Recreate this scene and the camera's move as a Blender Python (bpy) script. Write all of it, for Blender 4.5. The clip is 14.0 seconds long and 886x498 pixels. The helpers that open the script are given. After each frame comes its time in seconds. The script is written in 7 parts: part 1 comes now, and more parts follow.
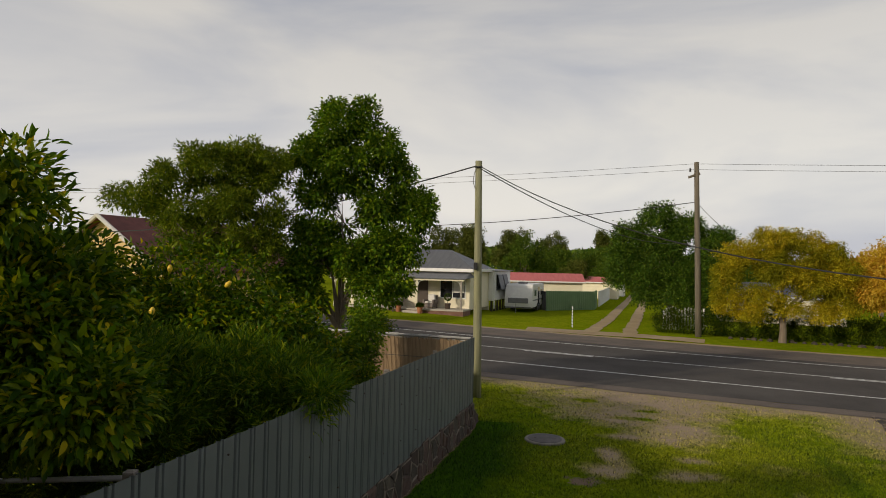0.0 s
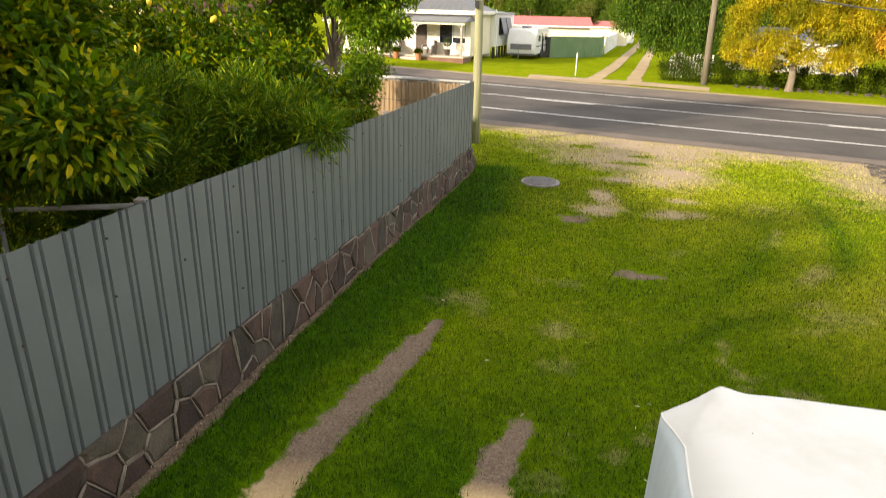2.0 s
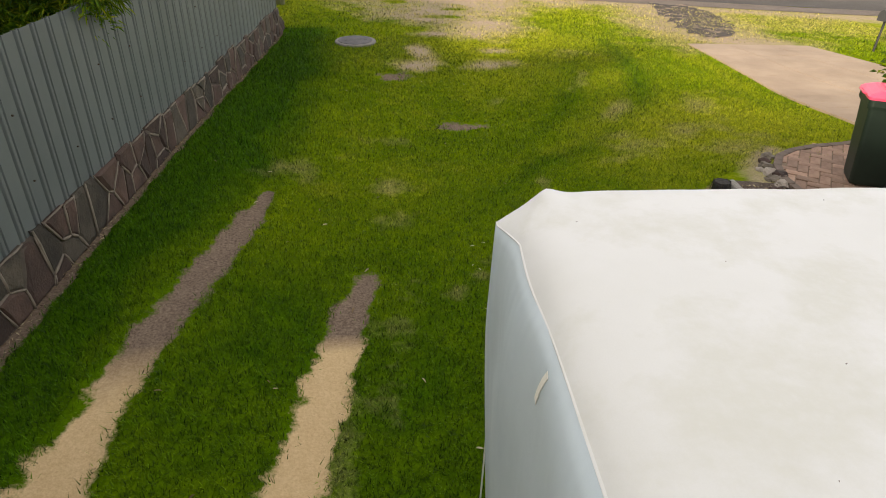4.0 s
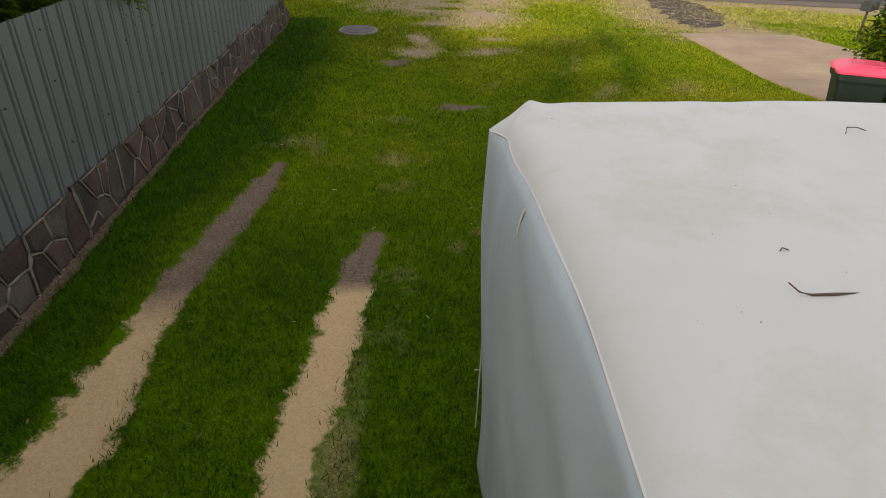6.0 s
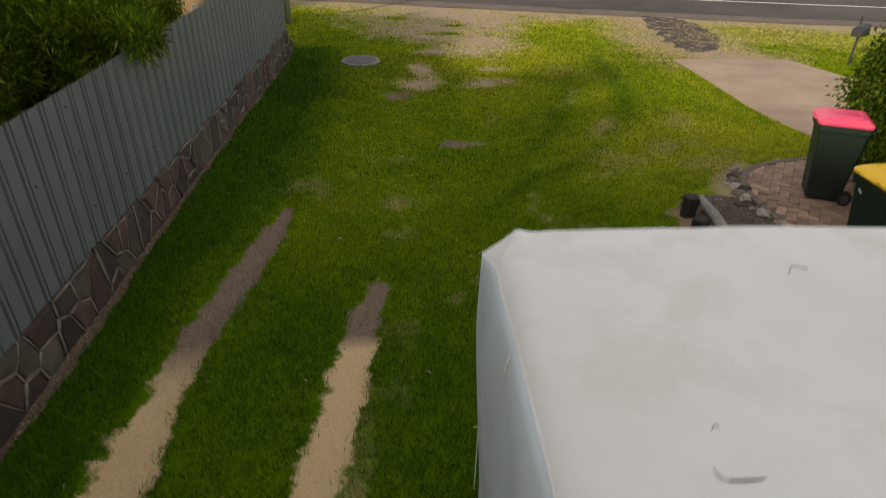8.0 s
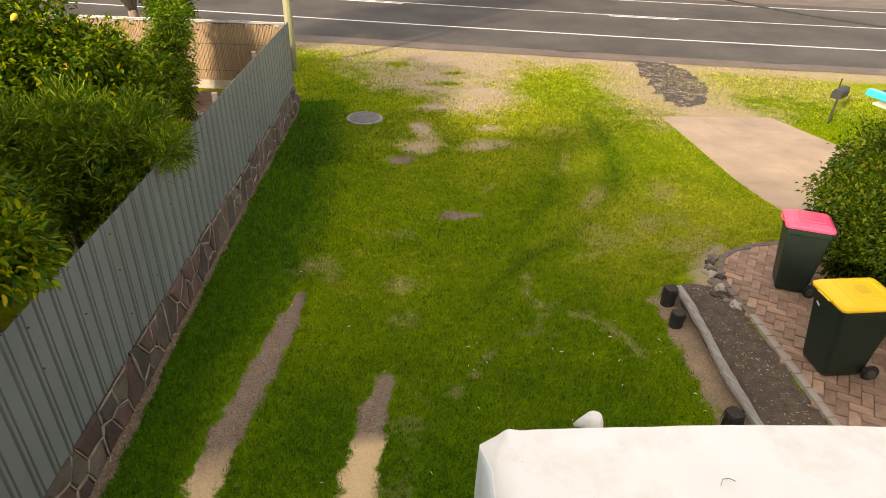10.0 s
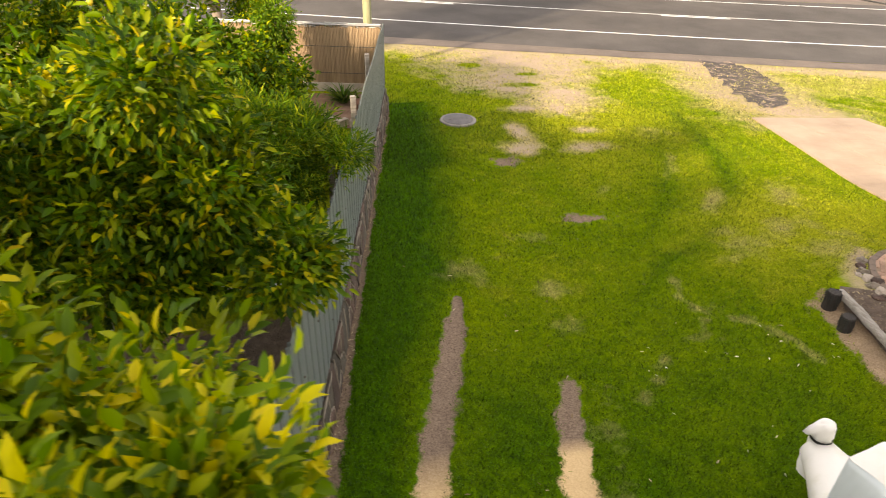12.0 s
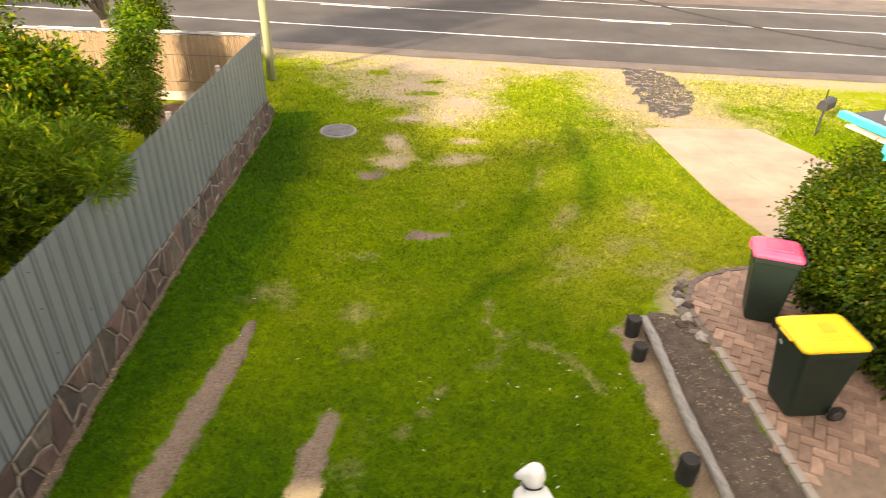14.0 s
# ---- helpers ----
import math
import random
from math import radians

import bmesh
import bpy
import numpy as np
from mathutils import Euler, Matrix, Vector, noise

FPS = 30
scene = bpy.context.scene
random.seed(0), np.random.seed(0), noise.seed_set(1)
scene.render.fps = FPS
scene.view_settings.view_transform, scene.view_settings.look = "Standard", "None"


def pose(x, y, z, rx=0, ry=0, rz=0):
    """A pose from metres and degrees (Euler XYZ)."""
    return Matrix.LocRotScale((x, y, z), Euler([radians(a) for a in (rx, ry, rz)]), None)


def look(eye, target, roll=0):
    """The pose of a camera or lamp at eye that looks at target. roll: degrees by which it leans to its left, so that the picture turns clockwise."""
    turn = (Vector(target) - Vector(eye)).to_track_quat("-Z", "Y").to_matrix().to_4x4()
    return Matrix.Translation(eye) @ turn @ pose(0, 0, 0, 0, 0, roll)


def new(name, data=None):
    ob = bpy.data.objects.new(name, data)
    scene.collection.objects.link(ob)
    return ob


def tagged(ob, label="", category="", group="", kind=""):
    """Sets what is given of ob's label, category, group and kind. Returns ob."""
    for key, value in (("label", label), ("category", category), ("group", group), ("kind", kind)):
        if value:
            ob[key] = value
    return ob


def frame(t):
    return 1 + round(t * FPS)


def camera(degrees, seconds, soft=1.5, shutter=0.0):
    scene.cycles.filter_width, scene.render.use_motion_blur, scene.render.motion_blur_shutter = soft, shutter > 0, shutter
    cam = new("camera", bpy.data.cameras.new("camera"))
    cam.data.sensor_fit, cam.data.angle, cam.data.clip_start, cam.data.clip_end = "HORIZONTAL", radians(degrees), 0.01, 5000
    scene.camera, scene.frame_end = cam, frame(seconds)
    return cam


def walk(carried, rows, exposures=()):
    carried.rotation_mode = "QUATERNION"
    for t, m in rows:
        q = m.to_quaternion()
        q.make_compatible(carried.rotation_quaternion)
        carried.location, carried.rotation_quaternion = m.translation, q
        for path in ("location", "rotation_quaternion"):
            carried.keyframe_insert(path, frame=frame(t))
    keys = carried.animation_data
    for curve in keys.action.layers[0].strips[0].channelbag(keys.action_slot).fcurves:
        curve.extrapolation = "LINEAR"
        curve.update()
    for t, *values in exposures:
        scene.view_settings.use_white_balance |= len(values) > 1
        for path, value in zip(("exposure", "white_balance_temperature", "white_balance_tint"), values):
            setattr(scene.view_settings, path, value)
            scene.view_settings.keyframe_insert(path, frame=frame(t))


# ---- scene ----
cam = camera(69.1, 14.0, soft=0.95, shutter=0.25)
METRES, EYE, TILT = 9.972, 3.5, 3.0
ROWS = [
    (0.0, 0.0, 0.0, 0.0, 0.04, -1.7, -1.26),
    (0.5, 0.0003, -0.0023, -0.0019, 0.02, -2.11, -1.26),
    (1.0, 0.0021, -0.0035, -0.0052, -0.01, -8.91, -1.31),
    (1.5, 0.0018, -0.0013, -0.0089, -0.02, -15.93, -1.4),
    (2.0, 0.0017, 0.0004, -0.0143, 0.02, -23.6, -1.36),
    (2.5, -0.0006, 0.0022, -0.0188, -0.04, -30.51, -1.4),
    (3.0, -0.0033, 0.0025, -0.0228, -0.01, -34.96, -1.53),
    (3.5, -0.0022, 0.0003, -0.0245, -0.01, -34.99, -1.52),
    (3.6, -0.0018, 0.0, -0.025, -0.6, -34.97, -1.54),
    (3.7, -0.001, -0.0005, -0.0258, -4.3, -34.85, -1.7),
    (3.8, -0.0003, -0.001, -0.0265, -10.7, -34.6, -2.0),
    (3.9, 0.0003, -0.002, -0.0274, -15.0, -34.45, -2.17),
    (4.0, 0.0008, -0.0028, -0.0282, -16.42, -34.4, -2.23),
    (4.2, 0.0005, -0.006, -0.0295, -16.5, -34.4, -2.23),
    (6.3, -0.0225, -0.072, -0.0325, -16.55, -34.38, -2.23),
    (6.5, -0.0232, -0.074, -0.0372, -16.55, -34.38, -2.23),
    (7.0, -0.0204, -0.0776, -0.0873, -16.58, -34.43, -2.14),
    (7.5, -0.0208, -0.0737, -0.0818, -16.6, -34.62, -2.24),
    (8.0, -0.0205, -0.0668, 0.0307, -16.6, -34.32, -1.75),
    (8.5, -0.0267, -0.0596, 0.1487, -16.59, -34.37, -2.46),
    (8.7, -0.0276, -0.0578, 0.1652, -16.59, -34.1, -2.47),
    (10.8, -0.0330, -0.0610, 0.1610, -16.59, -34.29, -2.34),
    (11.0, -0.0408, -0.0599, 0.1608, -16.59, -34.29, -2.34),
    (11.5, -0.1178, -0.0305, 0.1599, -16.65, -34.33, -2.35),
    (12.0, -0.2289, 0.0073, 0.1568, -16.46, -34.29, -2.17),
    (12.5, -0.2587, 0.0231, 0.1576, -16.36, -34.32, -2.27),
    (13.0, -0.2178, 0.0195, 0.1633, -16.33, -34.31, -2.23),
    (13.5, -0.121, 0.0017, 0.169, -16.32, -34.29, -2.2),
    (14.0, 0.0441, -0.0307, 0.1775, -16.35, -34.32, -2.25),
]
EXPOSURES = [(0.0, -0.96, 6500, 10), (0.5, -1.0, 6500, 10), (1.0, -1.0, 6500, 10), (1.5, -0.02, 6600, 10), (2.0, 0.97, 6800, 10), (2.5, 1.08, 6900, 10), (3.0, 1.02, 6900, 10), (4.0, 0.66, 6700, 10), (6.3, 0.10, 6500, 11), (7.0, 0.10, 6500, 11), (7.5, 0.48, 6500, 11), (8.0, -0.04, 6600, 12), (8.5, 0.34, 6900, 13), (11.0, 1.0, 7200, 14), (12.0, 1.30, 7200, 14), (12.5, 1.50, 7200, 14), (13.5, 1.60, 7250, 15), (14.0, 1.50, 7300, 15)]
walk(cam, [(t, pose(0, 0, EYE, TILT) @ pose(METRES * x, METRES * y, METRES * z, 90 + pitch, roll, yaw)) for t, x, y, z, yaw, pitch, roll in ROWS], EXPOSURES)

# ---- light ----
SUN_AZ, SUN_EL = math.atan2(-0.60, -0.80), radians(19)
to_sun = Vector((math.cos(SUN_AZ) * math.cos(SUN_EL), math.sin(SUN_AZ) * math.cos(SUN_EL), math.sin(SUN_EL)))
sun = new("sun", bpy.data.lights.new("sun", "SUN"))
sun.data.energy, sun.data.angle, sun.data.color = 5.0, radians(3), (1.0, 0.86, 0.66)
sun.matrix_basis = look(to_sun * 100, (0, 0, 0))

world = bpy.data.worlds.new("sky")
scene.world = world
world.use_nodes = True
wn, wl = world.node_tree.nodes, world.node_tree.links
wn.clear()


def wnode(kind, **values):
    n = wn.new(kind)
    for k, v in values.items():
        n.inputs[k].default_value = v
    return n


sky = wn.new("ShaderNodeTexSky")
sky.sky_type, sky.sun_disc, sky.sun_elevation, sky.sun_rotation = "NISHITA", False, SUN_EL, math.pi / 2 - SUN_AZ
sky.air_density, sky.dust_density = 1.2, 2.5
coord = wn.new("ShaderNodeTexCoord")
flat = wnode("ShaderNodeMapping", Scale=(1.0, 1.0, 3.6))
wl.new(coord.outputs["Generated"], flat.inputs["Vector"])
puffs = wnode("ShaderNodeTexNoise", Scale=1.5, Detail=6.0, Roughness=0.52, Distortion=0.5)
wl.new(flat.outputs["Vector"], puffs.inputs["Vector"])
cover_ramp = wn.new("ShaderNodeValToRGB")
cover_ramp.color_ramp.elements[0].position, cover_ramp.color_ramp.elements[1].position = 0.30, 0.64
wl.new(puffs.outputs["Fac"], cover_ramp.inputs["Fac"])
cloud = wn.new("ShaderNodeValToRGB")
cloud.color_ramp.elements[0].color, cloud.color_ramp.elements[1].color = (5.3, 5.65, 6.8, 1), (10.2, 9.7, 9.0, 1)
wl.new(cover_ramp.outputs["Color"], cloud.inputs["Fac"])
blend = wnode("ShaderNodeMix", Factor=0.86)
blend.data_type = "RGBA"
wl.new(sky.outputs["Color"], blend.inputs["A"])
wl.new(cloud.outputs["Color"], blend.inputs["B"])
height = wn.new("ShaderNodeSeparateXYZ")
wl.new(coord.outputs["Generated"], height.inputs["Vector"])
thin = wn.new("ShaderNodeMapRange")  # cloud deck: brighter low down, duller overhead
for key, v in (("From Min", 0.02), ("From Max", 0.75), ("To Min", 1.45), ("To Max", 0.70)):
    thin.inputs[key].default_value = v
wl.new(height.outputs["Z"], thin.inputs["Value"])
back = wnode("ShaderNodeBackground", Strength=0.12)
lit = wn.new("ShaderNodeVectorMath")
lit.operation = "SCALE"
wl.new(blend.outputs["Result"], lit.inputs[0])
wl.new(thin.outputs["Result"], lit.inputs["Scale"])
wl.new(lit.outputs["Vector"], back.inputs["Color"])
wl.new(back.outputs["Background"], wn.new("ShaderNodeOutputWorld").inputs["Surface"])

# ---- materials ----


def material(name):
    m = bpy.data.materials.new(name)
    m.use_nodes = True
    t = m.node_tree
    return m, t.nodes, t.links, t.nodes["Principled BSDF"]


def ramp_of(nodes, stops):
    r = nodes.new("ShaderNodeValToRGB")
    e = r.color_ramp.elements
    while len(e) < len(stops):
        e.new(0.5)
    for el, (p, c) in zip(e, stops):
        el.position, el.color = p, (*c, 1)
    return r


def noise_of(nodes, links, scale, detail=4.0, rough=0.55, vec=None, stretch=None):
    n = nodes.new("ShaderNodeTexNoise")
    n.inputs["Scale"].default_value, n.inputs["Detail"].default_value, n.inputs["Roughness"].default_value = scale, detail, rough
    src = vec
    if src is None:
        src = nodes.new("ShaderNodeTexCoord").outputs["Object"]
    if stretch:
        mp = nodes.new("ShaderNodeMapping")
        mp.inputs["Scale"].default_value = stretch
        links.new(src, mp.inputs["Vector"])
        src = mp.outputs["Vector"]
    links.new(src, n.inputs["Vector"])
    return n


def mixed(nodes, links, fac, a, b, kind="MIX"):
    m = nodes.new("ShaderNodeMix")
    m.data_type, m.blend_type = "RGBA", kind
    for sock, v in ((m.inputs["Factor"], fac), (m.inputs["A"], a), (m.inputs["B"], b)):
        if isinstance(v, (int, float)):
            sock.default_value = v
        elif isinstance(v, tuple):
            sock.default_value = (*v, 1)
        else:
            links.new(v, sock)
    return m.outputs["Result"]


def bumped(nodes, links, bsdf, height, strength, distance):
    b = nodes.new("ShaderNodeBump")
    b.inputs["Strength"].default_value, b.inputs["Distance"].default_value = strength, distance
    links.new(height, b.inputs["Height"])
    links.new(b.outputs["Normal"], bsdf.inputs["Normal"])
    return b


def surface(name, dark, light, scale=6.0, rough=0.7, metal=0.0, grain=60.0, bump=0.2, depth=0.004, stretch=None, vary=0.0, spec=None, world_space=False):
    """A two-scale mottled surface: stains at one scale, grain and relief at another."""
    m, n, l, b = material(name)
    vec = n.new("ShaderNodeNewGeometry").outputs["Position"] if world_space else None
    big = noise_of(n, l, scale, 5.0, 0.6, vec, stretch)
    fine = noise_of(n, l, grain, 3.0, 0.6, vec, stretch)
    c = ramp_of(n, [(0.3, dark), (0.7, light)])
    l.new(big.outputs["Fac"], c.inputs["Fac"])
    col = mixed(n, l, 0.35, c.outputs["Color"], mixed(n, l, fine.outputs["Fac"], dark, light), "MIX")
    if vary:
        info = n.new("ShaderNodeObjectInfo")
        hsv = n.new("ShaderNodeHueSaturation")
        mr = n.new("ShaderNodeMapRange")
        mr.inputs["To Min"].default_value, mr.inputs["To Max"].default_value = 1 - vary, 1 + vary
        l.new(info.outputs["Random"], mr.inputs["Value"])
        l.new(mr.outputs["Result"], hsv.inputs["Value"])
        l.new(col, hsv.inputs["Color"])
        col = hsv.outputs["Color"]
    l.new(col, b.inputs["Base Color"])
    b.inputs["Roughness"].default_value, b.inputs["Metallic"].default_value = rough, metal
    if spec is not None:
        b.inputs["Specular IOR Level"].default_value = spec
    bumped(n, l, b, fine.outputs["Fac"], bump, depth)
    return m


def leafy(name, stops, rough=0.45, through_light=0.28, patch=0.0, patch_color=(0.3, 0.28, 0.02)):
    """Leaves: each island has its own tint, and light shines through."""
    m, n, l, b = material(name)
    geo = n.new("ShaderNodeNewGeometry")
    c = ramp_of(n, stops)
    l.new(geo.outputs["Random Per Island"], c.inputs["Fac"])
    col = c.outputs["Color"]
    big = noise_of(n, l, 1.9, 3.0, 0.6, geo.outputs["Position"])
    lump = ramp_of(n, [(0.34, (0.18, 0.19, 0.16)), (0.5, (0.55, 0.55, 0.46)), (0.66, (0.95, 0.93, 0.75))])
    l.new(big.outputs["Fac"], lump.inputs["Fac"])
    col = mixed(n, l, 0.5, col, lump.outputs["Color"], "OVERLAY")
    l.new(col, b.inputs["Base Color"])
    b.inputs["Roughness"].default_value = rough
    b.inputs["Specular IOR Level"].default_value = 0.14
    if patch:
        pn = noise_of(n, l, 0.55, 2.0, 0.5, geo.outputs["Position"])
        pr = ramp_of(n, [(0.42, (0, 0, 0)), (0.60, (patch, patch, patch))])
        l.new(pn.outputs["Fac"], pr.inputs["Fac"])
        col = mixed(n, l, pr.outputs["Color"], col, patch_color)
        l.new(col, b.inputs["Base Color"])
    tr = n.new("ShaderNodeBsdfTranslucent")
    l.new(mixed(n, l, 1.0, col, (1.0, 1.0, 0.45), "MULTIPLY"), tr.inputs["Color"])
    mx = n.new("ShaderNodeMixShader")
    mx.inputs["Fac"].default_value = through_light
    l.new(b.outputs["BSDF"], mx.inputs[1])
    l.new(tr.outputs["BSDF"], mx.inputs[2])
    l.new(mx.outputs["Shader"], n["Material Output"].inputs["Surface"])
    return m


FENCE_K, FENCE_B = 0.276, -3.284  # boundary fence: x = k y + b


def turf_color(n, l, pos):
    """Lawn colours over the yard: the growth, painted shade and dryness of each place come as attributes, blotches and
    tufts from noise.
    """

    def fact(name):
        at = n.new("ShaderNodeAttribute")
        at.attribute_name = name
        return at.outputs["Fac"]

    def clamp(value, lo, hi, gain=1.0):
        mr = n.new("ShaderNodeMapRange")
        mr.inputs["From Min"].default_value, mr.inputs["From Max"].default_value = lo, hi
        mr.inputs["To Max"].default_value = gain
        l.new(value, mr.inputs["Value"])
        return mr.outputs["Result"]

    def plus(a, b, k):
        add = n.new("ShaderNodeMath")
        add.operation = "MULTIPLY_ADD"
        l.new(b, add.inputs[0])
        add.inputs[1].default_value = k
        l.new(a, add.inputs[2])
        return add.outputs["Value"]

    a = noise_of(n, l, 0.6, 4.0, 0.6, pos).outputs["Fac"]
    d = noise_of(n, l, 1.7, 6.0, 0.7, pos).outputs["Fac"]
    f = noise_of(n, l, 8.0, 4.0, 0.65, pos).outputs["Fac"]
    fine = noise_of(n, l, 38.0, 3.0, 0.7, pos).outputs["Fac"]
    mid = ramp_of(n, [(0.3, TURF_MID[0]), (0.7, TURF_MID[1])])
    l.new(a, mid.inputs["Fac"])
    col = mixed(n, l, 0.45, mid.outputs["Color"], mixed(n, l, clamp(f, 0.25, 0.75), TURF_MID[2], TURF_MID[3]))
    col = mixed(n, l, clamp(d, 0.56, 0.80, 0.5), col, TURF_DRY)
    deep = mixed(n, l, clamp(f, 0.25, 0.75), TURF_LUSH_SHADE[0], TURF_LUSH_SHADE[1])
    col = mixed(n, l, clamp(plus(fact("lush_shade"), d, 0.9), 0.45, 1.25, 0.9), col, deep)
    pale = mixed(n, l, clamp(f, 0.25, 0.75), TURF_PALE[0], TURF_PALE[1])
    col = mixed(n, l, clamp(plus(fact("pale"), d, 1.6), 0.75, 1.75, 0.92), col, pale)
    col = mixed(n, l, clamp(plus(fact("dry"), d, 2.2), 1.25, 2.05, 0.9), col, mixed(n, l, clamp(f, 0.25, 0.75), TURF_STRAW[0], TURF_STRAW[1]))
    tuft = ramp_of(n, [(0.30, (0.24, 0.26, 0.2)), (0.5, (0.5, 0.5, 0.5)), (0.72, (0.82, 0.78, 0.62))])
    l.new(fine, tuft.inputs["Fac"])
    return mixed(n, l, 0.6, col, tuft.outputs["Color"], "OVERLAY")


TURF_MID = [(0.076, 0.152, 0.0015), (0.190, 0.262, 0.0030), (0.050, 0.115, 0.0010), (0.265, 0.325, 0.0060)]
# deep green of lush grass, darkened further for shade by the fence
TURF_LUSH_SHADE = [(0.015, 0.062, 0.0008), (0.052, 0.142, 0.0016)]
TURF_DRY = (0.30, 0.265, 0.022)
TURF_PALE = [(0.210, 0.262, 0.0045), (0.43, 0.430, 0.030)]
TURF_STRAW = [(0.27, 0.232, 0.085), (0.50, 0.435, 0.205)]


def ground_material():
    m, n, l, b = material("lawn_and_earth")
    geo = n.new("ShaderNodeNewGeometry")
    pos = geo.outputs["Position"]
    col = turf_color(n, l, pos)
    col = mixed(n, l, 0.2, col, (0.032, 0.045, 0.004))
    speck = noise_of(n, l, 45.0, 4.0, 0.7, pos)
    edge = noise_of(n, l, 2.6, 8.0, 0.74, pos)

    def mask(name, lo, hi, gain=2.0):
        at = n.new("ShaderNodeAttribute")
        at.attribute_name = name
        add = n.new("ShaderNodeMath")
        add.operation = "MULTIPLY_ADD"
        l.new(edge.outputs["Fac"], add.inputs[0])
        add.inputs[1].default_value = gain
        l.new(at.outputs["Fac"], add.inputs[2])
        mr = n.new("ShaderNodeMapRange")
        mr.inputs["From Min"].default_value, mr.inputs["From Max"].default_value = lo, hi
        l.new(add.outputs["Value"], mr.inputs["Value"])
        return mr.outputs["Result"]

    def stuff(dark, light):
        c = ramp_of(n, [(0.32, dark), (0.7, light)])
        l.new(speck.outputs["Fac"], c.inputs["Fac"])
        return c.outputs["Color"]

    streak = noise_of(n, l, 9.0, 5.0, 0.7, pos, (1.0, 0.45, 1.0))
    dirt = mixed(n, l, streak.outputs["Fac"], stuff((0.070, 0.048, 0.036), (0.19, 0.142, 0.110)), stuff((0.15, 0.108, 0.078), (0.35, 0.268, 0.195)))
    dust = mixed(n, l, streak.outputs["Fac"], stuff((0.47, 0.325, 0.165), (0.60, 0.43, 0.235)), stuff((0.58, 0.42, 0.225), (0.70, 0.53, 0.31)))
    earth = mixed(n, l, mask("sand", 0.15, 1.1, 0.6), dirt, dust)
    col = mixed(n, l, mask("soil", 1.22, 1.42), col, earth)
    col = mixed(n, l, mask("gravel", 1.5, 2.75, 3.2), col, mixed(n, l, streak.outputs["Fac"], stuff((0.20, 0.145, 0.105), (0.42, 0.325, 0.24)), stuff((0.27, 0.205, 0.15), (0.52, 0.42, 0.315))))
    l.new(col, b.inputs["Base Color"])
    b.inputs["Roughness"].default_value = 0.95
    b.inputs["Specular IOR Level"].default_value = 0.0
    bumped(n, l, b, speck.outputs["Fac"], 0.6, 0.012)
    return m


def blade_material():
    m, n, l, b = material("grass_blades")
    geo = n.new("ShaderNodeNewGeometry")
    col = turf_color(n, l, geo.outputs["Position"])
    c = ramp_of(n, [(0.0, (0.04, 0.06, 0.05)), (0.35, (0.32, 0.34, 0.3)), (0.65, (0.62, 0.62, 0.5)), (0.9, (0.86, 0.82, 0.58)), (1.0, (1.0, 0.93, 0.68))])
    l.new(geo.outputs["Random Per Island"], c.inputs["Fac"])
    col = mixed(n, l, 1.0, col, c.outputs["Color"], "OVERLAY")
    l.new(col, b.inputs["Base Color"])
    b.inputs["Roughness"].default_value = 0.55
    b.inputs["Specular IOR Level"].default_value = 0.15
    tr = n.new("ShaderNodeBsdfTranslucent")
    l.new(col, tr.inputs["Color"])
    mx = n.new("ShaderNodeMixShader")
    mx.inputs["Fac"].default_value = 0.3
    l.new(b.outputs["BSDF"], mx.inputs[1])
    l.new(tr.outputs["BSDF"], mx.inputs[2])
    l.new(mx.outputs["Shader"], n["Material Output"].inputs["Surface"])
    return m


GROUND, BLADES = ground_material(), blade_material()
ASPHALT = surface("asphalt", (0.050, 0.046, 0.044), (0.118, 0.108, 0.100), 0.35, 0.95, 0, 90, 0.5, 0.006, spec=0.12)
SHOULDER = surface("worn_asphalt_shoulder", (0.075, 0.058, 0.048), (0.165, 0.130, 0.105), 0.9, 0.9, 0, 60, 0.5, 0.008)
LINE_PAINT = surface("road_paint", (0.55, 0.55, 0.53), (0.8, 0.8, 0.78), 3, 0.6, 0, 40, 0.1, 0.002)
STEEL_GREY = surface("painted_steel_sheet", (0.112, 0.131, 0.131), (0.152, 0.172, 0.170), 1.6, 0.45, 0.1, 30, 0.06, 0.002, vary=0.05)
STONE = surface("red_brown_stone", (0.022, 0.0135, 0.010), (0.090, 0.053, 0.039), 5, 0.85, 0, 45, 0.7, 0.012, vary=0.45)
STONE_GREY = surface("grey_green_stone", (0.022, 0.0185, 0.014), (0.095, 0.079, 0.056), 5, 0.88, 0, 45, 0.8, 0.014, vary=0.4)
MORTAR_DARK = surface("dirty_mortar", (0.030, 0.024, 0.019), (0.105, 0.086, 0.066), 8, 0.95, 0, 50, 0.6, 0.008)
MORTAR = surface("pale_mortar", (0.085, 0.068, 0.052), (0.285, 0.243, 0.19), 7, 0.9, 0, 50, 0.6, 0.008)
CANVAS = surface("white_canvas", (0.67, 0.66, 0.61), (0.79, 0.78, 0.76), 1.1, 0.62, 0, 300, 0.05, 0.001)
TAPE = surface("pale_cloth_tape", (0.84, 0.80, 0.70), (0.90, 0.87, 0.79), 9, 0.6)
# blue-grey copy of the canvas: shade on the cover's sides put into colour
CANVAS_SHADED = surface("shaded_canvas", (0.47, 0.545, 0.57), (0.60, 0.665, 0.685), 1.5, 0.65, 0, 300, 0.05, 0.001)


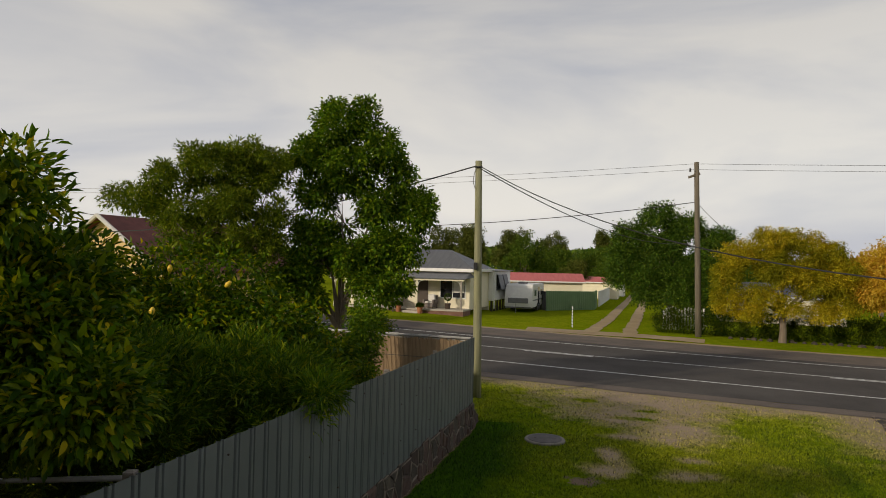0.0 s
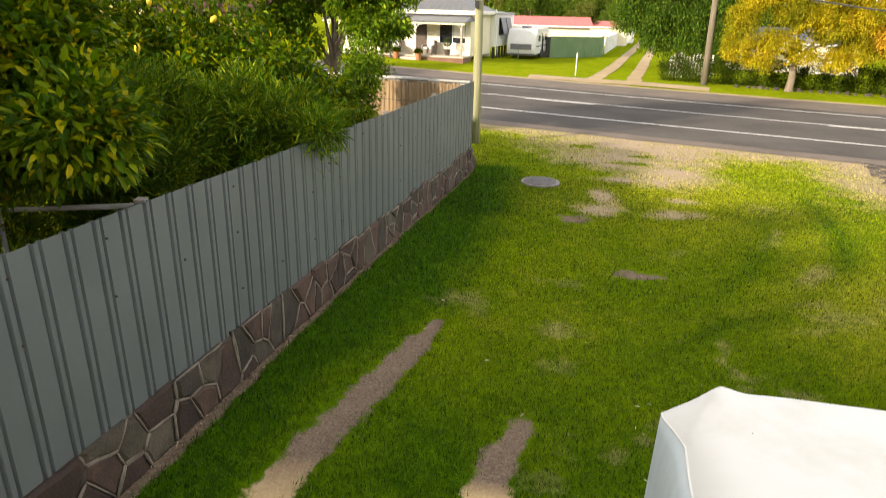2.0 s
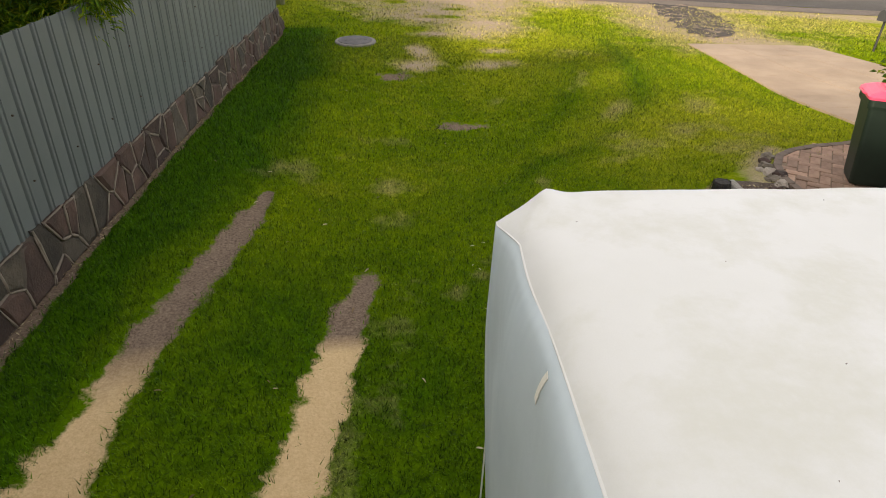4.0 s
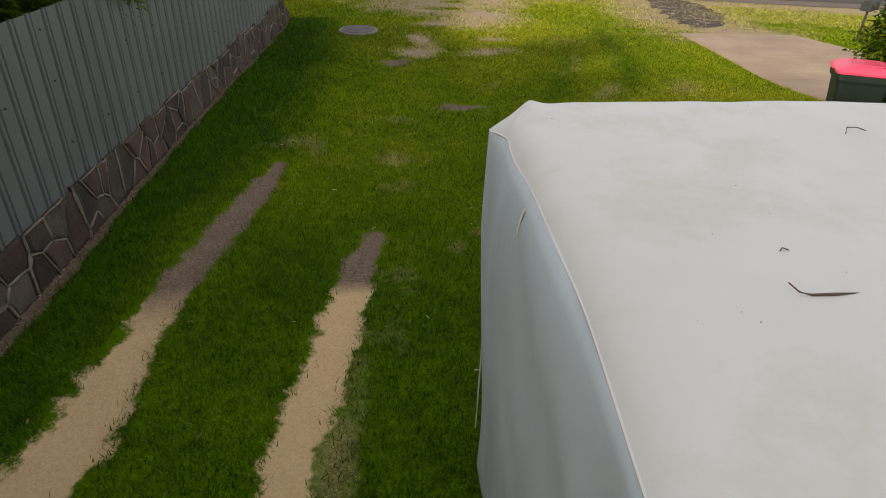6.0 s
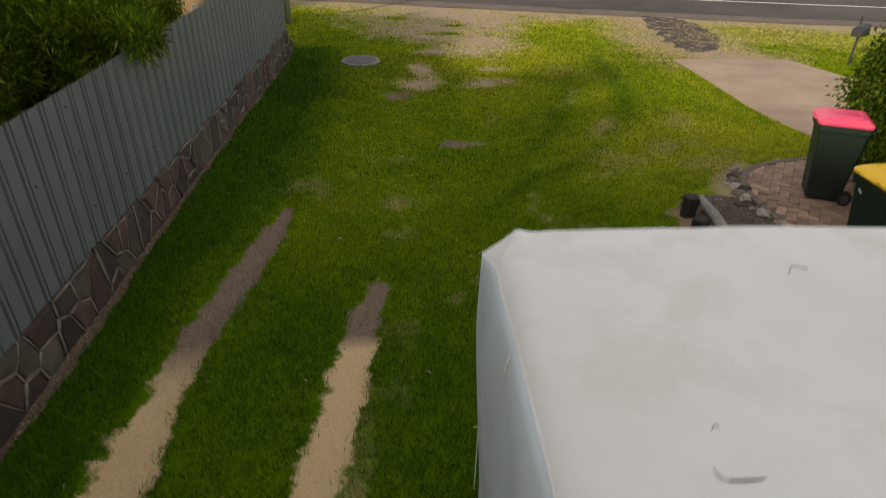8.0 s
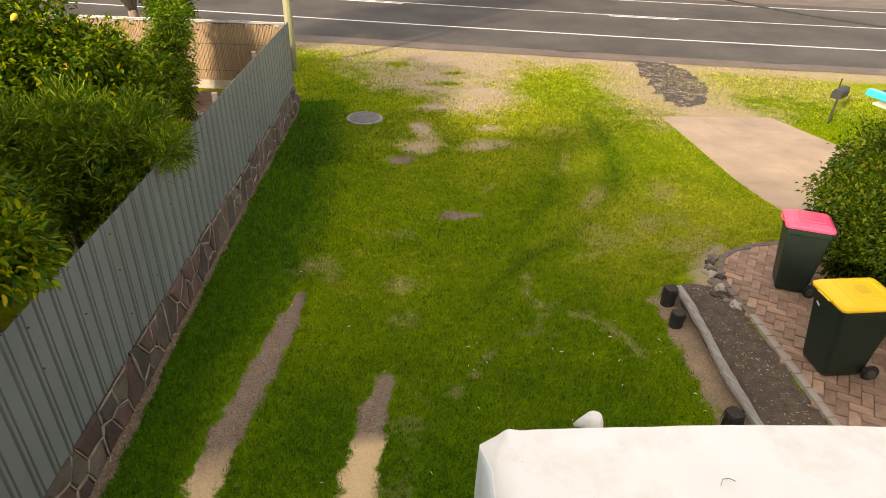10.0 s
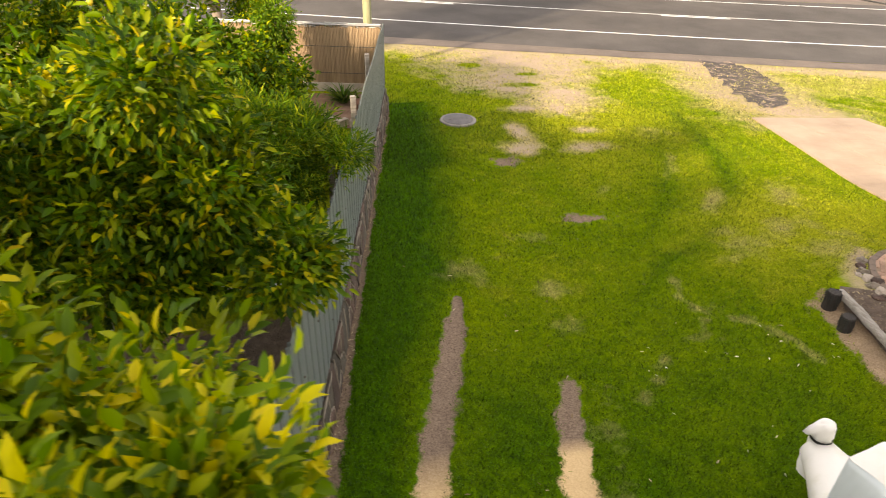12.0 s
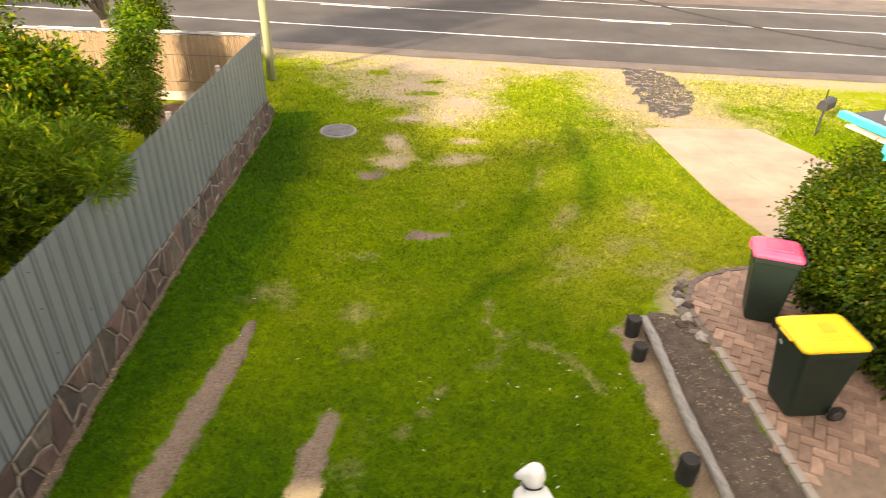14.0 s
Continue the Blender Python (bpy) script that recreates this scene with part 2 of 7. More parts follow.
def creased(m):
    """Soft creases that run down the cloth, over its weave."""
    n, l = m.node_tree.nodes, m.node_tree.links
    b = n["Principled BSDF"]
    weave = b.inputs["Normal"].links[0].from_node
    folds = noise_of(n, l, 2.2, 2.0, 0.5, None, (1.0, 2.6, 0.8))
    wide = n.new("ShaderNodeBump")
    wide.inputs["Strength"].default_value, wide.inputs["Distance"].default_value = 0.4, 0.06
    l.new(folds.outputs["Fac"], wide.inputs["Height"])
    l.new(wide.outputs["Normal"], weave.inputs["Normal"])


creased(CANVAS_SHADED)


def stained(m):
    """Faint dirty tide marks and drips over the cloth, at two scales."""
    n, l = m.node_tree.nodes, m.node_tree.links
    b = n["Principled BSDF"]
    col = b.inputs["Base Color"].links[0].from_socket
    wide = noise_of(n, l, 1.3, 7.0, 0.68)
    tide = ramp_of(n, [(0.50, (0, 0, 0)), (0.60, (0.5, 0.5, 0.5)), (0.66, (0.12, 0.12, 0.12)), (0.80, (0.35, 0.35, 0.35))])
    l.new(wide.outputs["Fac"], tide.inputs["Fac"])
    l.new(mixed(n, l, tide.outputs["Color"], col, (0.60, 0.585, 0.49)), b.inputs["Base Color"])
    weave = b.inputs["Normal"].links[0].from_node
    soft = n.new("ShaderNodeBump")
    soft.inputs["Strength"].default_value, soft.inputs["Distance"].default_value = 0.35, 0.05
    l.new(noise_of(n, l, 2.2, 3.0, 0.5, None, (1.0, 0.5, 1.0)).outputs["Fac"], soft.inputs["Height"])
    l.new(soft.outputs["Normal"], weave.inputs["Normal"])


stained(CANVAS)
BARK = surface("grey_bark", (0.10, 0.075, 0.055), (0.27, 0.22, 0.17), 5, 0.9, 0, 30, 0.8, 0.02, (1, 1, 0.25))
POLE_WOOD = surface("weathered_pole_wood", (0.15, 0.155, 0.085), (0.33, 0.32, 0.19), 2.5, 0.85, 0, 35, 0.6, 0.01, (6, 6, 0.35))
LOG_WOOD = surface("bleached_log", (0.20, 0.175, 0.145), (0.64, 0.60, 0.54), 11, 0.9, 0, 70, 1.0, 0.02, (6, 0.35, 6))
GREY_WOOD = surface("silvered_timber", (0.17, 0.145, 0.12), (0.46, 0.42, 0.37), 6, 0.85, 0, 40, 0.7, 0.01, (0.3, 5, 5))
BLACK_RUBBER = surface("black_rubber", (0.008, 0.008, 0.008), (0.025, 0.025, 0.024), 8, 0.6, 0, 60, 0.2, 0.003)
CHAR = surface("tarred_timber", (0.010, 0.009, 0.008), (0.05, 0.042, 0.036), 14, 0.9, 0, 70, 0.9, 0.01, (2, 2, 0.4))


# ---- mesh helpers ----


def mesh_of(name, verts, faces, mats, smooth=False, index=None):
    me = bpy.data.meshes.new(name)
    me.from_pydata([tuple(v) for v in verts], [], [tuple(f) for f in faces])
    for m in mats if isinstance(mats, (list, tuple)) else [mats]:
        me.materials.append(m)
    if smooth:
        me.polygons.foreach_set("use_smooth", [True] * len(me.polygons))
    if index is not None:
        me.polygons.foreach_set("material_index", index)
    me.update()
    return me


def part(name, bm, mat, parent=None, label="", smooth=False):
    """Links a bmesh as one mesh object under a thing or a part."""
    me = bpy.data.meshes.new(name)
    bm.normal_update()
    bm.to_mesh(me)
    bm.free()
    me.materials.append(mat)
    if smooth:
        me.polygons.foreach_set("use_smooth", [True] * len(me.polygons))
    ob = new(name, me)
    if parent is not None:
        ob.parent = parent
    if label:
        tagged(ob, label)
    return ob


def thing(name, m, label, category, group="", kind=""):
    ob = new(name)
    ob.empty_display_size = 0.1
    ob.matrix_basis = m
    return tagged(ob, label, category, group, kind)


def box(x0, y0, z0, x1, y1, z1, bevel=0.0, bm=None, m=None):
    bm = bm or bmesh.new()
    r = bmesh.ops.create_cube(bm, size=1.0, matrix=(m or Matrix()) @ Matrix.Translation(((x0 + x1) / 2, (y0 + y1) / 2, (z0 + z1) / 2)) @ Matrix.Diagonal((abs(x1 - x0), abs(y1 - y0), abs(z1 - z0), 1)))
    if bevel:
        edges = list({e for v in r["verts"] for e in v.link_edges})
        bmesh.ops.bevel(bm, geom=edges, offset=bevel, segments=2, affect="EDGES", profile=0.5)
    return bm


def tube(points, radii, sides=10, bm=None, caps=True):
    """A tapered tube along points."""
    bm = bm or bmesh.new()
    pts = [Vector(p) for p in points]
    if isinstance(radii, (int, float)):
        radii = [radii] * len(pts)
    rings = []
    for i, p in enumerate(pts):
        d = (pts[min(i + 1, len(pts) - 1)] - pts[max(i - 1, 0)]).normalized()
        a = d.orthogonal().normalized() if abs(d.z) < 0.9 else Vector((1, 0, 0)).cross(d).normalized()
        b = d.cross(a)
        rings.append([bm.verts.new(p + radii[i] * (a * math.cos(2 * math.pi * k / sides) + b * math.sin(2 * math.pi * k / sides))) for k in range(sides)])
    for r, s in zip(rings, rings[1:]):
        for k in range(sides):
            bm.faces.new((r[k], r[(k + 1) % sides], s[(k + 1) % sides], s[k]))
    if caps:
        bm.faces.new(rings[0][::-1])
        bm.faces.new(rings[-1])
    return bm


def prism(outline, z0, z1, bm=None):
    """An upright prism over a plan outline (anticlockwise)."""
    bm = bm or bmesh.new()
    lo = [bm.verts.new((x, y, z0)) for x, y in outline]
    hi = [bm.verts.new((x, y, z1)) for x, y in outline]
    k = len(outline)
    bm.faces.new(lo[::-1])
    bm.faces.new(hi)
    for i in range(k):
        bm.faces.new((lo[i], lo[(i + 1) % k], hi[(i + 1) % k], hi[i]))
    return bm


# ---- the lie of the land ----
U, N = Vector((0.948, -0.317, 0)), Vector((0.317, 0.948, 0))  # along and across the road
ROAD_NEAR, EDGE_NEAR, CENTRE, EDGE_FAR, ROAD_FAR = 20.9, 24.55, 28.8, 32.7, 37.4
BACK_D = 13.95  # neighbour's front fence, distance across


def sm(t):
    t = np.clip(t, 0, 1)
    return t * t * (3 - 2 * t)


def road_z(x):
    return -0.2 - 0.03 * 26 * np.tanh(np.asarray(x, float) / 26)


def across(x, y):
    return 0.317 * x + 0.948 * y


def land(x, y):
    """Height of the ground."""
    x, y = np.asarray(x, float), np.asarray(y, float)
    d = across(x, y)
    yard = -0.10 + 0.16 * sm((0.8 - x) / 2) + 0.30 * sm((x - 3.2) / 2.8) * sm((9 - y) / 4) - 0.15 * np.exp(-(((x - 3) / 2) ** 2) - ((y - 9) / 2.5) ** 2)
    z = yard + (road_z(x) - yard) * sm((d - 11) / 9.5)
    garden = sm((FENCE_K * y + FENCE_B - 0.06 - x) / 0.1) * sm((BACK_D - d) / 0.15)
    z = z + (0.36 - z) * garden
    z = z - 0.05 * sm((d - ROAD_NEAR - 0.3) / 0.3) * sm((ROAD_FAR - 0.3 - d) / 0.3)
    return z + 0.35 * sm((d - ROAD_FAR) / 14) * sm((6 - x) / 8)


def gz(x, y):
    return float(land(x, y))


def stretch_axis(lo, hi, step, far):
    mid = list(np.arange(lo, hi, step))
    out, s, v = [], step, hi
    while v < far:
        out.append(v)
        s *= 1.22
        v += s
    low, s, v = [], step, lo
    while v > -far:
        s *= 1.22
        v -= s
        low.append(v)
    return np.array(low[::-1] + mid + out + [far])


def seg_mask(x, y, ax, ay, bx, by, w0, w1):
    t = np.clip(((x - ax) * (bx - ax) + (y - ay) * (by - ay)) / ((bx - ax) ** 2 + (by - ay) ** 2), 0, 1)
    return 1 - np.hypot(x - ax - t * (bx - ax), y - ay - t * (by - ay)) / (w0 + (w1 - w0) * t)


def blot(x, y, cx, cy, rx, ry, turn=0.0):
    c, s = math.cos(turn), math.sin(turn)
    dx, dy = x - cx, y - cy
    return 1 - np.hypot((dx * c + dy * s) / rx, (-dx * s + dy * c) / ry)


def value_noise(x, y, seed):
    """Smooth random heights from -1 to 1 on a unit lattice."""
    tab = np.random.RandomState(70 + seed).uniform(-1, 1, (64, 64))
    xi, yi = np.floor(x).astype(int), np.floor(y).astype(int)
    u, v = sm(x - xi), sm(y - yi)
    at = lambda a, b: tab[(xi + a) % 64, (yi + b) % 64]
    return (at(0, 0) * (1 - u) + at(1, 0) * u) * (1 - v) + (at(0, 1) * (1 - u) + at(1, 1) * u) * v


def chain(x, y, line):
    """A worn line over the ground: points (x, y, half width)."""
    out = np.full_like(x, -9.0)
    for (xa, ya, wa), (xb, yb, wb) in zip(line, line[1:]):
        out = np.maximum(out, seg_mask(x, y, xa, ya, xb, yb, wa, wb))
    return out


RUT_FENCE = [(0.07, 6.76, 0.07), (-0.17, 6.15, 0.19), (-0.42, 5.52, 0.23), (-0.83, 4.6, 0.245), (-1.23, 3.55, 0.25), (-1.37, 3.0, 0.29), (-1.54, 2.55, 0.35), (-1.85, 1.9, 0.40), (-3.4, -2.3, 0.46)]
RUT_TRAILER = [(0.83, 4.84, 0.17), (0.6, 4.4, 0.21), (0.43, 3.9, 0.22), (0.25, 3.5, 0.24), (0.05, 2.9, 0.23), (-0.18, 2.3, 0.245), (-0.38, 1.6, 0.23), (-1.35, -2.0, 0.29)]


def masks(x, y):
    """Bare sand, soil, gravel, dry and pale grass, and lush grass with shade painted in: about 0.5 along the edge, 1
    inside.
    """
    d = across(x, y)
    off = x - FENCE_K * y - FENCE_B
    wob = sum(k * value_noise(x * f, y * f * 0.75, s) for s, (f, k) in enumerate(((0.9, 0.75), (2.1, 0.6), (4.7, 0.4))))
    fine = 0.6 * value_noise(x * 6.1, y * 6.1, 5) + 0.4 * value_noise(x * 13.0, y * 13.0, 6)
    rut1, rut2 = chain(x, y, RUT_FENCE), chain(x, y, RUT_TRAILER)
    pale1, pale2 = sm((4.45 - y) / 1.1), sm((4.2 - y) / 0.45)
    sand = np.where(np.maximum(rut1, rut2) < -0.6, -1.0, np.where(rut1 > rut2, pale1, pale2) * 1.3 - 0.3)
    soil = np.maximum(rut1, rut2)
    soil = np.where(soil > -0.7, soil + 0.16 * fine, soil)
    for cx, cy, rx, ry in ((3.05, 8.69, 0.42, 0.22), (2.45, 11.12, 0.42, 0.24)):
        soil = np.maximum(soil, 0.8 * blot(x, y, cx, cy, rx * 1.3, ry * 1.4, -0.2) + 0.25 * fine)
    fringe = np.maximum(seg_mask(x, y, 5.24, 4.9, 5.5, 5.55, 0.12, 0.15), seg_mask(x, y, 5.5, 5.55, 6.2, 6.05, 0.15, 0.14))
    bare = np.full_like(x, -1.0)
    for cx, cy, rx, ry in ((5.7, 18.7, 2.2, 1.7), (4.9, 16.8, 1.3, 1.9), (5.45, 15.1, 0.9, 1.2), (4.9, 13.85, 0.55, 0.75), (4.1, 14.05, 0.4, 0.3), (3.05, 11.65, 0.42, 0.27), (3.35, 12.5, 0.2, 0.5), (4.4, 11.35, 0.42, 0.3), (4.85, 12.3, 0.3, 0.2)):
        bare = np.maximum(bare, blot(x, y, cx, cy, rx, ry))
    bare = np.where(bare > -0.8, bare * 0.95 + 0.32 + 0.42 * wob + 0.25 * fine, bare)
    for cx, cy, rx, ry in ((4.75, 16.1, 0.75, 0.3), (5.5, 17.2, 0.4, 0.2), (4.2, 18.4, 0.4, 0.35)):
        bare = bare - 1.1 * np.clip(blot(x, y, cx, cy, rx, ry) * 2, 0, 1)
    bare = np.where(d > 14.5, bare + 0.16, bare)
    bare = np.maximum(bare, 0.9 - np.abs(d - 20.45 + 0.25 * wob) / 0.8)
    bare = np.maximum(bare, 0.7 * fringe)
    soil = np.maximum(soil, 0.8 * np.clip(np.minimum(3 * (-0.1 - off), np.minimum(6.6 - y, y + 2)), -1, 1))
    strip_ = seg_mask(x, y, 4.8, 5.1, 4.25, 2.4, 0.38, 0.36) + 0.2 * fine
    soil = np.maximum(soil, strip_)
    sand = np.where(strip_ > -0.3, 0.05, sand)
    gravel = np.maximum(seg_mask(x, y, 10.6, 12.6, 12.5, 19.5, 1.75, 2.7), -1) + 0.25 * wob
    base = 1 - np.abs(off - 0.045 - 0.05 * np.exp(-((y - 5) / 2.5) ** 2)) / (0.10 + 0.03 * np.exp(-((y - 5) / 2.5) ** 2) + 0.04 * wob) + 0.3 * fine
    soil = np.maximum(soil, np.where((y < 14.6) & (y > -6), base, -1))
    dry = np.maximum(np.maximum(bare + 0.5, gravel + 0.45), 0.6 * fringe + 0.4)
    for cx, cy, rx, ry, tn, k in ((5.4, 8.45, 0.55, 0.16, 0.65, 0.9), (5.6, 10.1, 0.6, 0.13, 0.95, 0.5), (3.85, 9.53, 0.2, 0.15, 0.5, 0.6), (1.42, 6.71, 0.26, 0.2, 0, 0.7), (0.45, 7.39, 0.4, 0.3, 0.3, 0.65), (1.84, 8.2, 0.3, 0.22, 0, 0.45), (1.25, 5.71, 0.28, 0.2, 0, 0.45), (4.8, 6.9, 0.5, 0.3, 0.4, 0.7), (6.75, 8.35, 0.6, 0.28, 0.7, 0.65), (5.9, 7.2, 0.9, 0.28, 0.2, 0.6), (4.95, 7.35, 0.3, 0.2, 0, 0.5), (5.9, 6.3, 0.8, 0.3, 0.3, 0.55), (6.3, 11.9, 0.5, 0.3, 0.1, 0.55), (0.85, 4.0, 0.2, 0.6, -0.3, 0.5), (0.0, 2.0, 0.14, 0.9, -0.3, 0.8)):
        dry = np.maximum(dry, k * blot(x, y, cx, cy, rx * 1.5, ry * 1.6, tn))
    for line, k in ((((3.5, 5.4, 0.12), (3.69, 5.26, 0.14), (3.9, 4.79, 0.15), (3.92, 4.3, 0.12)), 0.75), (((3.3, 6.5, 0.12), (3.12, 6.01, 0.15), (3.25, 5.53, 0.14)), 0.7), (((1.5, 4.4, 0.15), (2.19, 4.95, 0.2), (2.9, 5.28, 0.2), (3.41, 5.73, 0.16)), 0.62)):
        dry = np.maximum(dry, k * chain(x, y, [(a, b, w * 1.5) for a, b, w in line]) - 0.26 + 0.35 * fine)
    dry = np.maximum(dry, 0.75 * blot(x, y, 15.0, 15.0, 4.5, 3.6, -0.3))
    dry = np.maximum(dry, np.where(d > 37.5, -0.25, -1))
    # pale yellow-green growth: the right of the yard, round the bare patch and out to the road
    pale = np.maximum(1.7 * blot(x, y, 6.2, 7.2, 2.9, 2.5, 0.3), 0.9 * sm((d - 13.5) / 6.0) - 0.05 + 0.3 * wob)
    pale = np.maximum(pale, 1.0 * blot(x, y, 5.2, 12.6, 4.6, 5.0))
    pale = np.maximum(pale, 0.6 * chain(x, y, [(7.0, 6.3, 1.2), (8.0, 8.0, 0.9), (8.6, 11.0, 0.7)]))
    pale = np.maximum(pale, 0.35 * blot(x, y, 1.6, 7.0, 1.7, 2.2))
    pale = np.where((off < 0) | (d > 37.5), 0.4, pale)
    # lush growth along the fence, darkened to carry the shade there, and in the curving wheel marks
    lush_shade = np.clip((1.9 - 0.09 * np.abs(y - 10) - off - 0.25 * wob) / 0.9, -1, 1)
    lush_shade = np.where((off < 0) | (y > 15), -1.0, lush_shade)
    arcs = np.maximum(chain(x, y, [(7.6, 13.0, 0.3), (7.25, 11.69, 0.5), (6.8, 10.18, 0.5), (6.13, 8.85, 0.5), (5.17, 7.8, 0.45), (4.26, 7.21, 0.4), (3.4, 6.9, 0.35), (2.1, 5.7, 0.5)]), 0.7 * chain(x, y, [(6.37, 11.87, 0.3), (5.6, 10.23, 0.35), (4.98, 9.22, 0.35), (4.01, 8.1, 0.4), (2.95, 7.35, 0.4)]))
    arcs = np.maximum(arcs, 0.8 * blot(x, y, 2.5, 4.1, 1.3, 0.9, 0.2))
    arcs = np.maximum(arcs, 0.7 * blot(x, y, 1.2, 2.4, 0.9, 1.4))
    lush_shade = np.maximum(lush_shade, 0.5 * arcs - 0.05)
    # near yard: its dimmer light painted as deeper green
    lush_shade = np.maximum(lush_shade, np.where(off > 0, 0.55 * sm((7.0 - y) / 3.5) * sm((4.6 - x) / 1.5) + 0.15 * wob, -1.0))
    pale = pale - 0.7 * np.clip(lush_shade + 0.2, 0, 1)
    return {"sand": sand, "soil": soil, "gravel": gravel, "dry": np.maximum(dry, bare), "bare": bare, "pale": pale, "lush_shade": lush_shade}


def build_ground():
    xs, ys = stretch_axis(-4.2, 15.0, 0.055, 1500), stretch_axis(0.8, 21.5, 0.055, 1500)
    X, Y = np.meshgrid(xs, ys)
    Z = land(X, Y)
    mk = masks(X, Y)
    Z = Z - 0.03 * np.clip(mk["soil"] * 2, 0, 1)
    nx, ny = len(xs), len(ys)
    me = bpy.data.meshes.new("ground")
    me.vertices.add(nx * ny)
    me.vertices.foreach_set("co", np.stack([X, Y, Z], -1).ravel())
    i = np.arange(nx * ny).reshape(ny, nx)
    quads = np.stack([i[:-1, :-1], i[:-1, 1:], i[1:, 1:], i[1:, :-1]], -1).reshape(-1, 4)
    me.loops.add(quads.size)
    me.loops.foreach_set("vertex_index", quads.ravel())
    me.polygons.add(len(quads))
    me.polygons.foreach_set("loop_start", np.arange(len(quads)) * 4)
    me.polygons.foreach_set("use_smooth", np.ones(len(quads), bool))
    me.update(calc_edges=True)
    mk["soil"] = np.maximum(mk["soil"], -1)
    mk["gravel"] = np.maximum(mk["gravel"], mk["bare"])
    for key in ("sand", "soil", "gravel", "dry", "pale", "lush_shade"):
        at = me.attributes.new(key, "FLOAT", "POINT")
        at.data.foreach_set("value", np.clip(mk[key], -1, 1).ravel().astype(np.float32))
    me.materials.append(GROUND)
    return tagged(new("ground", me), "mown lawn with worn sandy wheel ruts", "ground", kind="structure")


build_ground()


def strip(name, d0, d1, a0, a1, lift, mat, step=3.0, wobble=0.0):
    """A sheet along the road between two distances across it."""
    n = max(2, int(abs(a1 - a0) / step) + 1)
    vs, fs = [], []
    for i in range(n):
        a = a0 + (a1 - a0) * i / (n - 1)
        for j, d in enumerate((d0, d1)):
            dd = d + wobble * noise.noise((a * 0.7, d, j))
            p = U * a + N * dd
            vs.append((p.x, p.y, float(road_z(p.x)) + lift))
    for i in range(n - 1):
        fs.append((2 * i, 2 * i + 2, 2 * i + 3, 2 * i + 1))
    return mesh_of(name, vs, fs, mat)


road = tagged(new("road", strip("road", ROAD_NEAR + 0.9, ROAD_FAR - 3.6, -300, 300, 0.012, ASPHALT)), "dark two-lane asphalt road with white lines", "road", kind="structure")
for nm, d0, d1 in (("shoulder", ROAD_NEAR, ROAD_NEAR + 0.9), ("shoulder", ROAD_FAR - 3.6, ROAD_FAR)):
    sh = new(nm, strip(nm, d0, d1, -300, 300, 0.011, SHOULDER, 0.6, 0.12))
    sh.parent = road
for d, w in ((EDGE_NEAR, 0.13), (CENTRE, 0.11), (EDGE_FAR, 0.13)):
    ln = new("lane_line", strip("lane_line", d - w / 2, d + w / 2, -250, 250, 0.018, LINE_PAINT))
    ln.parent = road
for k in range(-8, 9):
    a = 6.4 + k * 12.0
    ln = new("lane_dash", strip("lane_dash", CENTRE - 0.32, CENTRE - 0.17, a, a + 3.0, 0.018, LINE_PAINT))
    ln.parent = road


def trail(name, pts, w, lift, mat, step=0.5, wobble=0.12):
    """A worn track over the ground along points."""
    line = []
    for (xa, ya), (xb, yb) in zip(pts, pts[1:]):
        n = max(1, int(math.hypot(xb - xa, yb - ya) / step))
        line += [Vector((xa + (xb - xa) * i / n, ya + (yb - ya) * i / n, 0)) for i in range(n)]
    line.append(Vector((*pts[-1], 0)))
    vs, fs = [], []
    for i, q in enumerate(line):
        d = (line[min(i + 1, len(line) - 1)] - line[max(i - 1, 0)]).normalized()
        o = Vector((d.y, -d.x, 0))
        for s in (-1, 1):
            k = q + o * s * (w + wobble * noise.noise((q.x * 0.9, q.y * 0.9, s)) + 0.5 * wobble * noise.noise((q.x * 3, q.y * 3, s)))
            vs.append((k.x, k.y, gz(k.x, k.y) + lift))
    for i in range(len(line) - 1):
        fs.append((2 * i, 2 * i + 1, 2 * i + 3, 2 * i + 2))
    return new(name, mesh_of(name, vs, fs, mat))


LANE_DIRT = surface("pale_lane_dirt", (0.26, 0.185, 0.095), (0.43, 0.325, 0.185), 0.8, 0.95, 0, 20, 0.4, 0.01, world_space=True)
lane = thing("lane", pose(0, 0, 0), "grassy lane with two worn dirt wheel tracks", "lane", kind="structure")
for off in (-1.0, 1.0):
    tr_ = trail("wheel_track", [(10.0 + off * 1.15, 38.2 - off * 0.35), (11.2 + off, 42.0 - off * 0.3), (13.5 + off * 0.95, 48.5 - off * 0.3), (26.0 + off * 0.95, 86.0 - off * 0.3), (60.0 + off * 0.95, 190.0 - off * 0.3)], 0.42, 0.03, LANE_DIRT, 0.5, 0.12)
    tr_.parent = lane
mouth = trail("lane_mouth", [(5.2, 39.3), (8.5, 38.6), (10.5, 38.3), (12.2, 37.9), (15.0, 36.7)], 1.15, 0.026, LANE_DIRT, 0.5, 0.2)
mouth.parent = lane
verge = new("verge_dirt", strip("verge_dirt", ROAD_FAR - 0.2, ROAD_FAR + 0.65, -120, 120, 0.008, LANE_DIRT, 0.5, 0.35))
tagged(verge, "sandy dirt strip along the far road edge", "verge", kind="structure")


# ---- boundary fence on its stone wall ----
def fence_x(y):
    return FENCE_K * y + FENCE_B


FDIR = Vector((FENCE_K, 1, 0)).normalized()
FOUT = Vector((FDIR.y, -FDIR.x, 0))  # towards the yard
Y0, Y1 = -5.643, 14.63


def fence_top(y):
    return 2.08 - 0.016 * max(y, -3)


def wall_top(y):
    return 0.62 - 0.016 * y


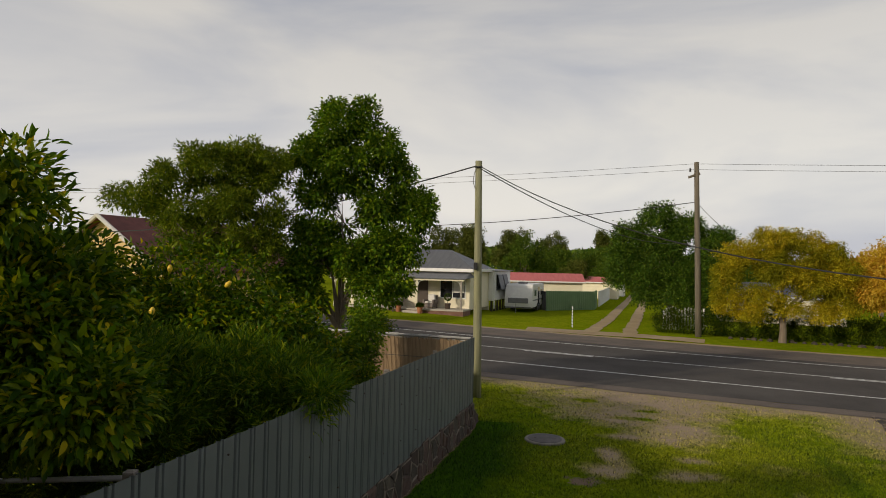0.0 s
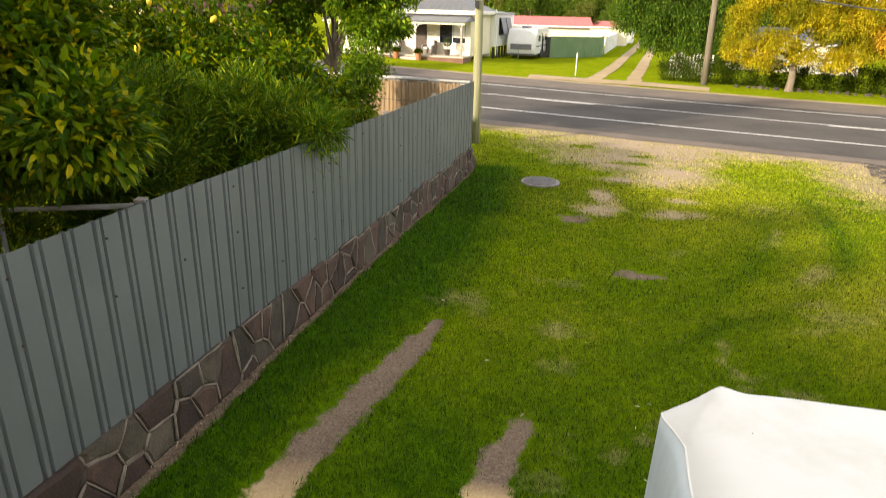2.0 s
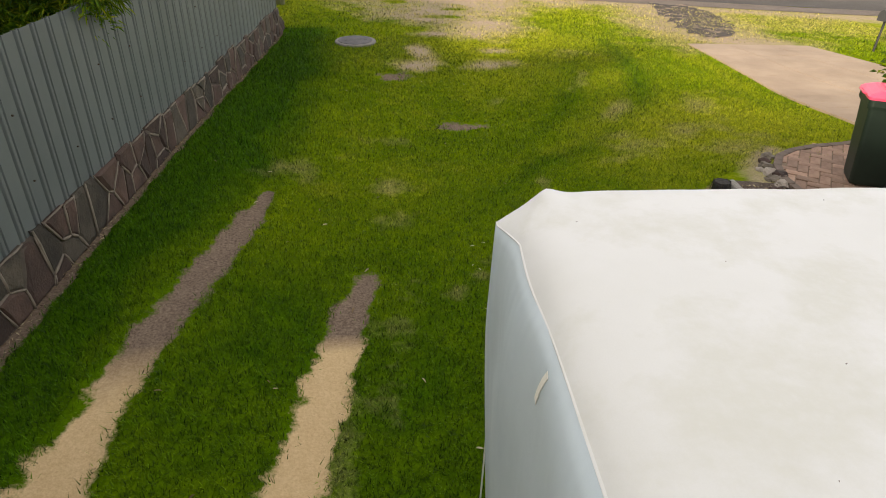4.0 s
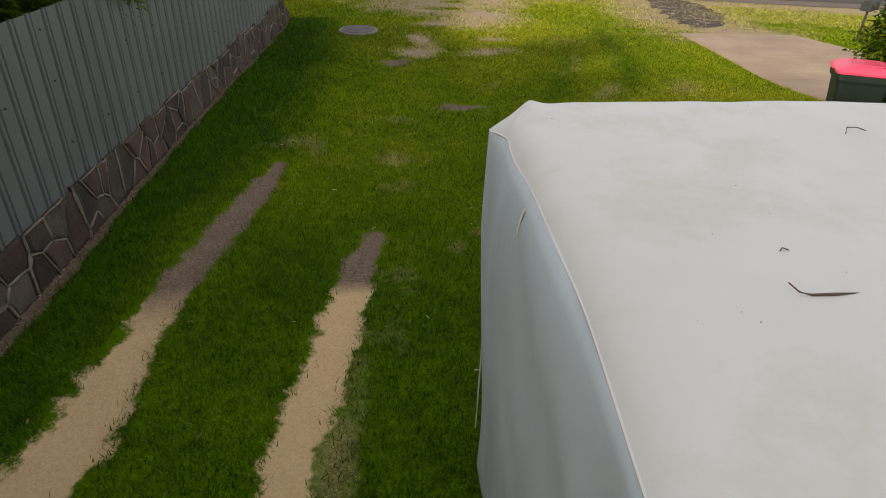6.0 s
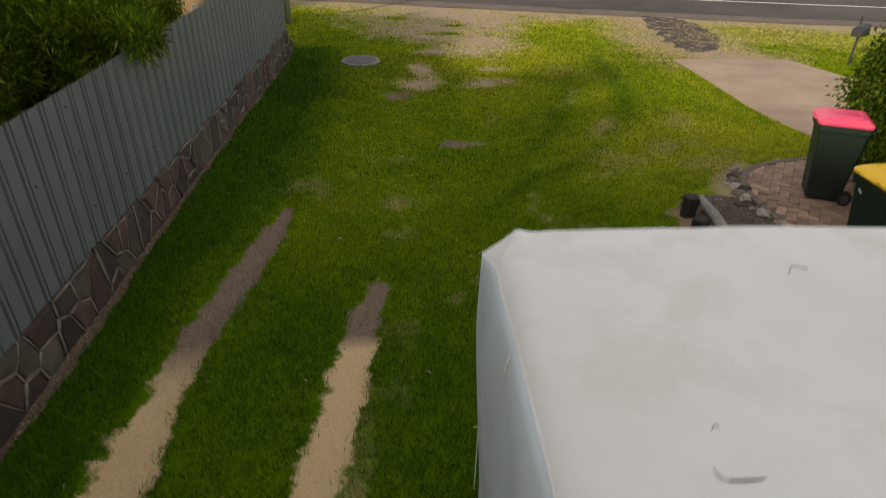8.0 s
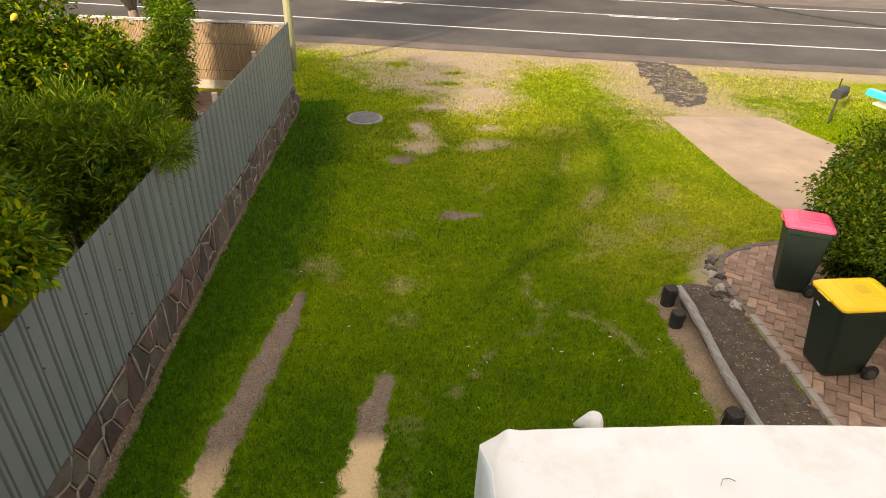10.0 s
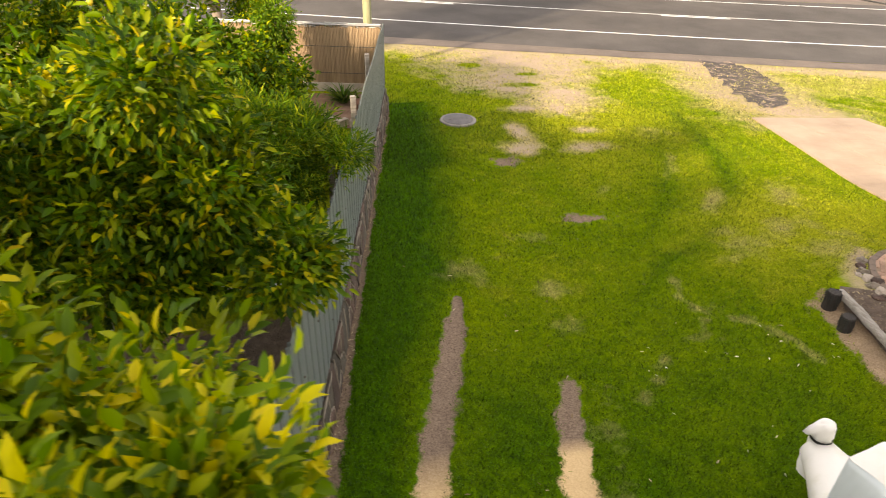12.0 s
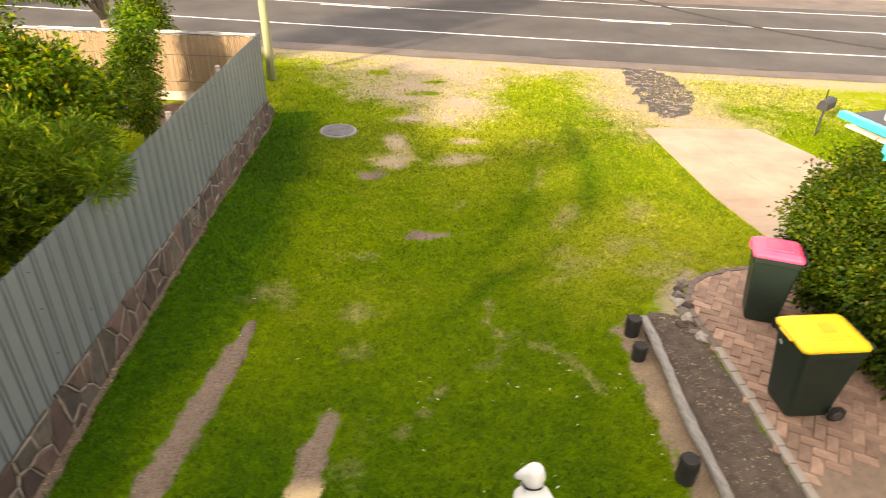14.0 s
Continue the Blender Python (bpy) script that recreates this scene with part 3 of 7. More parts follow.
def fence_sheet(ya, yb):
    """One corrugated sheet: flat pans with pairs of narrow ribs."""
    prof = []
    pitch = 0.235
    length = (yb - ya) / FDIR.y
    n = round(length / pitch)
    p = length / n
    for i in range(n):
        for f, h in ((0.0, 0), (0.55, 0), (0.585, -0.020), (0.635, -0.022), (0.675, 0.003), (0.70, 0.006), (0.79, 0.006), (0.815, 0.003), (0.855, -0.022), (0.905, -0.020), (0.94, 0)):
            prof.append(((i + f) * p, h))
    prof.append((length, 0))
    vs, fs = [], []
    for row in range(3):
        for s, h in prof:
            y = ya + s * FDIR.y
            z = (wall_top(y) - 0.03, 0, fence_top(y))[row] if row != 1 else (wall_top(y) + fence_top(y)) / 2
            q = Vector((fence_x(y), y, z)) + FOUT * (h + 0.006 * math.sin(y * 2.1 + row))
            vs.append(q)
    k = len(prof)
    for r in range(2):
        for i in range(k - 1):
            fs.append((r * k + i, r * k + i + 1, (r + 1) * k + i + 1, (r + 1) * k + i))
    return mesh_of("sheet", vs, fs, STEEL_GREY)


fence = thing("boundary_fence", pose(0, 0, 0), "grey-green ribbed steel sheet fence standing on a low stone wall", "fence")
ys = np.linspace(Y0, Y1, 23)
for ya, yb in zip(ys, ys[1:]):
    sh = new("sheet", fence_sheet(ya, yb))
    sh.parent = fence
    so = sh.modifiers.new("thick", "SOLIDIFY")
    so.thickness = 0.003
SCREW = surface("rusty_screw", (0.03, 0.02, 0.015), (0.10, 0.06, 0.04), 60, 0.7)
rng = random.Random(4)
for row_z in (0.35, 0.9, 1.32):
    bm = bmesh.new()
    for y in np.arange(Y0 + 0.3, Y1, 0.72):
        if rng.random() < 0.25:
            continue
        z = wall_top(y) + row_z
        c = Vector((fence_x(y), y, z)) + FOUT * 0.012
        bmesh.ops.create_cone(bm, cap_ends=True, segments=6, radius1=0.009, radius2=0.007, depth=0.014, matrix=Matrix.Translation(c) @ FOUT.to_track_quat("Z", "Y").to_matrix().to_4x4())
    tagged(part("screws", bm, SCREW, fence, "row of rusty screws"), kind="stuff")
for z in (0.25, 1.15):
    a, b = Vector((fence_x(Y0), Y0, wall_top(Y0) + z)) - FOUT * 0.07, Vector((fence_x(Y1), Y1, wall_top(Y1) + z)) - FOUT * 0.07
    part("rail", tube([a, b], 0.025, 6), GREY_WOOD, fence, "timber rail behind the sheets")
for y in np.linspace(Y0 + 0.2, Y1 - 0.1, 9):
    c = Vector((fence_x(y), y, 0)) - FOUT * 0.15
    part("post", box(c.x - 0.04, c.y - 0.04, 0.2, c.x + 0.04, c.y + 0.04, fence_top(y) - 0.02, 0.006), GREY_WOOD, fence)


def build_stone_wall():
    wall = thing("stone_wall", pose(0, 0, 0), "low retaining wall of red-brown stones with raised pale mortar joints", "wall", kind="structure")
    # mortar body, wavy on its face
    vs, fs = [], []
    yy = np.arange(Y0, Y1 + 0.05, 0.1)
    for y in yy:
        base, top = gz(fence_x(y) + 0.3, y) - 0.15, wall_top(y)
        for o, z in ((-0.16, base), (0.055, base), (0.042, base + 0.3), (0.025, top - 0.05), (0.01, top - 0.02), (-0.16, top - 0.03)):
            w = 0.012 * noise.noise((y * 3, z * 4, o)) if o > 0 else 0
            q = Vector((fence_x(y), y, z)) + FOUT * (o + w)
            vs.append(q)
    for i in range(len(yy) - 1):
        for j in range(6):
            a, b = i * 6 + j, i * 6 + (j + 1) % 6
            fs.append((a, b, b + 6, a + 6))
    fs.append(tuple(range(6)))
    body = new("mortar", mesh_of("mortar", vs, fs, MORTAR_DARK, True))
    body.parent = wall
    ribs = bmesh.new()
    # stones: cells round jittered seeds on the face (s along the wall, z up)
    r = random.Random(11)
    seeds = []
    L = (Y1 - Y0) / FDIR.y
    s = 0.1
    while s < L:
        k = r.choice((1, 1, 2, 2, 2, 3))
        for j in range(k):
            seeds.append((s + r.uniform(-0.1, 0.1) + 0.12 * j, (j + 0.5) / k + r.uniform(-0.14, 0.14)))
        s += r.uniform(0.15, 0.40)
    for s, v in seeds:
        y = Y0 + s * FDIR.y
        if not (Y0 < y < Y1):
            continue
        z0, z1 = gz(fence_x(y) + 0.3, y) - 0.03, wall_top(y) - 0.005
        H = z1 - z0
        jag = r.uniform(-0.03, 0.045)
        poly = [(-0.4, -v * H), (0.4, -v * H), (0.4, (1 - v) * H + jag), (-0.4, (1 - v) * H + jag)]
        for s2, v2 in seeds:
            dx, dz = s2 - s, (v2 - v) * H
            dist = math.hypot(dx, dz)
            if dist < 1e-6 or dist > 0.9:
                continue
            nx, nz, lim = dx / dist, dz / dist, dist / 2 - r.choice((0.002, 0.004, 0.006, 0.009))
            out = []
            for (ax, az), (bx, bz) in zip(poly, poly[1:] + poly[:1]):
                da, db = ax * nx + az * nz - lim, bx * nx + bz * nz - lim
                if da <= 0:
                    out.append((ax, az))
                if da * db < 0:
                    f = da / (da - db)
                    out.append((ax + (bx - ax) * f, az + (bz - az) * f))
            poly = out
            if len(poly) < 3:
                break
        if len(poly) < 3:
            continue
        for (ax, az), (bx, bz) in zip(poly, poly[1:] + poly[:1]):
            long = math.hypot(bx - ax, bz - az)
            if long < 0.05 or r.random() < 0.42 or min(az, bz) < -v * H + 0.01 and abs(az - bz) < 0.02:
                continue
            rad = r.uniform(0.007, 0.013)
            line = []
            for f in (0.0, 0.3, 0.65, 1.0):
                px, pz = ax + (bx - ax) * f, az + (bz - az) * f
                line.append(Vector((fence_x(y), y, z0 + v * H + pz)) + FDIR * px * 1.01 + FOUT * (0.066 - 0.032 * (v + pz / H) + 0.010 * noise.noise((s * 5 + px * 9, pz * 9, 8))))
            tube(line, [rad * 0.8, rad * 1.2, rad, rad * 0.7], 6, ribs)
        rough = []
        for (ax, az), (bx, bz) in zip(poly, poly[1:] + poly[:1]):
            long = math.hypot(bx - ax, bz - az)
            n = 3 if long > 0.12 else 2 if long > 0.06 else 1
            for i in range(n):
                f = i / n
                px, pz = ax + (bx - ax) * f, az + (bz - az) * f
                k = 0.97 + 0.09 * noise.noise((s * 9 + px * 14, pz * 14, 2))
                rough.append((px * k, pz * k))
        poly = rough
        bm = bmesh.new()
        c = Vector((fence_x(y), y, z0 + v * H))
        tilt_a, tilt_b = r.uniform(-0.05, 0.05), r.uniform(-0.05, 0.05)
        proud = r.uniform(0.056, 0.078)
        rings = []
        for shrink, o in ((1.0, 0.03), (1.0, proud - 0.016), (0.82, proud + 0.006)):
            ring = []
            for px, pz in poly:
                jx, jz = px * shrink, pz * shrink
                ring.append(bm.verts.new(c + FDIR * jx + Vector((0, 0, jz)) + FOUT * (o - 0.032 * (v + jz / H) + (tilt_a * jx + tilt_b * jz if o > 0.05 else 0) + 0.014 * noise.noise((s * 5 + jx * 11, jz * 11, 3)))))
            rings.append(ring)
        k = len(poly)
        for a, b in zip(rings, rings[1:]):
            for i in range(k):
                bm.faces.new((a[i], a[(i + 1) % k], b[(i + 1) % k], b[i]))
        bm.faces.new(rings[-1])
        part("stone", bm, STONE if r.random() < 0.62 else STONE_GREY, wall)
    tagged(part("mortar_ribs", ribs, MORTAR, wall, "raised pale mortar joints", True), kind="stuff")


build_stone_wall()


# ---- the covered trailer ----
TM = Matrix.Translation((0.80, 1.68, 0)) @ Matrix.Rotation(-math.atan2(0.239, 0.98), 4, "Z")  # local x to its right, y forward, at the front left corner
TW, TL, TH = 2.45, 5.2, 2.27


def build_trailer():
    tr = thing("covered_camper_trailer", TM, "camper trailer under a fitted white canvas cover, its sides painted shade-grey", "trailer")
    ground = -0.05
    # roof sheet: pulled taut over a frame, folded over the edges, its front corner cut across
    nx, ny = 60, 120
    XL, YF = -0.07, 0.035
    def inset(y):
        """The left edge is drawn in towards the front."""
        t = min(1.0, max(0.0, (2.15 + y) / 0.9))
        return t * t * (3 - 2 * t) * min(1.0, max(0.0, -y / 0.2))

    def facet(dx, dy):
        """How far the front corner folds down: a flat flap under a crease from the front edge to the side."""
        return 0.085 * max(0.0, 1 - max(dx, 0) / 0.15 - 3.2 * max(dy, 0))

    def edge_drop(y):
        """How far the left edge rolls down below the roof, most just behind the corner."""
        d = max(0.0, YF - y)
        return 0.034 * min(1.0, 0.25 + 2.2 * d) + 0.024 * min(1.0, d / 0.25) * max(0.0, min(1.0, (2.6 - d) / 0.9)) + 0.030 * math.exp(-((d - 0.42) / 0.2) ** 2)

    us = np.concatenate([[-0.002, -0.0013, -0.0006], np.linspace(0, 0.1, 22), np.linspace(0.1, 1, nx - 15)[1:], [1.004, 1.008, 1.01]])
    vv = np.concatenate([[-0.012, -0.008, -0.003], np.linspace(0, 0.08, 26), np.linspace(0.08, 1, ny - 20)[1:]])
    vs, fs = [], []
    for v in vv:
        for u in us:
            x, y = XL + TW * min(max(u, 0), 1), YF - TL * max(v, 0)
            over = max(0, -u) * TW + max(0, u - 1) * TW
            front = max(0, -v) * TL
            ridge = math.exp(-((x - XL - 0.15) / 0.05) ** 2) * math.exp(-((y - YF) / 0.10) ** 2)
            y -= 0.01 * (x - XL)
            z = TH + 0.015 + 0.055 * min(max(-y, 0), 1.7) + 0.035 * math.sin(math.pi * min(max(u, 0), 1)) + 0.02 * ridge
            z += 0.007 * noise.noise((x * 1.7, y * 1.1, 0)) + 0.003 * noise.noise((x * 6, y * 2.2, 4)) + 0.006 * math.sin(y * 2.6) * math.sin(math.pi * min(max(u, 0), 1))
            drop_l = math.exp(-(x - XL) / 0.06) * edge_drop(y)
            z -= 0.012 * math.exp(y / 0.3 if y < 0 else 0) + drop_l + over * 0.9 + front * 0.9
            x += 0.040 * math.exp(-(x - XL) / 0.25) * inset(y)
            z -= facet(x - XL, YF - y)
            if u < 0:
                x -= 0.005 + 0.004 * noise.noise((y * 2.3, 1, 0))
            vs.append((x, y, z))
    nx, ny = len(us) - 1, len(vv) - 1
    for j in range(ny):
        for i in range(nx):
            a = j * (nx + 1) + i
            fs.append((a, a + nx + 1, a + nx + 2, a + 1))
    top = new("roof_sheet", mesh_of("roof_sheet", vs, fs, CANVAS, True))
    top.parent = tr
    top.data.set_sharp_from_angle(angle=radians(22))
    tagged(top, "taut white canvas roof sheet with faint dirt")

    def roof_z(x, y):
        return TH + 0.015 + 0.055 * min(max(-y, 0), 1.7) + 0.035 * math.sin(math.pi * min(max((x - XL) / TW, 0), 1)) - 0.034 * math.exp(-(x - XL) / 0.05)

    rs = random.Random(21)
    bm = bmesh.new()
    spots = [(0.124, -0.211), (0.322, -1.179), (0.238, -1.509), (0.259, -1.546), (0.141, -1.531), (0.92, -0.113), (0.513, -1.081), (0.153, -1.987)] + [(rs.uniform(0.2, 2.2), rs.uniform(-4, -0.2)) for _ in range(26)]
    for x, y in spots:
        k = rs.uniform(0.0011, 0.0021)
        bmesh.ops.create_icosphere(bm, subdivisions=1, radius=k, matrix=Matrix.Translation((x, y, roof_z(x, y) + 0.008)) @ Matrix.Rotation(rs.uniform(0, 3), 4, "Z") @ Matrix.Diagonal((1.6, 0.8, 0.5, 1)))
    tagged(part("specks", bm, BARK, tr), "dark specks of leaf dirt", kind="stuff")

    def cloth(s, t):
        """How far the cloth swells at a place along the edge and down from it: hanging folds by the front corner, slack sags further back."""
        h = t * 1.9
        soft = (0.25 + t) * (noise.noise((s * 2.2, t * 0.9, 7)) + 0.3 * noise.noise((s * 6.0, t * 1.2, 9)))
        wave = s * 15 + 3.5 * h * math.exp(-s) + 2.0 * noise.noise((s * 1.5, h * 0.8, 3))
        hang = math.sin(wave) * math.exp(-((s - 0.35) / 0.4) ** 2) * min(1, h * 2.5) * (0.7 + 0.5 * noise.noise((s * 3, h * 1.2, 11)))
        sag = math.sin(13.0 * h - 5.0 * s + 2.2 * noise.noise((s * 1.1, h * 1.1, 5))) * math.exp(-h / 0.9) * min(1, s * 0.7)
        front = min(1.0, 0.25 + s)
        return soft * front * 0.6 + 0.38 * hang + 0.26 * sag * min(1, h * 5)

    def hang_in(z):
        """The left cloth falls back towards the chassis below mid height."""
        t = min(1.0, max(0.0, (1.65 - z) / 1.35))
        return 0.062 * t * t * (3 - 2 * t)

    # side skirts: cloth that hangs in soft folds from the roof edge
    def skirt(name, path, drop, mat, fold, flare):
        n, m = len(path), 44
        vs, fs = [], []
        for i, (x, y, ox, oy) in enumerate(path):
            zt = TH - 0.022 + 0.055 * min(max(-y, 0), 1.7) - 0.012 * math.exp(min(y, 0) / 0.3)
            if oy > 0:
                zt -= facet(x - XL, 0) - 0.02
            if ox < 0:
                zt -= facet(0.040 * inset(y), YF - y) + 0.006 * math.exp(-(YF - y) / 0.3) - 0.034 + edge_drop(y)
            for k in range(m + 1):
                t = k / m
                z = zt - (zt - ground - drop) * t
                f = fold * cloth(i * TL / 149 if ox < 0 else i * 0.035, t)
                f += flare * math.sin(math.pi * min(1, t * 1.15)) - 0.004 * math.exp(-t / 0.02)
                if ox < 0:
                    f -= hang_in(z)
                if oy > 0:
                    f -= 0.025 * math.exp(-(x - XL) / 0.3)
                    x_in = (hang_in(z) + 0.012 * min(1, t * 12)) * math.exp(-(x - XL) / 0.4)
                else:
                    x_in = 0.0
                vs.append((x + x_in + ox * f + (0.040 * inset(y) * math.exp(-(zt - z) / 0.07) if ox < 0 else 0), y + oy * f, z))
        for i in range(n - 1):
            for k in range(m):
                a = i * (m + 1) + k
                fs.append((a, a + m + 1, a + m + 2, a + 1))
        ob = new(name, mesh_of(name, vs, fs, mat, True))
        ob.parent = tr
        so = ob.modifiers.new("thick", "SOLIDIFY")
        so.thickness = 0.003
        return ob

    def left_line(s):
        return (XL - 0.005, YF - s)

    left = [(*left_line(s), -1, 0) for s in np.linspace(0.0, TL, 150)]
    right = [(XL + TW + 0.01, YF - 0.01 * TW - s, 1, 0) for s in np.linspace(0, TL, 50)]
    front = [(XL + s, YF - 0.01 * s, 0, 1) for s in np.linspace(0, TW, 60)]
    rear = [(XL + s, YF - TL, 0, -1) for s in np.linspace(0, TW, 40)]
    # sides and rear get the canvas tinted for shade
    tagged(skirt("side_skirt", left, 0.16, CANVAS_SHADED, 0.055, -0.004), "canvas side hanging in soft folds, coloured grey for its shade")
    tagged(skirt("side_skirt", right, 0.38, CANVAS_SHADED, 0.03, 0.04), "canvas side hanging in soft folds, coloured grey for its shade")
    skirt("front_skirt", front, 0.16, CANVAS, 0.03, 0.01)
    skirt("rear_skirt", rear, 0.38, CANVAS_SHADED, 0.03, 0.02)
    # slit window and reflective patch sewn on the side
    def on_side(y, z):
        """Where the left cloth hangs: its x at a place along it and a height."""
        zt = TH + 0.008 + 0.055 * min(max(-y, 0), 1.7) - edge_drop(y)
        t = (zt - z) / (zt - ground - 0.16)
        f = 0.055 * cloth(YF - y, t) - 0.004 * math.sin(math.pi * min(1, t * 1.15)) - hang_in(z)
        return XL - 0.005 + 0.040 * inset(y) * math.exp(-(zt - z) / 0.07) - f

    def patch(name, y, z, lx, lz, turn, mat, lab):
        c, s = math.cos(turn), math.sin(turn)
        vs, fs = [], []
        for a in range(5):
            for b in range(3):
                v, w = (a / 4 - 0.5) * lz, (b / 2 - 0.5) * lx
                yy, zz = y + w * c + v * s, z + v * c - w * s
                vs.append((on_side(yy, zz) - 0.004, yy, zz))
        for a in range(4):
            for b in range(2):
                k = a * 3 + b
                fs.append((k, k + 1, k + 4, k + 3))
        ob = new(name, mesh_of(name, vs, fs, mat))
        ob.parent = tr
        so = ob.modifiers.new("thick", "SOLIDIFY")
        so.thickness = 0.002
        tagged(ob, lab)

    patch("tape_patch", -1.96, 1.985, 0.028, 0.15, -0.35, TAPE, "pale cloth tape patch")
    patch("tear", -0.74, 2.165, 0.02, 0.12, -0.3, TAPE, "pale slit in the cloth")
    bm = tube([(0.03, 0.03, 1.3), (0.01, 0.27, 1.10), (0.0, 0.3, 0.95), (0.0, 0.33, 0.1)], 0.005, 5)
    part("cord", bm, CANVAS, tr, "thin white tie cord")
    part("toggle", box(-0.02, 0.27, 1.05, 0.03, 0.31, 1.12, 0.008), surface("blue_plastic", (0.02, 0.10, 0.40), (0.04, 0.16, 0.55), 9, 0.4), tr, "small blue toggle")
    # drawbar cover: a tied sleeve of cloth that runs forward to the jockey wheel
    secs = []
    for t in np.linspace(0, 1, 12):
        y = 0.02 + 1.62 * t
        w = 1.0 * (1 - t) ** 1.3 + 0.16
        h1 = 0.95 * (1 - t) ** 1.6 + 0.30 + 0.10 * t
        secs.append((y, w, h1, 0.35))
    vs, fs = [], []
    k = 20
    for si, (y, w, h1, h0) in enumerate(secs):
        for i in range(k):
            a = 2 * math.pi * i / k
            r = 1 + 0.10 * noise.noise((math.cos(a) * 2, math.sin(a) * 2, si * 0.5))
            vs.append((1.235 + w * math.cos(a) * r, y, (h0 + h1) / 2 + (h1 - h0 + 0.25) / 2 * math.sin(a) * r))
    for s in range(len(secs) - 1):
        for i in range(k):
            fs.append((s * k + i, s * k + (i + 1) % k, (s + 1) * k + (i + 1) % k, (s + 1) * k + i))
    fs.append(tuple(range((len(secs) - 1) * k, len(secs) * k)))
    slv = new("drawbar_cover", mesh_of("drawbar_cover", vs, fs, CANVAS, True))
    slv.parent = tr
    tagged(slv, "loose white cloth sleeve over the drawbar")
    # hood over the jockey wheel handle, strapped
    bm = bmesh.new()
    ring0 = None
    cx, cy = 1.235, 1.64
    for z, rad in ((0.22, 0.21), (0.32, 0.175), (0.42, 0.14), (0.48, 0.115), (0.515, 0.098), (0.545, 0.098), (0.58, 0.112), (0.63, 0.108), (0.68, 0.094), (0.715, 0.078), (0.722, 0.03)):
        ring = []
        for i in range(24):
            a = 2 * math.pi * i / 24
            flap = math.exp(-((a - math.pi * 0.95) / 0.5) ** 2 - ((z - 0.665) / 0.045) ** 2)
            r = 0.84 * rad * (1 + 0.16 * noise.noise((math.cos(a) * 1.9, math.sin(a) * 1.9, z * 9)) + 1.15 * flap)
            low = 0.5 * max(0.0, 0.5 - z)
            ring.append(bm.verts.new((cx + 1.1 * r * math.cos(a), cy + r * math.sin(a) - low, z - 0.12 * flap)))
        if ring0:
            for i in range(24):
                bm.faces.new((ring0[i], ring0[(i + 1) % 24], ring[(i + 1) % 24], ring[i]))
        ring0 = ring
    bm.faces.new(ring0)
    part("jockey_hood", bm, CANVAS, tr, "white cloth hood tied with a strap", True)
    bm = bmesh.new()
    rows = []
    for k in range(25):
        a = 2 * math.pi * k / 24
        rows.append([bm.verts.new((cx + 0.101 * math.cos(a), cy + 0.093 * math.sin(a), zz)) for zz in (0.517, 0.543)])
    for p, q in zip(rows, rows[1:]):
        bm.faces.new((p[0], q[0], q[1], p[1]))
    st = part("strap", bm, BLACK_RUBBER, tr, "black strap")
    so = st.modifiers.new("thick", "SOLIDIFY")
    so.thickness = 0.004
    for sx in (-0.02, TW + 0.02 - 0.2):
        bm = bmesh.new()
        bmesh.ops.create_cone(bm, cap_ends=True, segments=28, radius1=0.32, radius2=0.32, depth=0.19, matrix=Matrix.Translation((sx + 0.12, -TL * 0.55, 0.27)) @ Matrix.Rotation(math.pi / 2, 4, "Y"))
        part("wheel", bm, BLACK_RUBBER, tr, "black tyre")
    part("chassis", box(0.2, -TL + 0.1, 0.3, TW - 0.2, -0.1, 0.45, 0.01), CHAR, tr)
    return tr


build_trailer()

# ---- leaves and trees ----


def leaf_mesh(name, pos, axis, up, length, width, mat, fold=0.25, fine=False, curl=0.15):
    """Leaves as one mesh: base points, directions, upward sides, sizes."""
    nrm = lambda a: a / np.maximum(np.linalg.norm(a, axis=1, keepdims=True), 1e-9)
    axis = nrm(axis)
    side = nrm(np.cross(axis, up))
    top = np.cross(side, axis)
    L, W = length[:, None], width[:, None]
    if not fine:
        tip = pos + axis * L - top * L * curl
        a = pos + axis * L * 0.45 + side * W * 0.5 + top * W * fold
        b = pos + axis * L * 0.45 - side * W * 0.5 + top * W * fold
        vs = np.stack([pos, a, tip, b], 1).reshape(-1, 3)
        k, tri = 4, np.array([[0, 1, 2], [0, 2, 3]])
    else:
        rows = []
        rows.append(pos)
        for t, w, c in ((0.3, 0.46, 0.0), (0.68, 0.40, 0.35)):
            m = pos + axis * L * t - top * L * curl * c
            rows += [m + side * W * w + top * W * fold, m, m - side * W * w + top * W * fold]
        rows.append(pos + axis * L - top * L * curl)
        vs = np.stack(rows, 1).reshape(-1, 3)
        k = 8
        tri = np.array([[0, 1, 2], [0, 2, 3], [1, 4, 5], [1, 5, 2], [2, 5, 6], [2, 6, 3], [4, 7, 5], [5, 7, 6]])
    n = len(pos)
    f = (tri[None] + (np.arange(n) * k)[:, None, None]).reshape(-1, 3)
    me = bpy.data.meshes.new(name)
    me.vertices.add(len(vs))
    me.vertices.foreach_set("co", vs.ravel())
    me.loops.add(f.size)
    me.loops.foreach_set("vertex_index", f.ravel())
    me.polygons.add(len(f))
    me.polygons.foreach_set("loop_start", np.arange(len(f)) * 3)
    me.polygons.foreach_set("use_smooth", np.ones(len(f), bool))
    me.update(calc_edges=True)
    me.materials.append(mat)
    return me


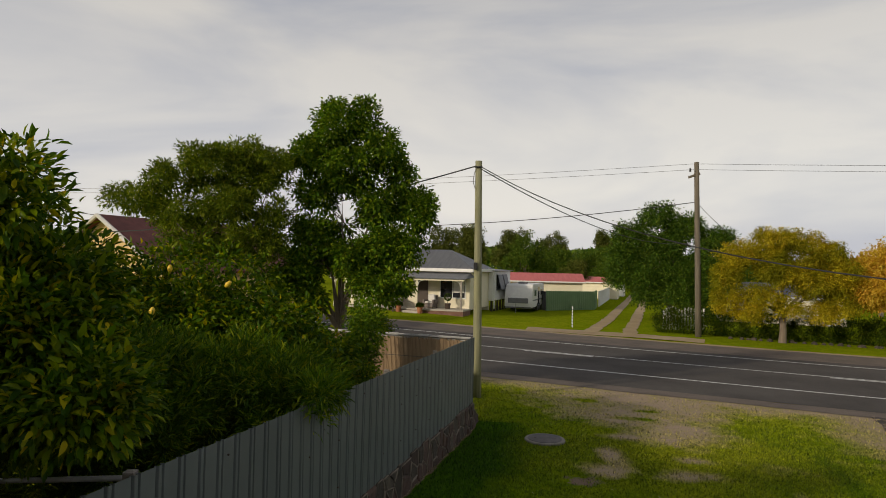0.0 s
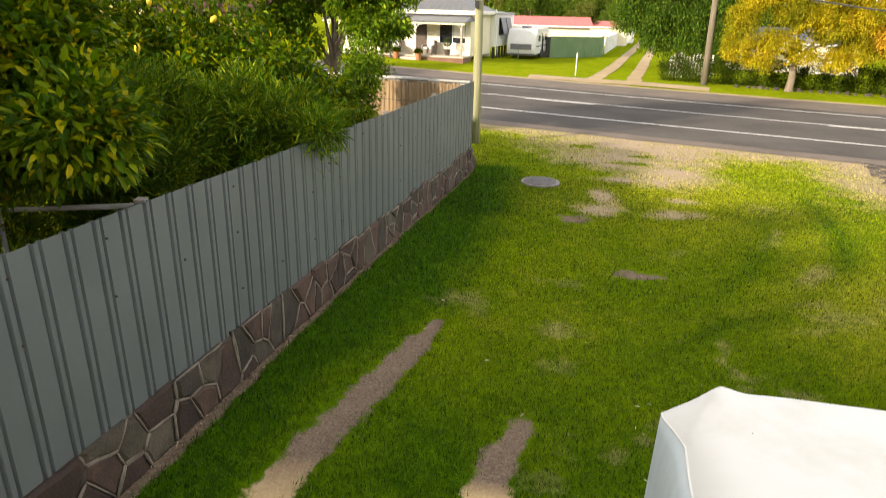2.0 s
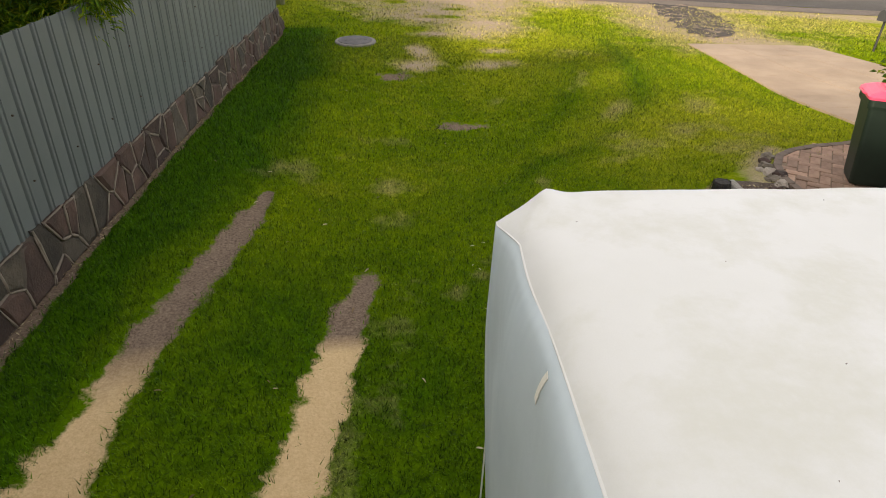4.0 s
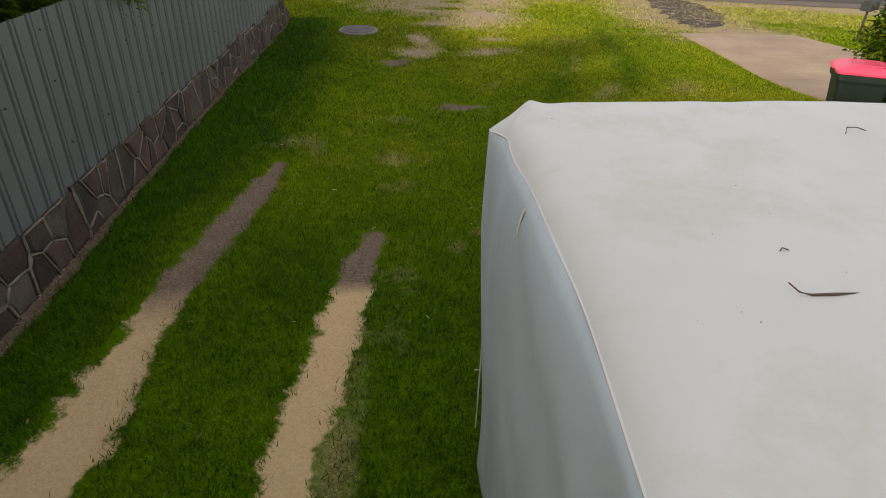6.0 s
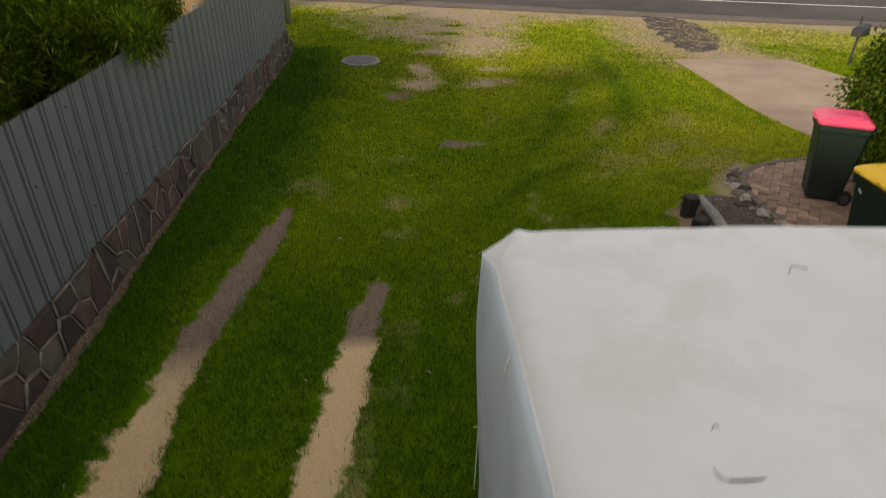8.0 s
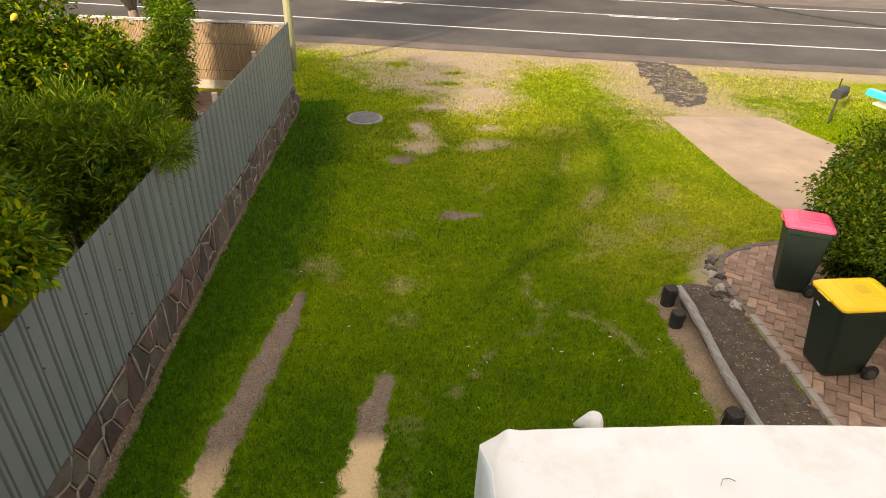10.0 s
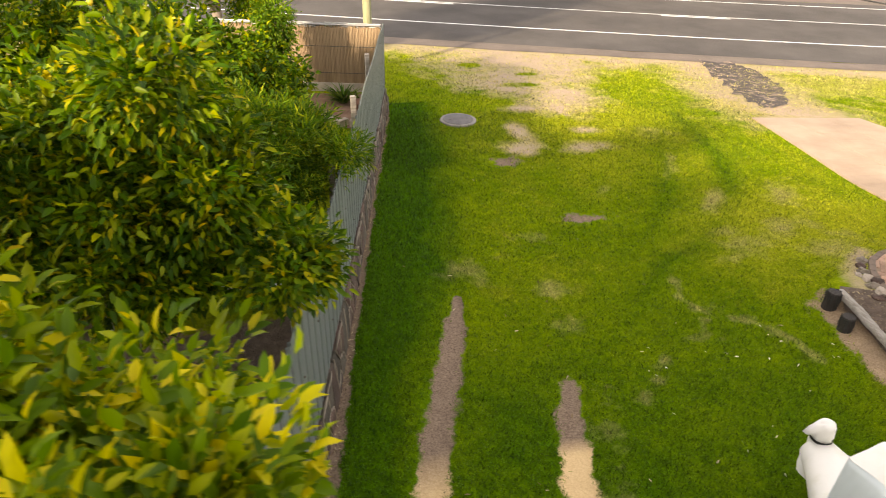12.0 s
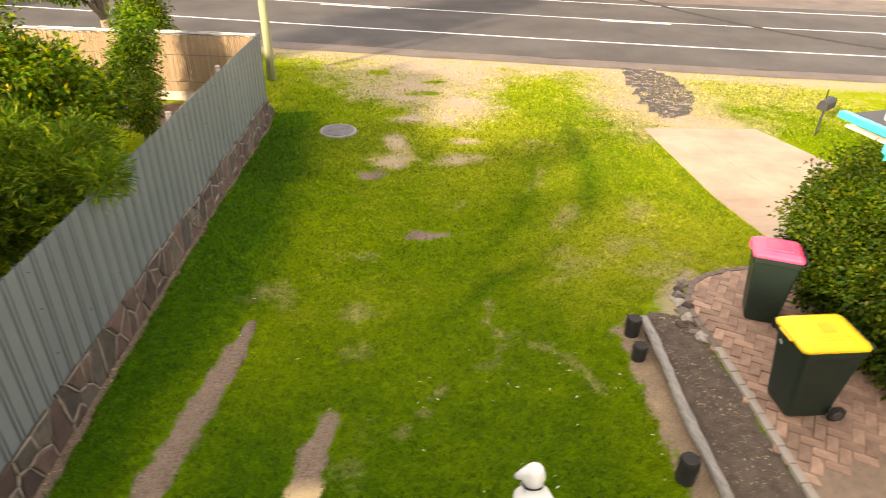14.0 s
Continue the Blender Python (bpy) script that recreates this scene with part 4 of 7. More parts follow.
def cloud_points(rs, blobs, clumps, per, spread, shell=0.55):
    """Leaf bases: clumps near the surface of ellipsoids (cx, cy, cz, rx, ry, rz), leaves round each clump."""
    b = np.array(blobs, float)
    wgt = b[:, 3] * b[:, 4] + b[:, 3] * b[:, 5] + b[:, 4] * b[:, 5]
    pick = rs.choice(len(b), clumps, p=wgt / wgt.sum())
    d = rs.normal(size=(clumps, 3))
    d /= np.linalg.norm(d, axis=1, keepdims=True)
    r = shell + (1 - shell) * rs.random(clumps) ** 0.7
    lump = 1 + 0.13 * np.clip(rs.normal(size=clumps), -1.5, 1.3)
    c = b[pick, :3] + d * b[pick, 3:] * (r * lump)[:, None]
    out = np.repeat(d, per, 0)
    p = np.repeat(c, per, 0) + np.clip(rs.normal(size=(clumps * per, 3)), -1.7, 1.7) * spread
    return c, p, out


def limbs(name, base, tips, r0, mat, parent, rs, bend=0.15):
    """A tapered trunk that forks into limbs which reach the tips."""
    base = Vector(base)
    bm = bmesh.new()
    fork = base + Vector((0, 0, (min(t[2] for t in tips) - base.z) * 0.55))
    tube([base - Vector((0, 0, 0.15)), base + Vector((0, 0, 0.06)), base.lerp(fork, 0.4) + Vector((rs.uniform(-bend, bend) * 0.3, rs.uniform(-bend, bend) * 0.3, 0)), fork], [r0 * 1.5, r0 * 1.15, r0 * 0.95, r0 * 0.8], 10, bm)
    for t in tips:
        t = fork.lerp(Vector(t), 0.88)
        mid = fork.lerp(t, 0.5) + Vector([rs.uniform(-1, 1) * bend * (t - fork).length for _ in range(3)])
        tube([fork - Vector((0, 0, 0.05)), fork.lerp(mid, 0.5) + Vector((0, 0, 0.05)), mid, t], [r0 * 0.6, r0 * 0.45, r0 * 0.28, r0 * 0.06], 7, bm)
        for _ in range(4):
            f = rs.uniform(0.2, 0.7)
            s = mid.lerp(t, f)
            e = s + Vector(rs.uniform(-1, 1, 3)) * 0.2 * (t - fork).length
            tube([s, s.lerp(e, 0.5) + Vector((0, 0, 0.04)), e], [r0 * 0.16, r0 * 0.1, r0 * 0.03], 5, bm)
    return part(name, bm, mat, parent, "", True)


def tree(name, label, category, base, blobs, r0, leaf, clumps, per, spread, size, seed, mat, bark=None, droop=0.2, fine=False, slim=0.45, shell=0.5, group="", tips=None):
    rs = np.random.RandomState(seed)
    base = (base[0], base[1], gz(base[0], base[1]))
    t = thing(name, pose(*base), label, category, group)
    c, p, out = cloud_points(rs, [(b[0] - base[0], b[1] - base[1], b[2] - base[2], *b[3:]) for b in blobs], clumps, per, spread, shell)
    n = len(p)
    ax = out * 0.4 + (p - np.repeat(c, per, 0)) / spread * 0.5 + rs.normal(size=(n, 3)) * 0.45
    ax[:, 2] -= droop
    up = rs.normal(size=(n, 3)) * 0.45 + np.array([0, 0, 1.0])
    ln = size * rs.uniform(0.65, 1.25, n)
    crown = new("crown", leaf_mesh("crown", p, ax, up, ln, ln * slim, mat, fine=fine))
    crown.parent = t
    if tips is None:
        tips = [c[i] for i in rs.choice(len(c), min(len(c), 9), replace=False)]
    limbs("trunk", (0, 0, 0), [tuple(v) for v in tips], r0, bark or BARK, t, rs)
    return t


CAMPHOR = leafy("broad_green_leaf", [(0.0, (0.038, 0.095, 0.004)), (0.6, (0.1, 0.185, 0.006)), (1.0, (0.22, 0.28, 0.012))])
FERNY = leafy("feathery_green_leaf", [(0.0, (0.066, 0.114, 0.006)), (0.6, (0.15, 0.21, 0.0096)), (1.0, (0.276, 0.3, 0.0192))])
CITRUS = leafy("citrus_leaf", [(0.0, (0.0202, 0.0582, 0.000784)), (0.5, (0.0694, 0.137, 0.00112)), (0.85, (0.168, 0.224, 0.00157)), (0.97, (0.302, 0.302, 0.00235)), (1.0, (0.504, 0.403, 0.00448))], 0.45, 0.34)
MIXED = leafy("orange_leaf", [(0.0, (0.01754, 0.0516, 0.000516)), (0.45, (0.06192, 0.1256, 0.0008256)), (0.8, (0.1548, 0.2064, 0.001238)), (0.95, (0.2477, 0.258, 0.002064)), (1.0, (0.4541, 0.3406, 0.004128))], 0.45, 0.36)
MANDARIN = leafy("mandarin_leaf", [(0.0, (0.0391, 0.0897, 0.00092)), (0.45, (0.127, 0.201, 0.00138)), (0.8, (0.287, 0.316, 0.00253)), (1.0, (0.598, 0.483, 0.0069))], 0.42, 0.38)
NEEDLE = leafy("bottlebrush_leaf", [(0.0, (0.03, 0.078, 0.0036)), (0.55, (0.09, 0.174, 0.006)), (0.9, (0.204, 0.264, 0.0096)), (1.0, (0.312, 0.324, 0.012))])
GOLD = leafy("golden_leaf", [(0.0, (0.20, 0.20, 0.008)), (0.4, (0.46, 0.38, 0.012)), (1.0, (0.74, 0.55, 0.035))], 0.6, 0.4, 0.7, (0.17, 0.20, 0.008))
GOLD2 = leafy("copper_gold_leaf", [(0.0, (0.48, 0.30, 0.03)), (0.5, (0.70, 0.45, 0.05)), (1.0, (0.82, 0.58, 0.09))], 0.6, 0.45)
DARKLEAF = leafy("dark_green_leaf", [(0.0, (0.0297, 0.07425, 0.0081)), (0.6, (0.07425, 0.1485, 0.0135)), (1.0, (0.1755, 0.243, 0.027))])
HEDGE = leafy("hedge_leaf", [(0.0, (0.012, 0.032, 0.0012)), (0.6, (0.036, 0.070, 0.0020)), (0.95, (0.095, 0.115, 0.004)), (1.0, (0.13, 0.10, 0.012))], 0.5)
FARLEAF = leafy("far_leaf", [(0.0, (0.030, 0.070, 0.008)), (0.6, (0.085, 0.150, 0.014)), (1.0, (0.21, 0.25, 0.026))], 0.7)
OLIVE = leafy("olive_leaf", [(0.0, (0.045, 0.062, 0.015)), (0.6, (0.105, 0.130, 0.022)), (1.0, (0.23, 0.23, 0.045))], 0.7)

# neighbour's garden
tree("broadleaf_tree", "tall broad-leaved green tree with a pale trunk", "tree", (-2.85, 18.05), [(-2.3, 18, 7.55, 0.36, 0.5, 0.7), (-3.05, 17.9, 7.25, 0.5, 0.6, 0.7), (-1.75, 18, 6.7, 0.5, 0.7, 0.6), (-3.8, 17.9, 6.5, 0.5, 0.7, 0.5), (-2.7, 18, 6.1, 0.9, 1.0, 0.7), (-1.25, 18.1, 5.9, 0.4, 0.6, 0.45), (-3.6, 17.9, 5.4, 0.65, 0.8, 0.5), (-0.8, 18.2, 4.95, 0.5, 0.7, 0.6), (-1.8, 18.0, 5.0, 0.6, 0.8, 0.5), (-3.5, 17.8, 4.2, 0.8, 1.0, 0.55), (-1.4, 17.9, 3.9, 0.8, 0.9, 0.55), (-2.6, 17.8, 3.6, 0.8, 0.9, 0.45), (-3.9, 17.8, 3.3, 0.6, 0.8, 0.45), (-1.7, 17.5, 2.9, 0.8, 0.8, 0.5), (-3.7, 17.7, 2.5, 0.55, 0.6, 0.45), (-4.3, 17.4, 2.8, 0.5, 0.6, 0.5)], 0.15, 0, 800, 74, 0.115, 0.115, 3, CAMPHOR, shell=0.45, slim=0.55)
tree("feathery_tree", "spreading feathery-leaved tree with open grey branches", "tree", (-5.9, 17.2), [(-7.9, 16.6, 5.0, 0.75, 0.9, 0.35), (-7.0, 16.7, 5.55, 0.8, 1, 0.4), (-6.0, 16.9, 6.0, 0.9, 1.2, 0.45), (-5.2, 17.1, 6.2, 0.7, 1.1, 0.4), (-4.5, 17.2, 6.0, 0.5, 0.9, 0.4), (-6.6, 16.6, 4.7, 1.0, 1.0, 0.45), (-5.5, 16.7, 4.9, 0.8, 1.1, 0.4), (-6.4, 16.4, 3.9, 0.9, 0.9, 0.5), (-5.0, 16.8, 3.9, 0.9, 1, 0.5), (-5.2, 17, 5.5, 1.0, 1, 0.3), (-4.5, 17.0, 4.7, 0.5, 0.8, 0.4)], 0.13, 0, 780, 80, 0.085, 0.10, 5, FERNY, slim=0.36, shell=0.4, droop=0.05)
tree("lemon_tree", "bushy lemon tree with glossy leaves and ripe fruit", "tree", (-3.9, 10.4), [(-3.9, 10.4, 2.5, 1.35, 1.4, 1.1), (-3.2, 9.8, 1.9, 0.9, 1.1, 0.9), (-5.1, 10.0, 2.6, 1.2, 1.3, 0.95), (-4.4, 9.0, 2.0, 1.2, 1.2, 1.0), (-6.4, 8.6, 3.2, 1.2, 1.1, 0.8), (-2.6, 10.0, 2.35, 0.75, 0.9, 0.6), (-1.85, 10.1, 1.95, 0.5, 0.6, 0.42), (-2.1, 9.4, 1.7, 0.55, 0.6, 0.45), (-2.5, 11.2, 1.9, 0.7, 0.6, 0.6)], 0.09, 0, 1150, 44, 0.095, 0.11, 7, CITRUS, slim=0.5, shell=0.4)
tree("bottlebrush_shrub", "dense bottlebrush shrub with narrow leaves overhanging the fence", "shrub", (-2.7, 7.6), [(-2.4, 7.7, 1.75, 0.8, 1.1, 0.75), (-3.2, 7.0, 1.85, 1.0, 1.1, 0.8), (-1.78, 7.5, 1.92, 0.42, 0.85, 0.45), (-1.32, 7.15, 2.08, 0.24, 0.32, 0.1), (-1.75, 8.3, 1.7, 0.4, 0.5, 0.5), (-3.8, 6.2, 1.7, 0.9, 0.9, 0.8)], 0.06, 0, 800, 80, 0.09, 0.12, 8, NEEDLE, slim=0.14, droop=-0.2)
tree("orange_tree", "citrus tree with yellowing leaves leaning over the fence", "tree", (-4.0, 5.1), [(-3.3, 4.75, 3.1, 0.75, 0.8, 0.8), (-2.9, 4.1, 3.9, 0.36, 0.38, 0.32), (-2.7, 4.4, 3.0, 0.5, 0.5, 0.6), (-2.2, 3.9, 2.65, 0.36, 0.32, 0.26), (-3.9, 5.0, 2.8, 1.1, 1.1, 0.85), (-2.6, 4.9, 2.5, 0.5, 0.5, 0.35), (-3.2, 5.3, 2.4, 0.6, 0.5, 0.35), (-3.3, 4.15, 2.65, 0.5, 0.35, 0.4), (-2.75, 4.4, 2.45, 0.36, 0.35, 0.25), (-3.15, 4.3, 2.45, 0.5, 0.45, 0.28)], 0.09, 0, 860, 52, 0.085, 0.092, 9, MIXED, shell=0.4, fine=True, droop=0.0, slim=0.4)
tree("mandarin_tree", "citrus tree with large yellow-green leaves", "tree", (-3.6, 1.0), [(-3.2, 1.2, 3.4, 0.75, 0.65, 0.6), (-2.62, 1.35, 3.45, 0.4, 0.32, 0.24), (-4.2, 1.5, 3.3, 0.9, 0.85, 0.7), (-3.3, 0.4, 3.2, 0.9, 0.7, 0.7), (-3.15, 1.75, 3.4, 0.5, 0.4, 0.4), (-3.8, 1.9, 3.5, 0.6, 0.45, 0.45), (-3.6, 1.95, 3.72, 0.7, 0.38, 0.35), (-2.8, 2.0, 3.2, 0.4, 0.35, 0.3)], 0.08, 0, 540, 40, 0.085, 0.098, 19, MANDARIN, shell=0.4, fine=True, droop=-0.25, slim=0.40)
tree("garden_shrub", "upright leafy shrub beside the screen fence", "shrub", (-1.8, 13.9), [(-1.8, 13.9, 1.25, 0.42, 0.42, 0.8), (-1.65, 14.0, 2.1, 0.38, 0.35, 0.5)], 0.03, 0, 230, 30, 0.09, 0.09, 12, CAMPHOR)
tree("road_shrub", "yellow-green shrub outside the screen fence", "shrub", (-2.1, 18.6), [(-2.0, 18.6, 1.2, 0.6, 0.6, 0.9)], 0.03, 0, 200, 30, 0.1, 0.1, 13, CITRUS)
tree("garden_shrub", "yellow-green bushy shrub in the garden", "shrub", (-1.6, 12.2), [(-1.6, 12.1, 1.2, 0.3, 0.35, 0.4), (-1.5, 12.5, 0.9, 0.25, 0.3, 0.35)], 0.02, 0, 90, 26, 0.08, 0.08, 14, CITRUS)

# across the road
tree("golden_tree", "wide golden-leaved tree with a forked trunk", "tree", (20.0, 37.8), [(19.4, 37.8, 5.3, 1.12, 1.35, 0.64), (21.0, 37.6, 5.2, 1.03, 1.35, 0.64), (17.6, 38.2, 4.4, 1.03, 1.35, 0.72), (22.4, 37.3, 4.5, 0.86, 1.35, 0.64), (16.9, 38.5, 3.2, 0.86, 1.26, 0.72), (22.9, 36.9, 3.4, 0.95, 1.26, 0.72), (19.4, 37.2, 3.4, 1.29, 1.26, 0.72), (21.2, 37.0, 2.7, 1.12, 1.17, 0.64), (16.9, 38.4, 1.7, 0.86, 1.08, 0.72), (18.4, 37.4, 2.0, 1.03, 1.08, 0.64), (19.9, 37.0, 1.5, 0.77, 0.9, 0.48), (22.6, 36.6, 1.7, 1.12, 1.08, 0.64), (18.0, 37.6, 1.0, 0.86, 0.9, 0.4), (21.6, 36.8, 1.1, 0.95, 0.9, 0.4), (24.0, 36.5, 2.6, 0.77, 0.9, 0.56), (19.0, 37.6, 4.3, 1.2, 1.2, 0.55), (21.0, 37.5, 4.0, 1.1, 1.2, 0.55), (22.4, 37.0, 2.6, 0.8, 1.0, 0.5)], 0.2, 0, 1050, 86, 0.17, 0.13, 21, GOLD, shell=0.45, tips=[(1.2, -0.4, 3.6), (-1.4, 0.3, 3.6), (0.1, 0, 4.6), (2.6, -0.8, 3.0), (-2.4, 0.6, 3.0)])
tree("copper_tree", "copper-gold leaved tree behind a dark hedge", "tree", (26.2, 36.8), [(26.0, 36.8, 3.6, 2.4, 2.2, 1.7), (24.4, 36.4, 2.6, 1.4, 1.5, 1.0), (28.6, 36, 3.2, 2.2, 2, 1.6)], 0.16, 0, 900, 60, 0.22, 0.17, 22, GOLD2, shell=0.4)
tree("dark_green_tree", "dense dark green spreading tree beside the lane", "tree", (18.2, 51.5), [(17.0, 51, 7.6, 1.5, 1.6, 0.8), (15.2, 51.8, 6.2, 1.5, 1.6, 0.9), (19.0, 50.6, 6.8, 1.5, 1.6, 0.8), (21.2, 50.0, 5.8, 1.5, 1.6, 0.8), (14.6, 52, 4.4, 1.5, 1.6, 0.9), (17.6, 51, 5.4, 1.8, 1.8, 1.0), (20.6, 50.2, 4.2, 1.6, 1.7, 0.9), (16.0, 51.4, 3.0, 1.7, 1.7, 1.0), (18.6, 51, 3.0, 2.0, 1.8, 1.2), (16.4, 51.2, 1.5, 1.6, 1.5, 0.9), (18.8, 50.2, 1.6, 1.9, 1.6, 1.1), (20.8, 49.8, 2.4, 1.5, 1.5, 1.1), (20.2, 49.8, 0.9, 1.6, 1.4, 0.9), (22.3, 49.6, 4.2, 1.0, 1.3, 0.8), (14.2, 51.8, 2.9, 1.1, 1.3, 0.9)], 0.22, 0, 1500, 60, 0.24, 0.19, 23, DARKLEAF, shell=0.35)
r = random.Random(8)
k = 0
for x, y, h, w, mt in ((4.8, 100, 10.5, 5, OLIVE), (12, 92, 9.4, 6.5, FARLEAF), (18, 88, 5.2, 4.2, OLIVE), (20, 112, 8, 6, FARLEAF), (27, 118, 7.5, 7, FARLEAF), (33, 135, 9, 8, FARLEAF), (42, 150, 9, 8, FARLEAF), (24, 96, 5.5, 5, FARLEAF), (55, 165, 11, 10, FARLEAF), (-12, 100, 8, 7, FARLEAF), (-22, 80, 7, 7, FARLEAF), (36, 80, 7, 6, DARKLEAF), (30, 60, 5, 4, DARKLEAF), (45, 66, 6, 6, FARLEAF), (50, 190, 15, 9, OLIVE), (18, 170, 14, 9, OLIVE), (32, 185, 15, 10, OLIVE), (0, 175, 14, 10, OLIVE), (68, 200, 15, 12, FARLEAF)):
    g0 = gz(x, y)
    w *= 0.5
    blobs = [(x, y, g0 + h * 0.62, w * 0.7, w * 0.7, h * 0.3)]
    for j in range(7):
        a, o = r.uniform(0, 2 * math.pi), r.uniform(0.45, 0.85)
        q = r.uniform(0.28, 0.45)
        blobs.append((x + w * o * math.cos(a), y + w * o * math.sin(a), g0 + h * r.uniform(0.3, 0.86), w * q, w * q, h * r.uniform(0.1, 0.17)))
    tree("distant_tree", "distant green tree beyond the houses", "tree", (x, y), blobs, 0.2, 0, 300, 40, 0.028 * h, 0.034 * h, 40 + k, mt, group="trees beyond the houses", shell=0.5)
    k += 1


# ---- power poles and wires ----
WIRE = surface("black_cable", (0.01, 0.01, 0.01), (0.03, 0.03, 0.03), 5, 0.6)


DARK_WOOD = surface("dark_pole_wood", (0.075, 0.062, 0.045), (0.20, 0.17, 0.125), 2.5, 0.9, 0, 35, 0.6, 0.01, (6, 6, 0.35))


def power_pole(x, y, top, r0, r1, lean, label, wood=POLE_WOOD):
    z = gz(x, y)
    t = thing("power_pole", pose(x, y, z), label, "power pole")
    h = top - z
    part("shaft", tube([(lean[0] * f, lean[1] * f, h * f - (0.3 if f == 0 else 0)) for f in (0, 0.25, 0.5, 0.75, 1)], [r0 + (r1 - r0) * f for f in (0, 0.25, 0.5, 0.75, 1)], 14), wood, t, "", True)
    return t, h


P1, h1 = power_pole(1.03, 18.0, 6.40, 0.125, 0.095, (-0.08, 0.0), "greenish weathered timber service pole beside the fence")
part("service_box", box(-0.17, -0.2, 3.55, -0.07, -0.10, 3.75, 0.01), WIRE, P1, "small black box")
bm = tube([(-0.14, -0.06, h1 - 0.22), (-0.20, -0.08, h1 - 0.35), (-0.23, -0.08, h1 - 0.6), (-0.17, -0.1, h1 - 0.8)], 0.01, 6)
part("cable_loop", bm, WIRE, P1)
part("bracket", box(-0.20, -0.14, h1 - 0.2, 0.02, -0.08, h1 - 0.16, 0.004), WIRE, P1)
P2, h2 = power_pole(15.67, 39.3, 10.05, 0.19, 0.14, (-0.25, 0.0), "grey timber power pole across the road", DARK_WOOD)
part("crossarm", box(-0.8, -0.1, h2 - 0.75, -0.05, 0.0, h2 - 0.6, 0.01, None, Matrix.Translation((0, 0, h2 - 0.7)) @ Matrix.Rotation(-0.35, 4, "Y") @ Matrix.Translation((0, 0, 0.7 - h2))), DARK_WOOD, P2)
for o in (-0.65, -0.3):
    bm = bmesh.new()
    bmesh.ops.create_cone(bm, cap_ends=True, segments=10, radius1=0.07, radius2=0.045, depth=0.22, matrix=Matrix.Translation((o, -0.05, h2 - 0.49)))
    part("insulator", bm, WIRE, P2)


def wire(a, b, sag, r=0.012, label="thin black overhead cable"):
    a, b = Vector(a), Vector(b)
    pts = [a.lerp(b, f) - Vector((0, 0, sag * 4 * f * (1 - f))) for f in np.linspace(0, 1, 25)]
    t = thing("overhead_cable", Matrix.Translation(a), label, "cable", "overhead cables")
    part("cable", tube([p - a for p in pts], r, 5), WIRE, t)


top1, top2 = (0.95, 18.0, 6.28), (15.4, 39.3, 8.0)
wire(top1, (11.0, 1.5, 3.9), 1.6, 0.0125, "twisted black service cable to the house")
wire((0.98, 18.0, 6.2), (15.42, 39.3, 5.15), 0.8, 0.016)
wire(top1, (-14.0, 24.5, 4.4), 0.5, 0.02)
wire((15.42, 39.3, 7.6), (-30.0, 49.0, 7.0), 1.5, 0.025)
wire((15.42, 39.3, 7.6), (24.0, 50.0, 5.0), 0.2, 0.02)
for dz in (0.0, -0.35):
    wire((15.3, 39.3, 9.95 + dz), (80, 19, 9.6 + dz), 0.6, 0.010)
    wire((15.3, 39.3, 9.95 + dz), (-50, 61, 9.6 + dz), 0.6, 0.010)


# ---- drive, paving and garden edge ----
CONCRETE = surface("warm_concrete", (0.245, 0.178, 0.126), (0.41, 0.312, 0.227), 1.2, 0.9, 0, 40, 0.4, 0.004, vary=0.05, world_space=True)
KERB = surface("grey_concrete", (0.26, 0.22, 0.18), (0.46, 0.40, 0.33), 5, 0.9, 0, 50, 0.5, 0.005)
BRICK = surface("terracotta_paver", (0.22, 0.128, 0.085), (0.44, 0.285, 0.20), 7, 0.85, 0, 60, 0.5, 0.004, vary=0.28)
JOINT = surface("sandy_joint", (0.17, 0.118, 0.080), (0.30, 0.215, 0.15), 9, 0.95, 0, 60, 0.4, 0.003)
MULCH = surface("dark_soil_mulch", (0.050, 0.035, 0.026), (0.17, 0.125, 0.092), 8, 0.95, 0, 38, 1.0, 0.03)
IRON = surface("cast_iron", (0.05, 0.047, 0.045), (0.12, 0.11, 0.10), 10, 0.7, 0.3, 40, 0.6, 0.004)


def draped(name, outline, lift, mat, step=0.12, rough_edge=0.0, thick=0.0):
    """A sheet over the ground inside a plan outline."""
    bm = bmesh.new()
    pts = []
    k = len(outline)
    for i in range(k):
        a, b = Vector((*outline[i], 0)), Vector((*outline[(i + 1) % k], 0))
        n = max(1, int((b - a).length / step))
        for j in range(n):
            p = a.lerp(b, j / n)
            w = rough_edge * noise.noise((p.x * 2.3, p.y * 2.3, 5)) + 0.5 * rough_edge * noise.noise((p.x * 7, p.y * 7, 2))
            pts.append((p.x + w, p.y + w * 0.7))
    vs = [bm.verts.new((x, y, 0)) for x, y in pts]
    f = bm.faces.new(vs)
    if f.normal.z < 0:
        bmesh.ops.reverse_faces(bm, faces=[f])
    bmesh.ops.triangulate(bm, faces=bm.faces[:])
    for _ in range(2):
        long = [e for e in bm.edges if e.calc_length() > 0.5]
        if long:
            bmesh.ops.subdivide_edges(bm, edges=long, cuts=1)
            bmesh.ops.triangulate(bm, faces=[q for q in bm.faces if len(q.verts) > 3])
    for v in bm.verts:
        v.co.z = gz(v.co.x, v.co.y) + lift
    return bm


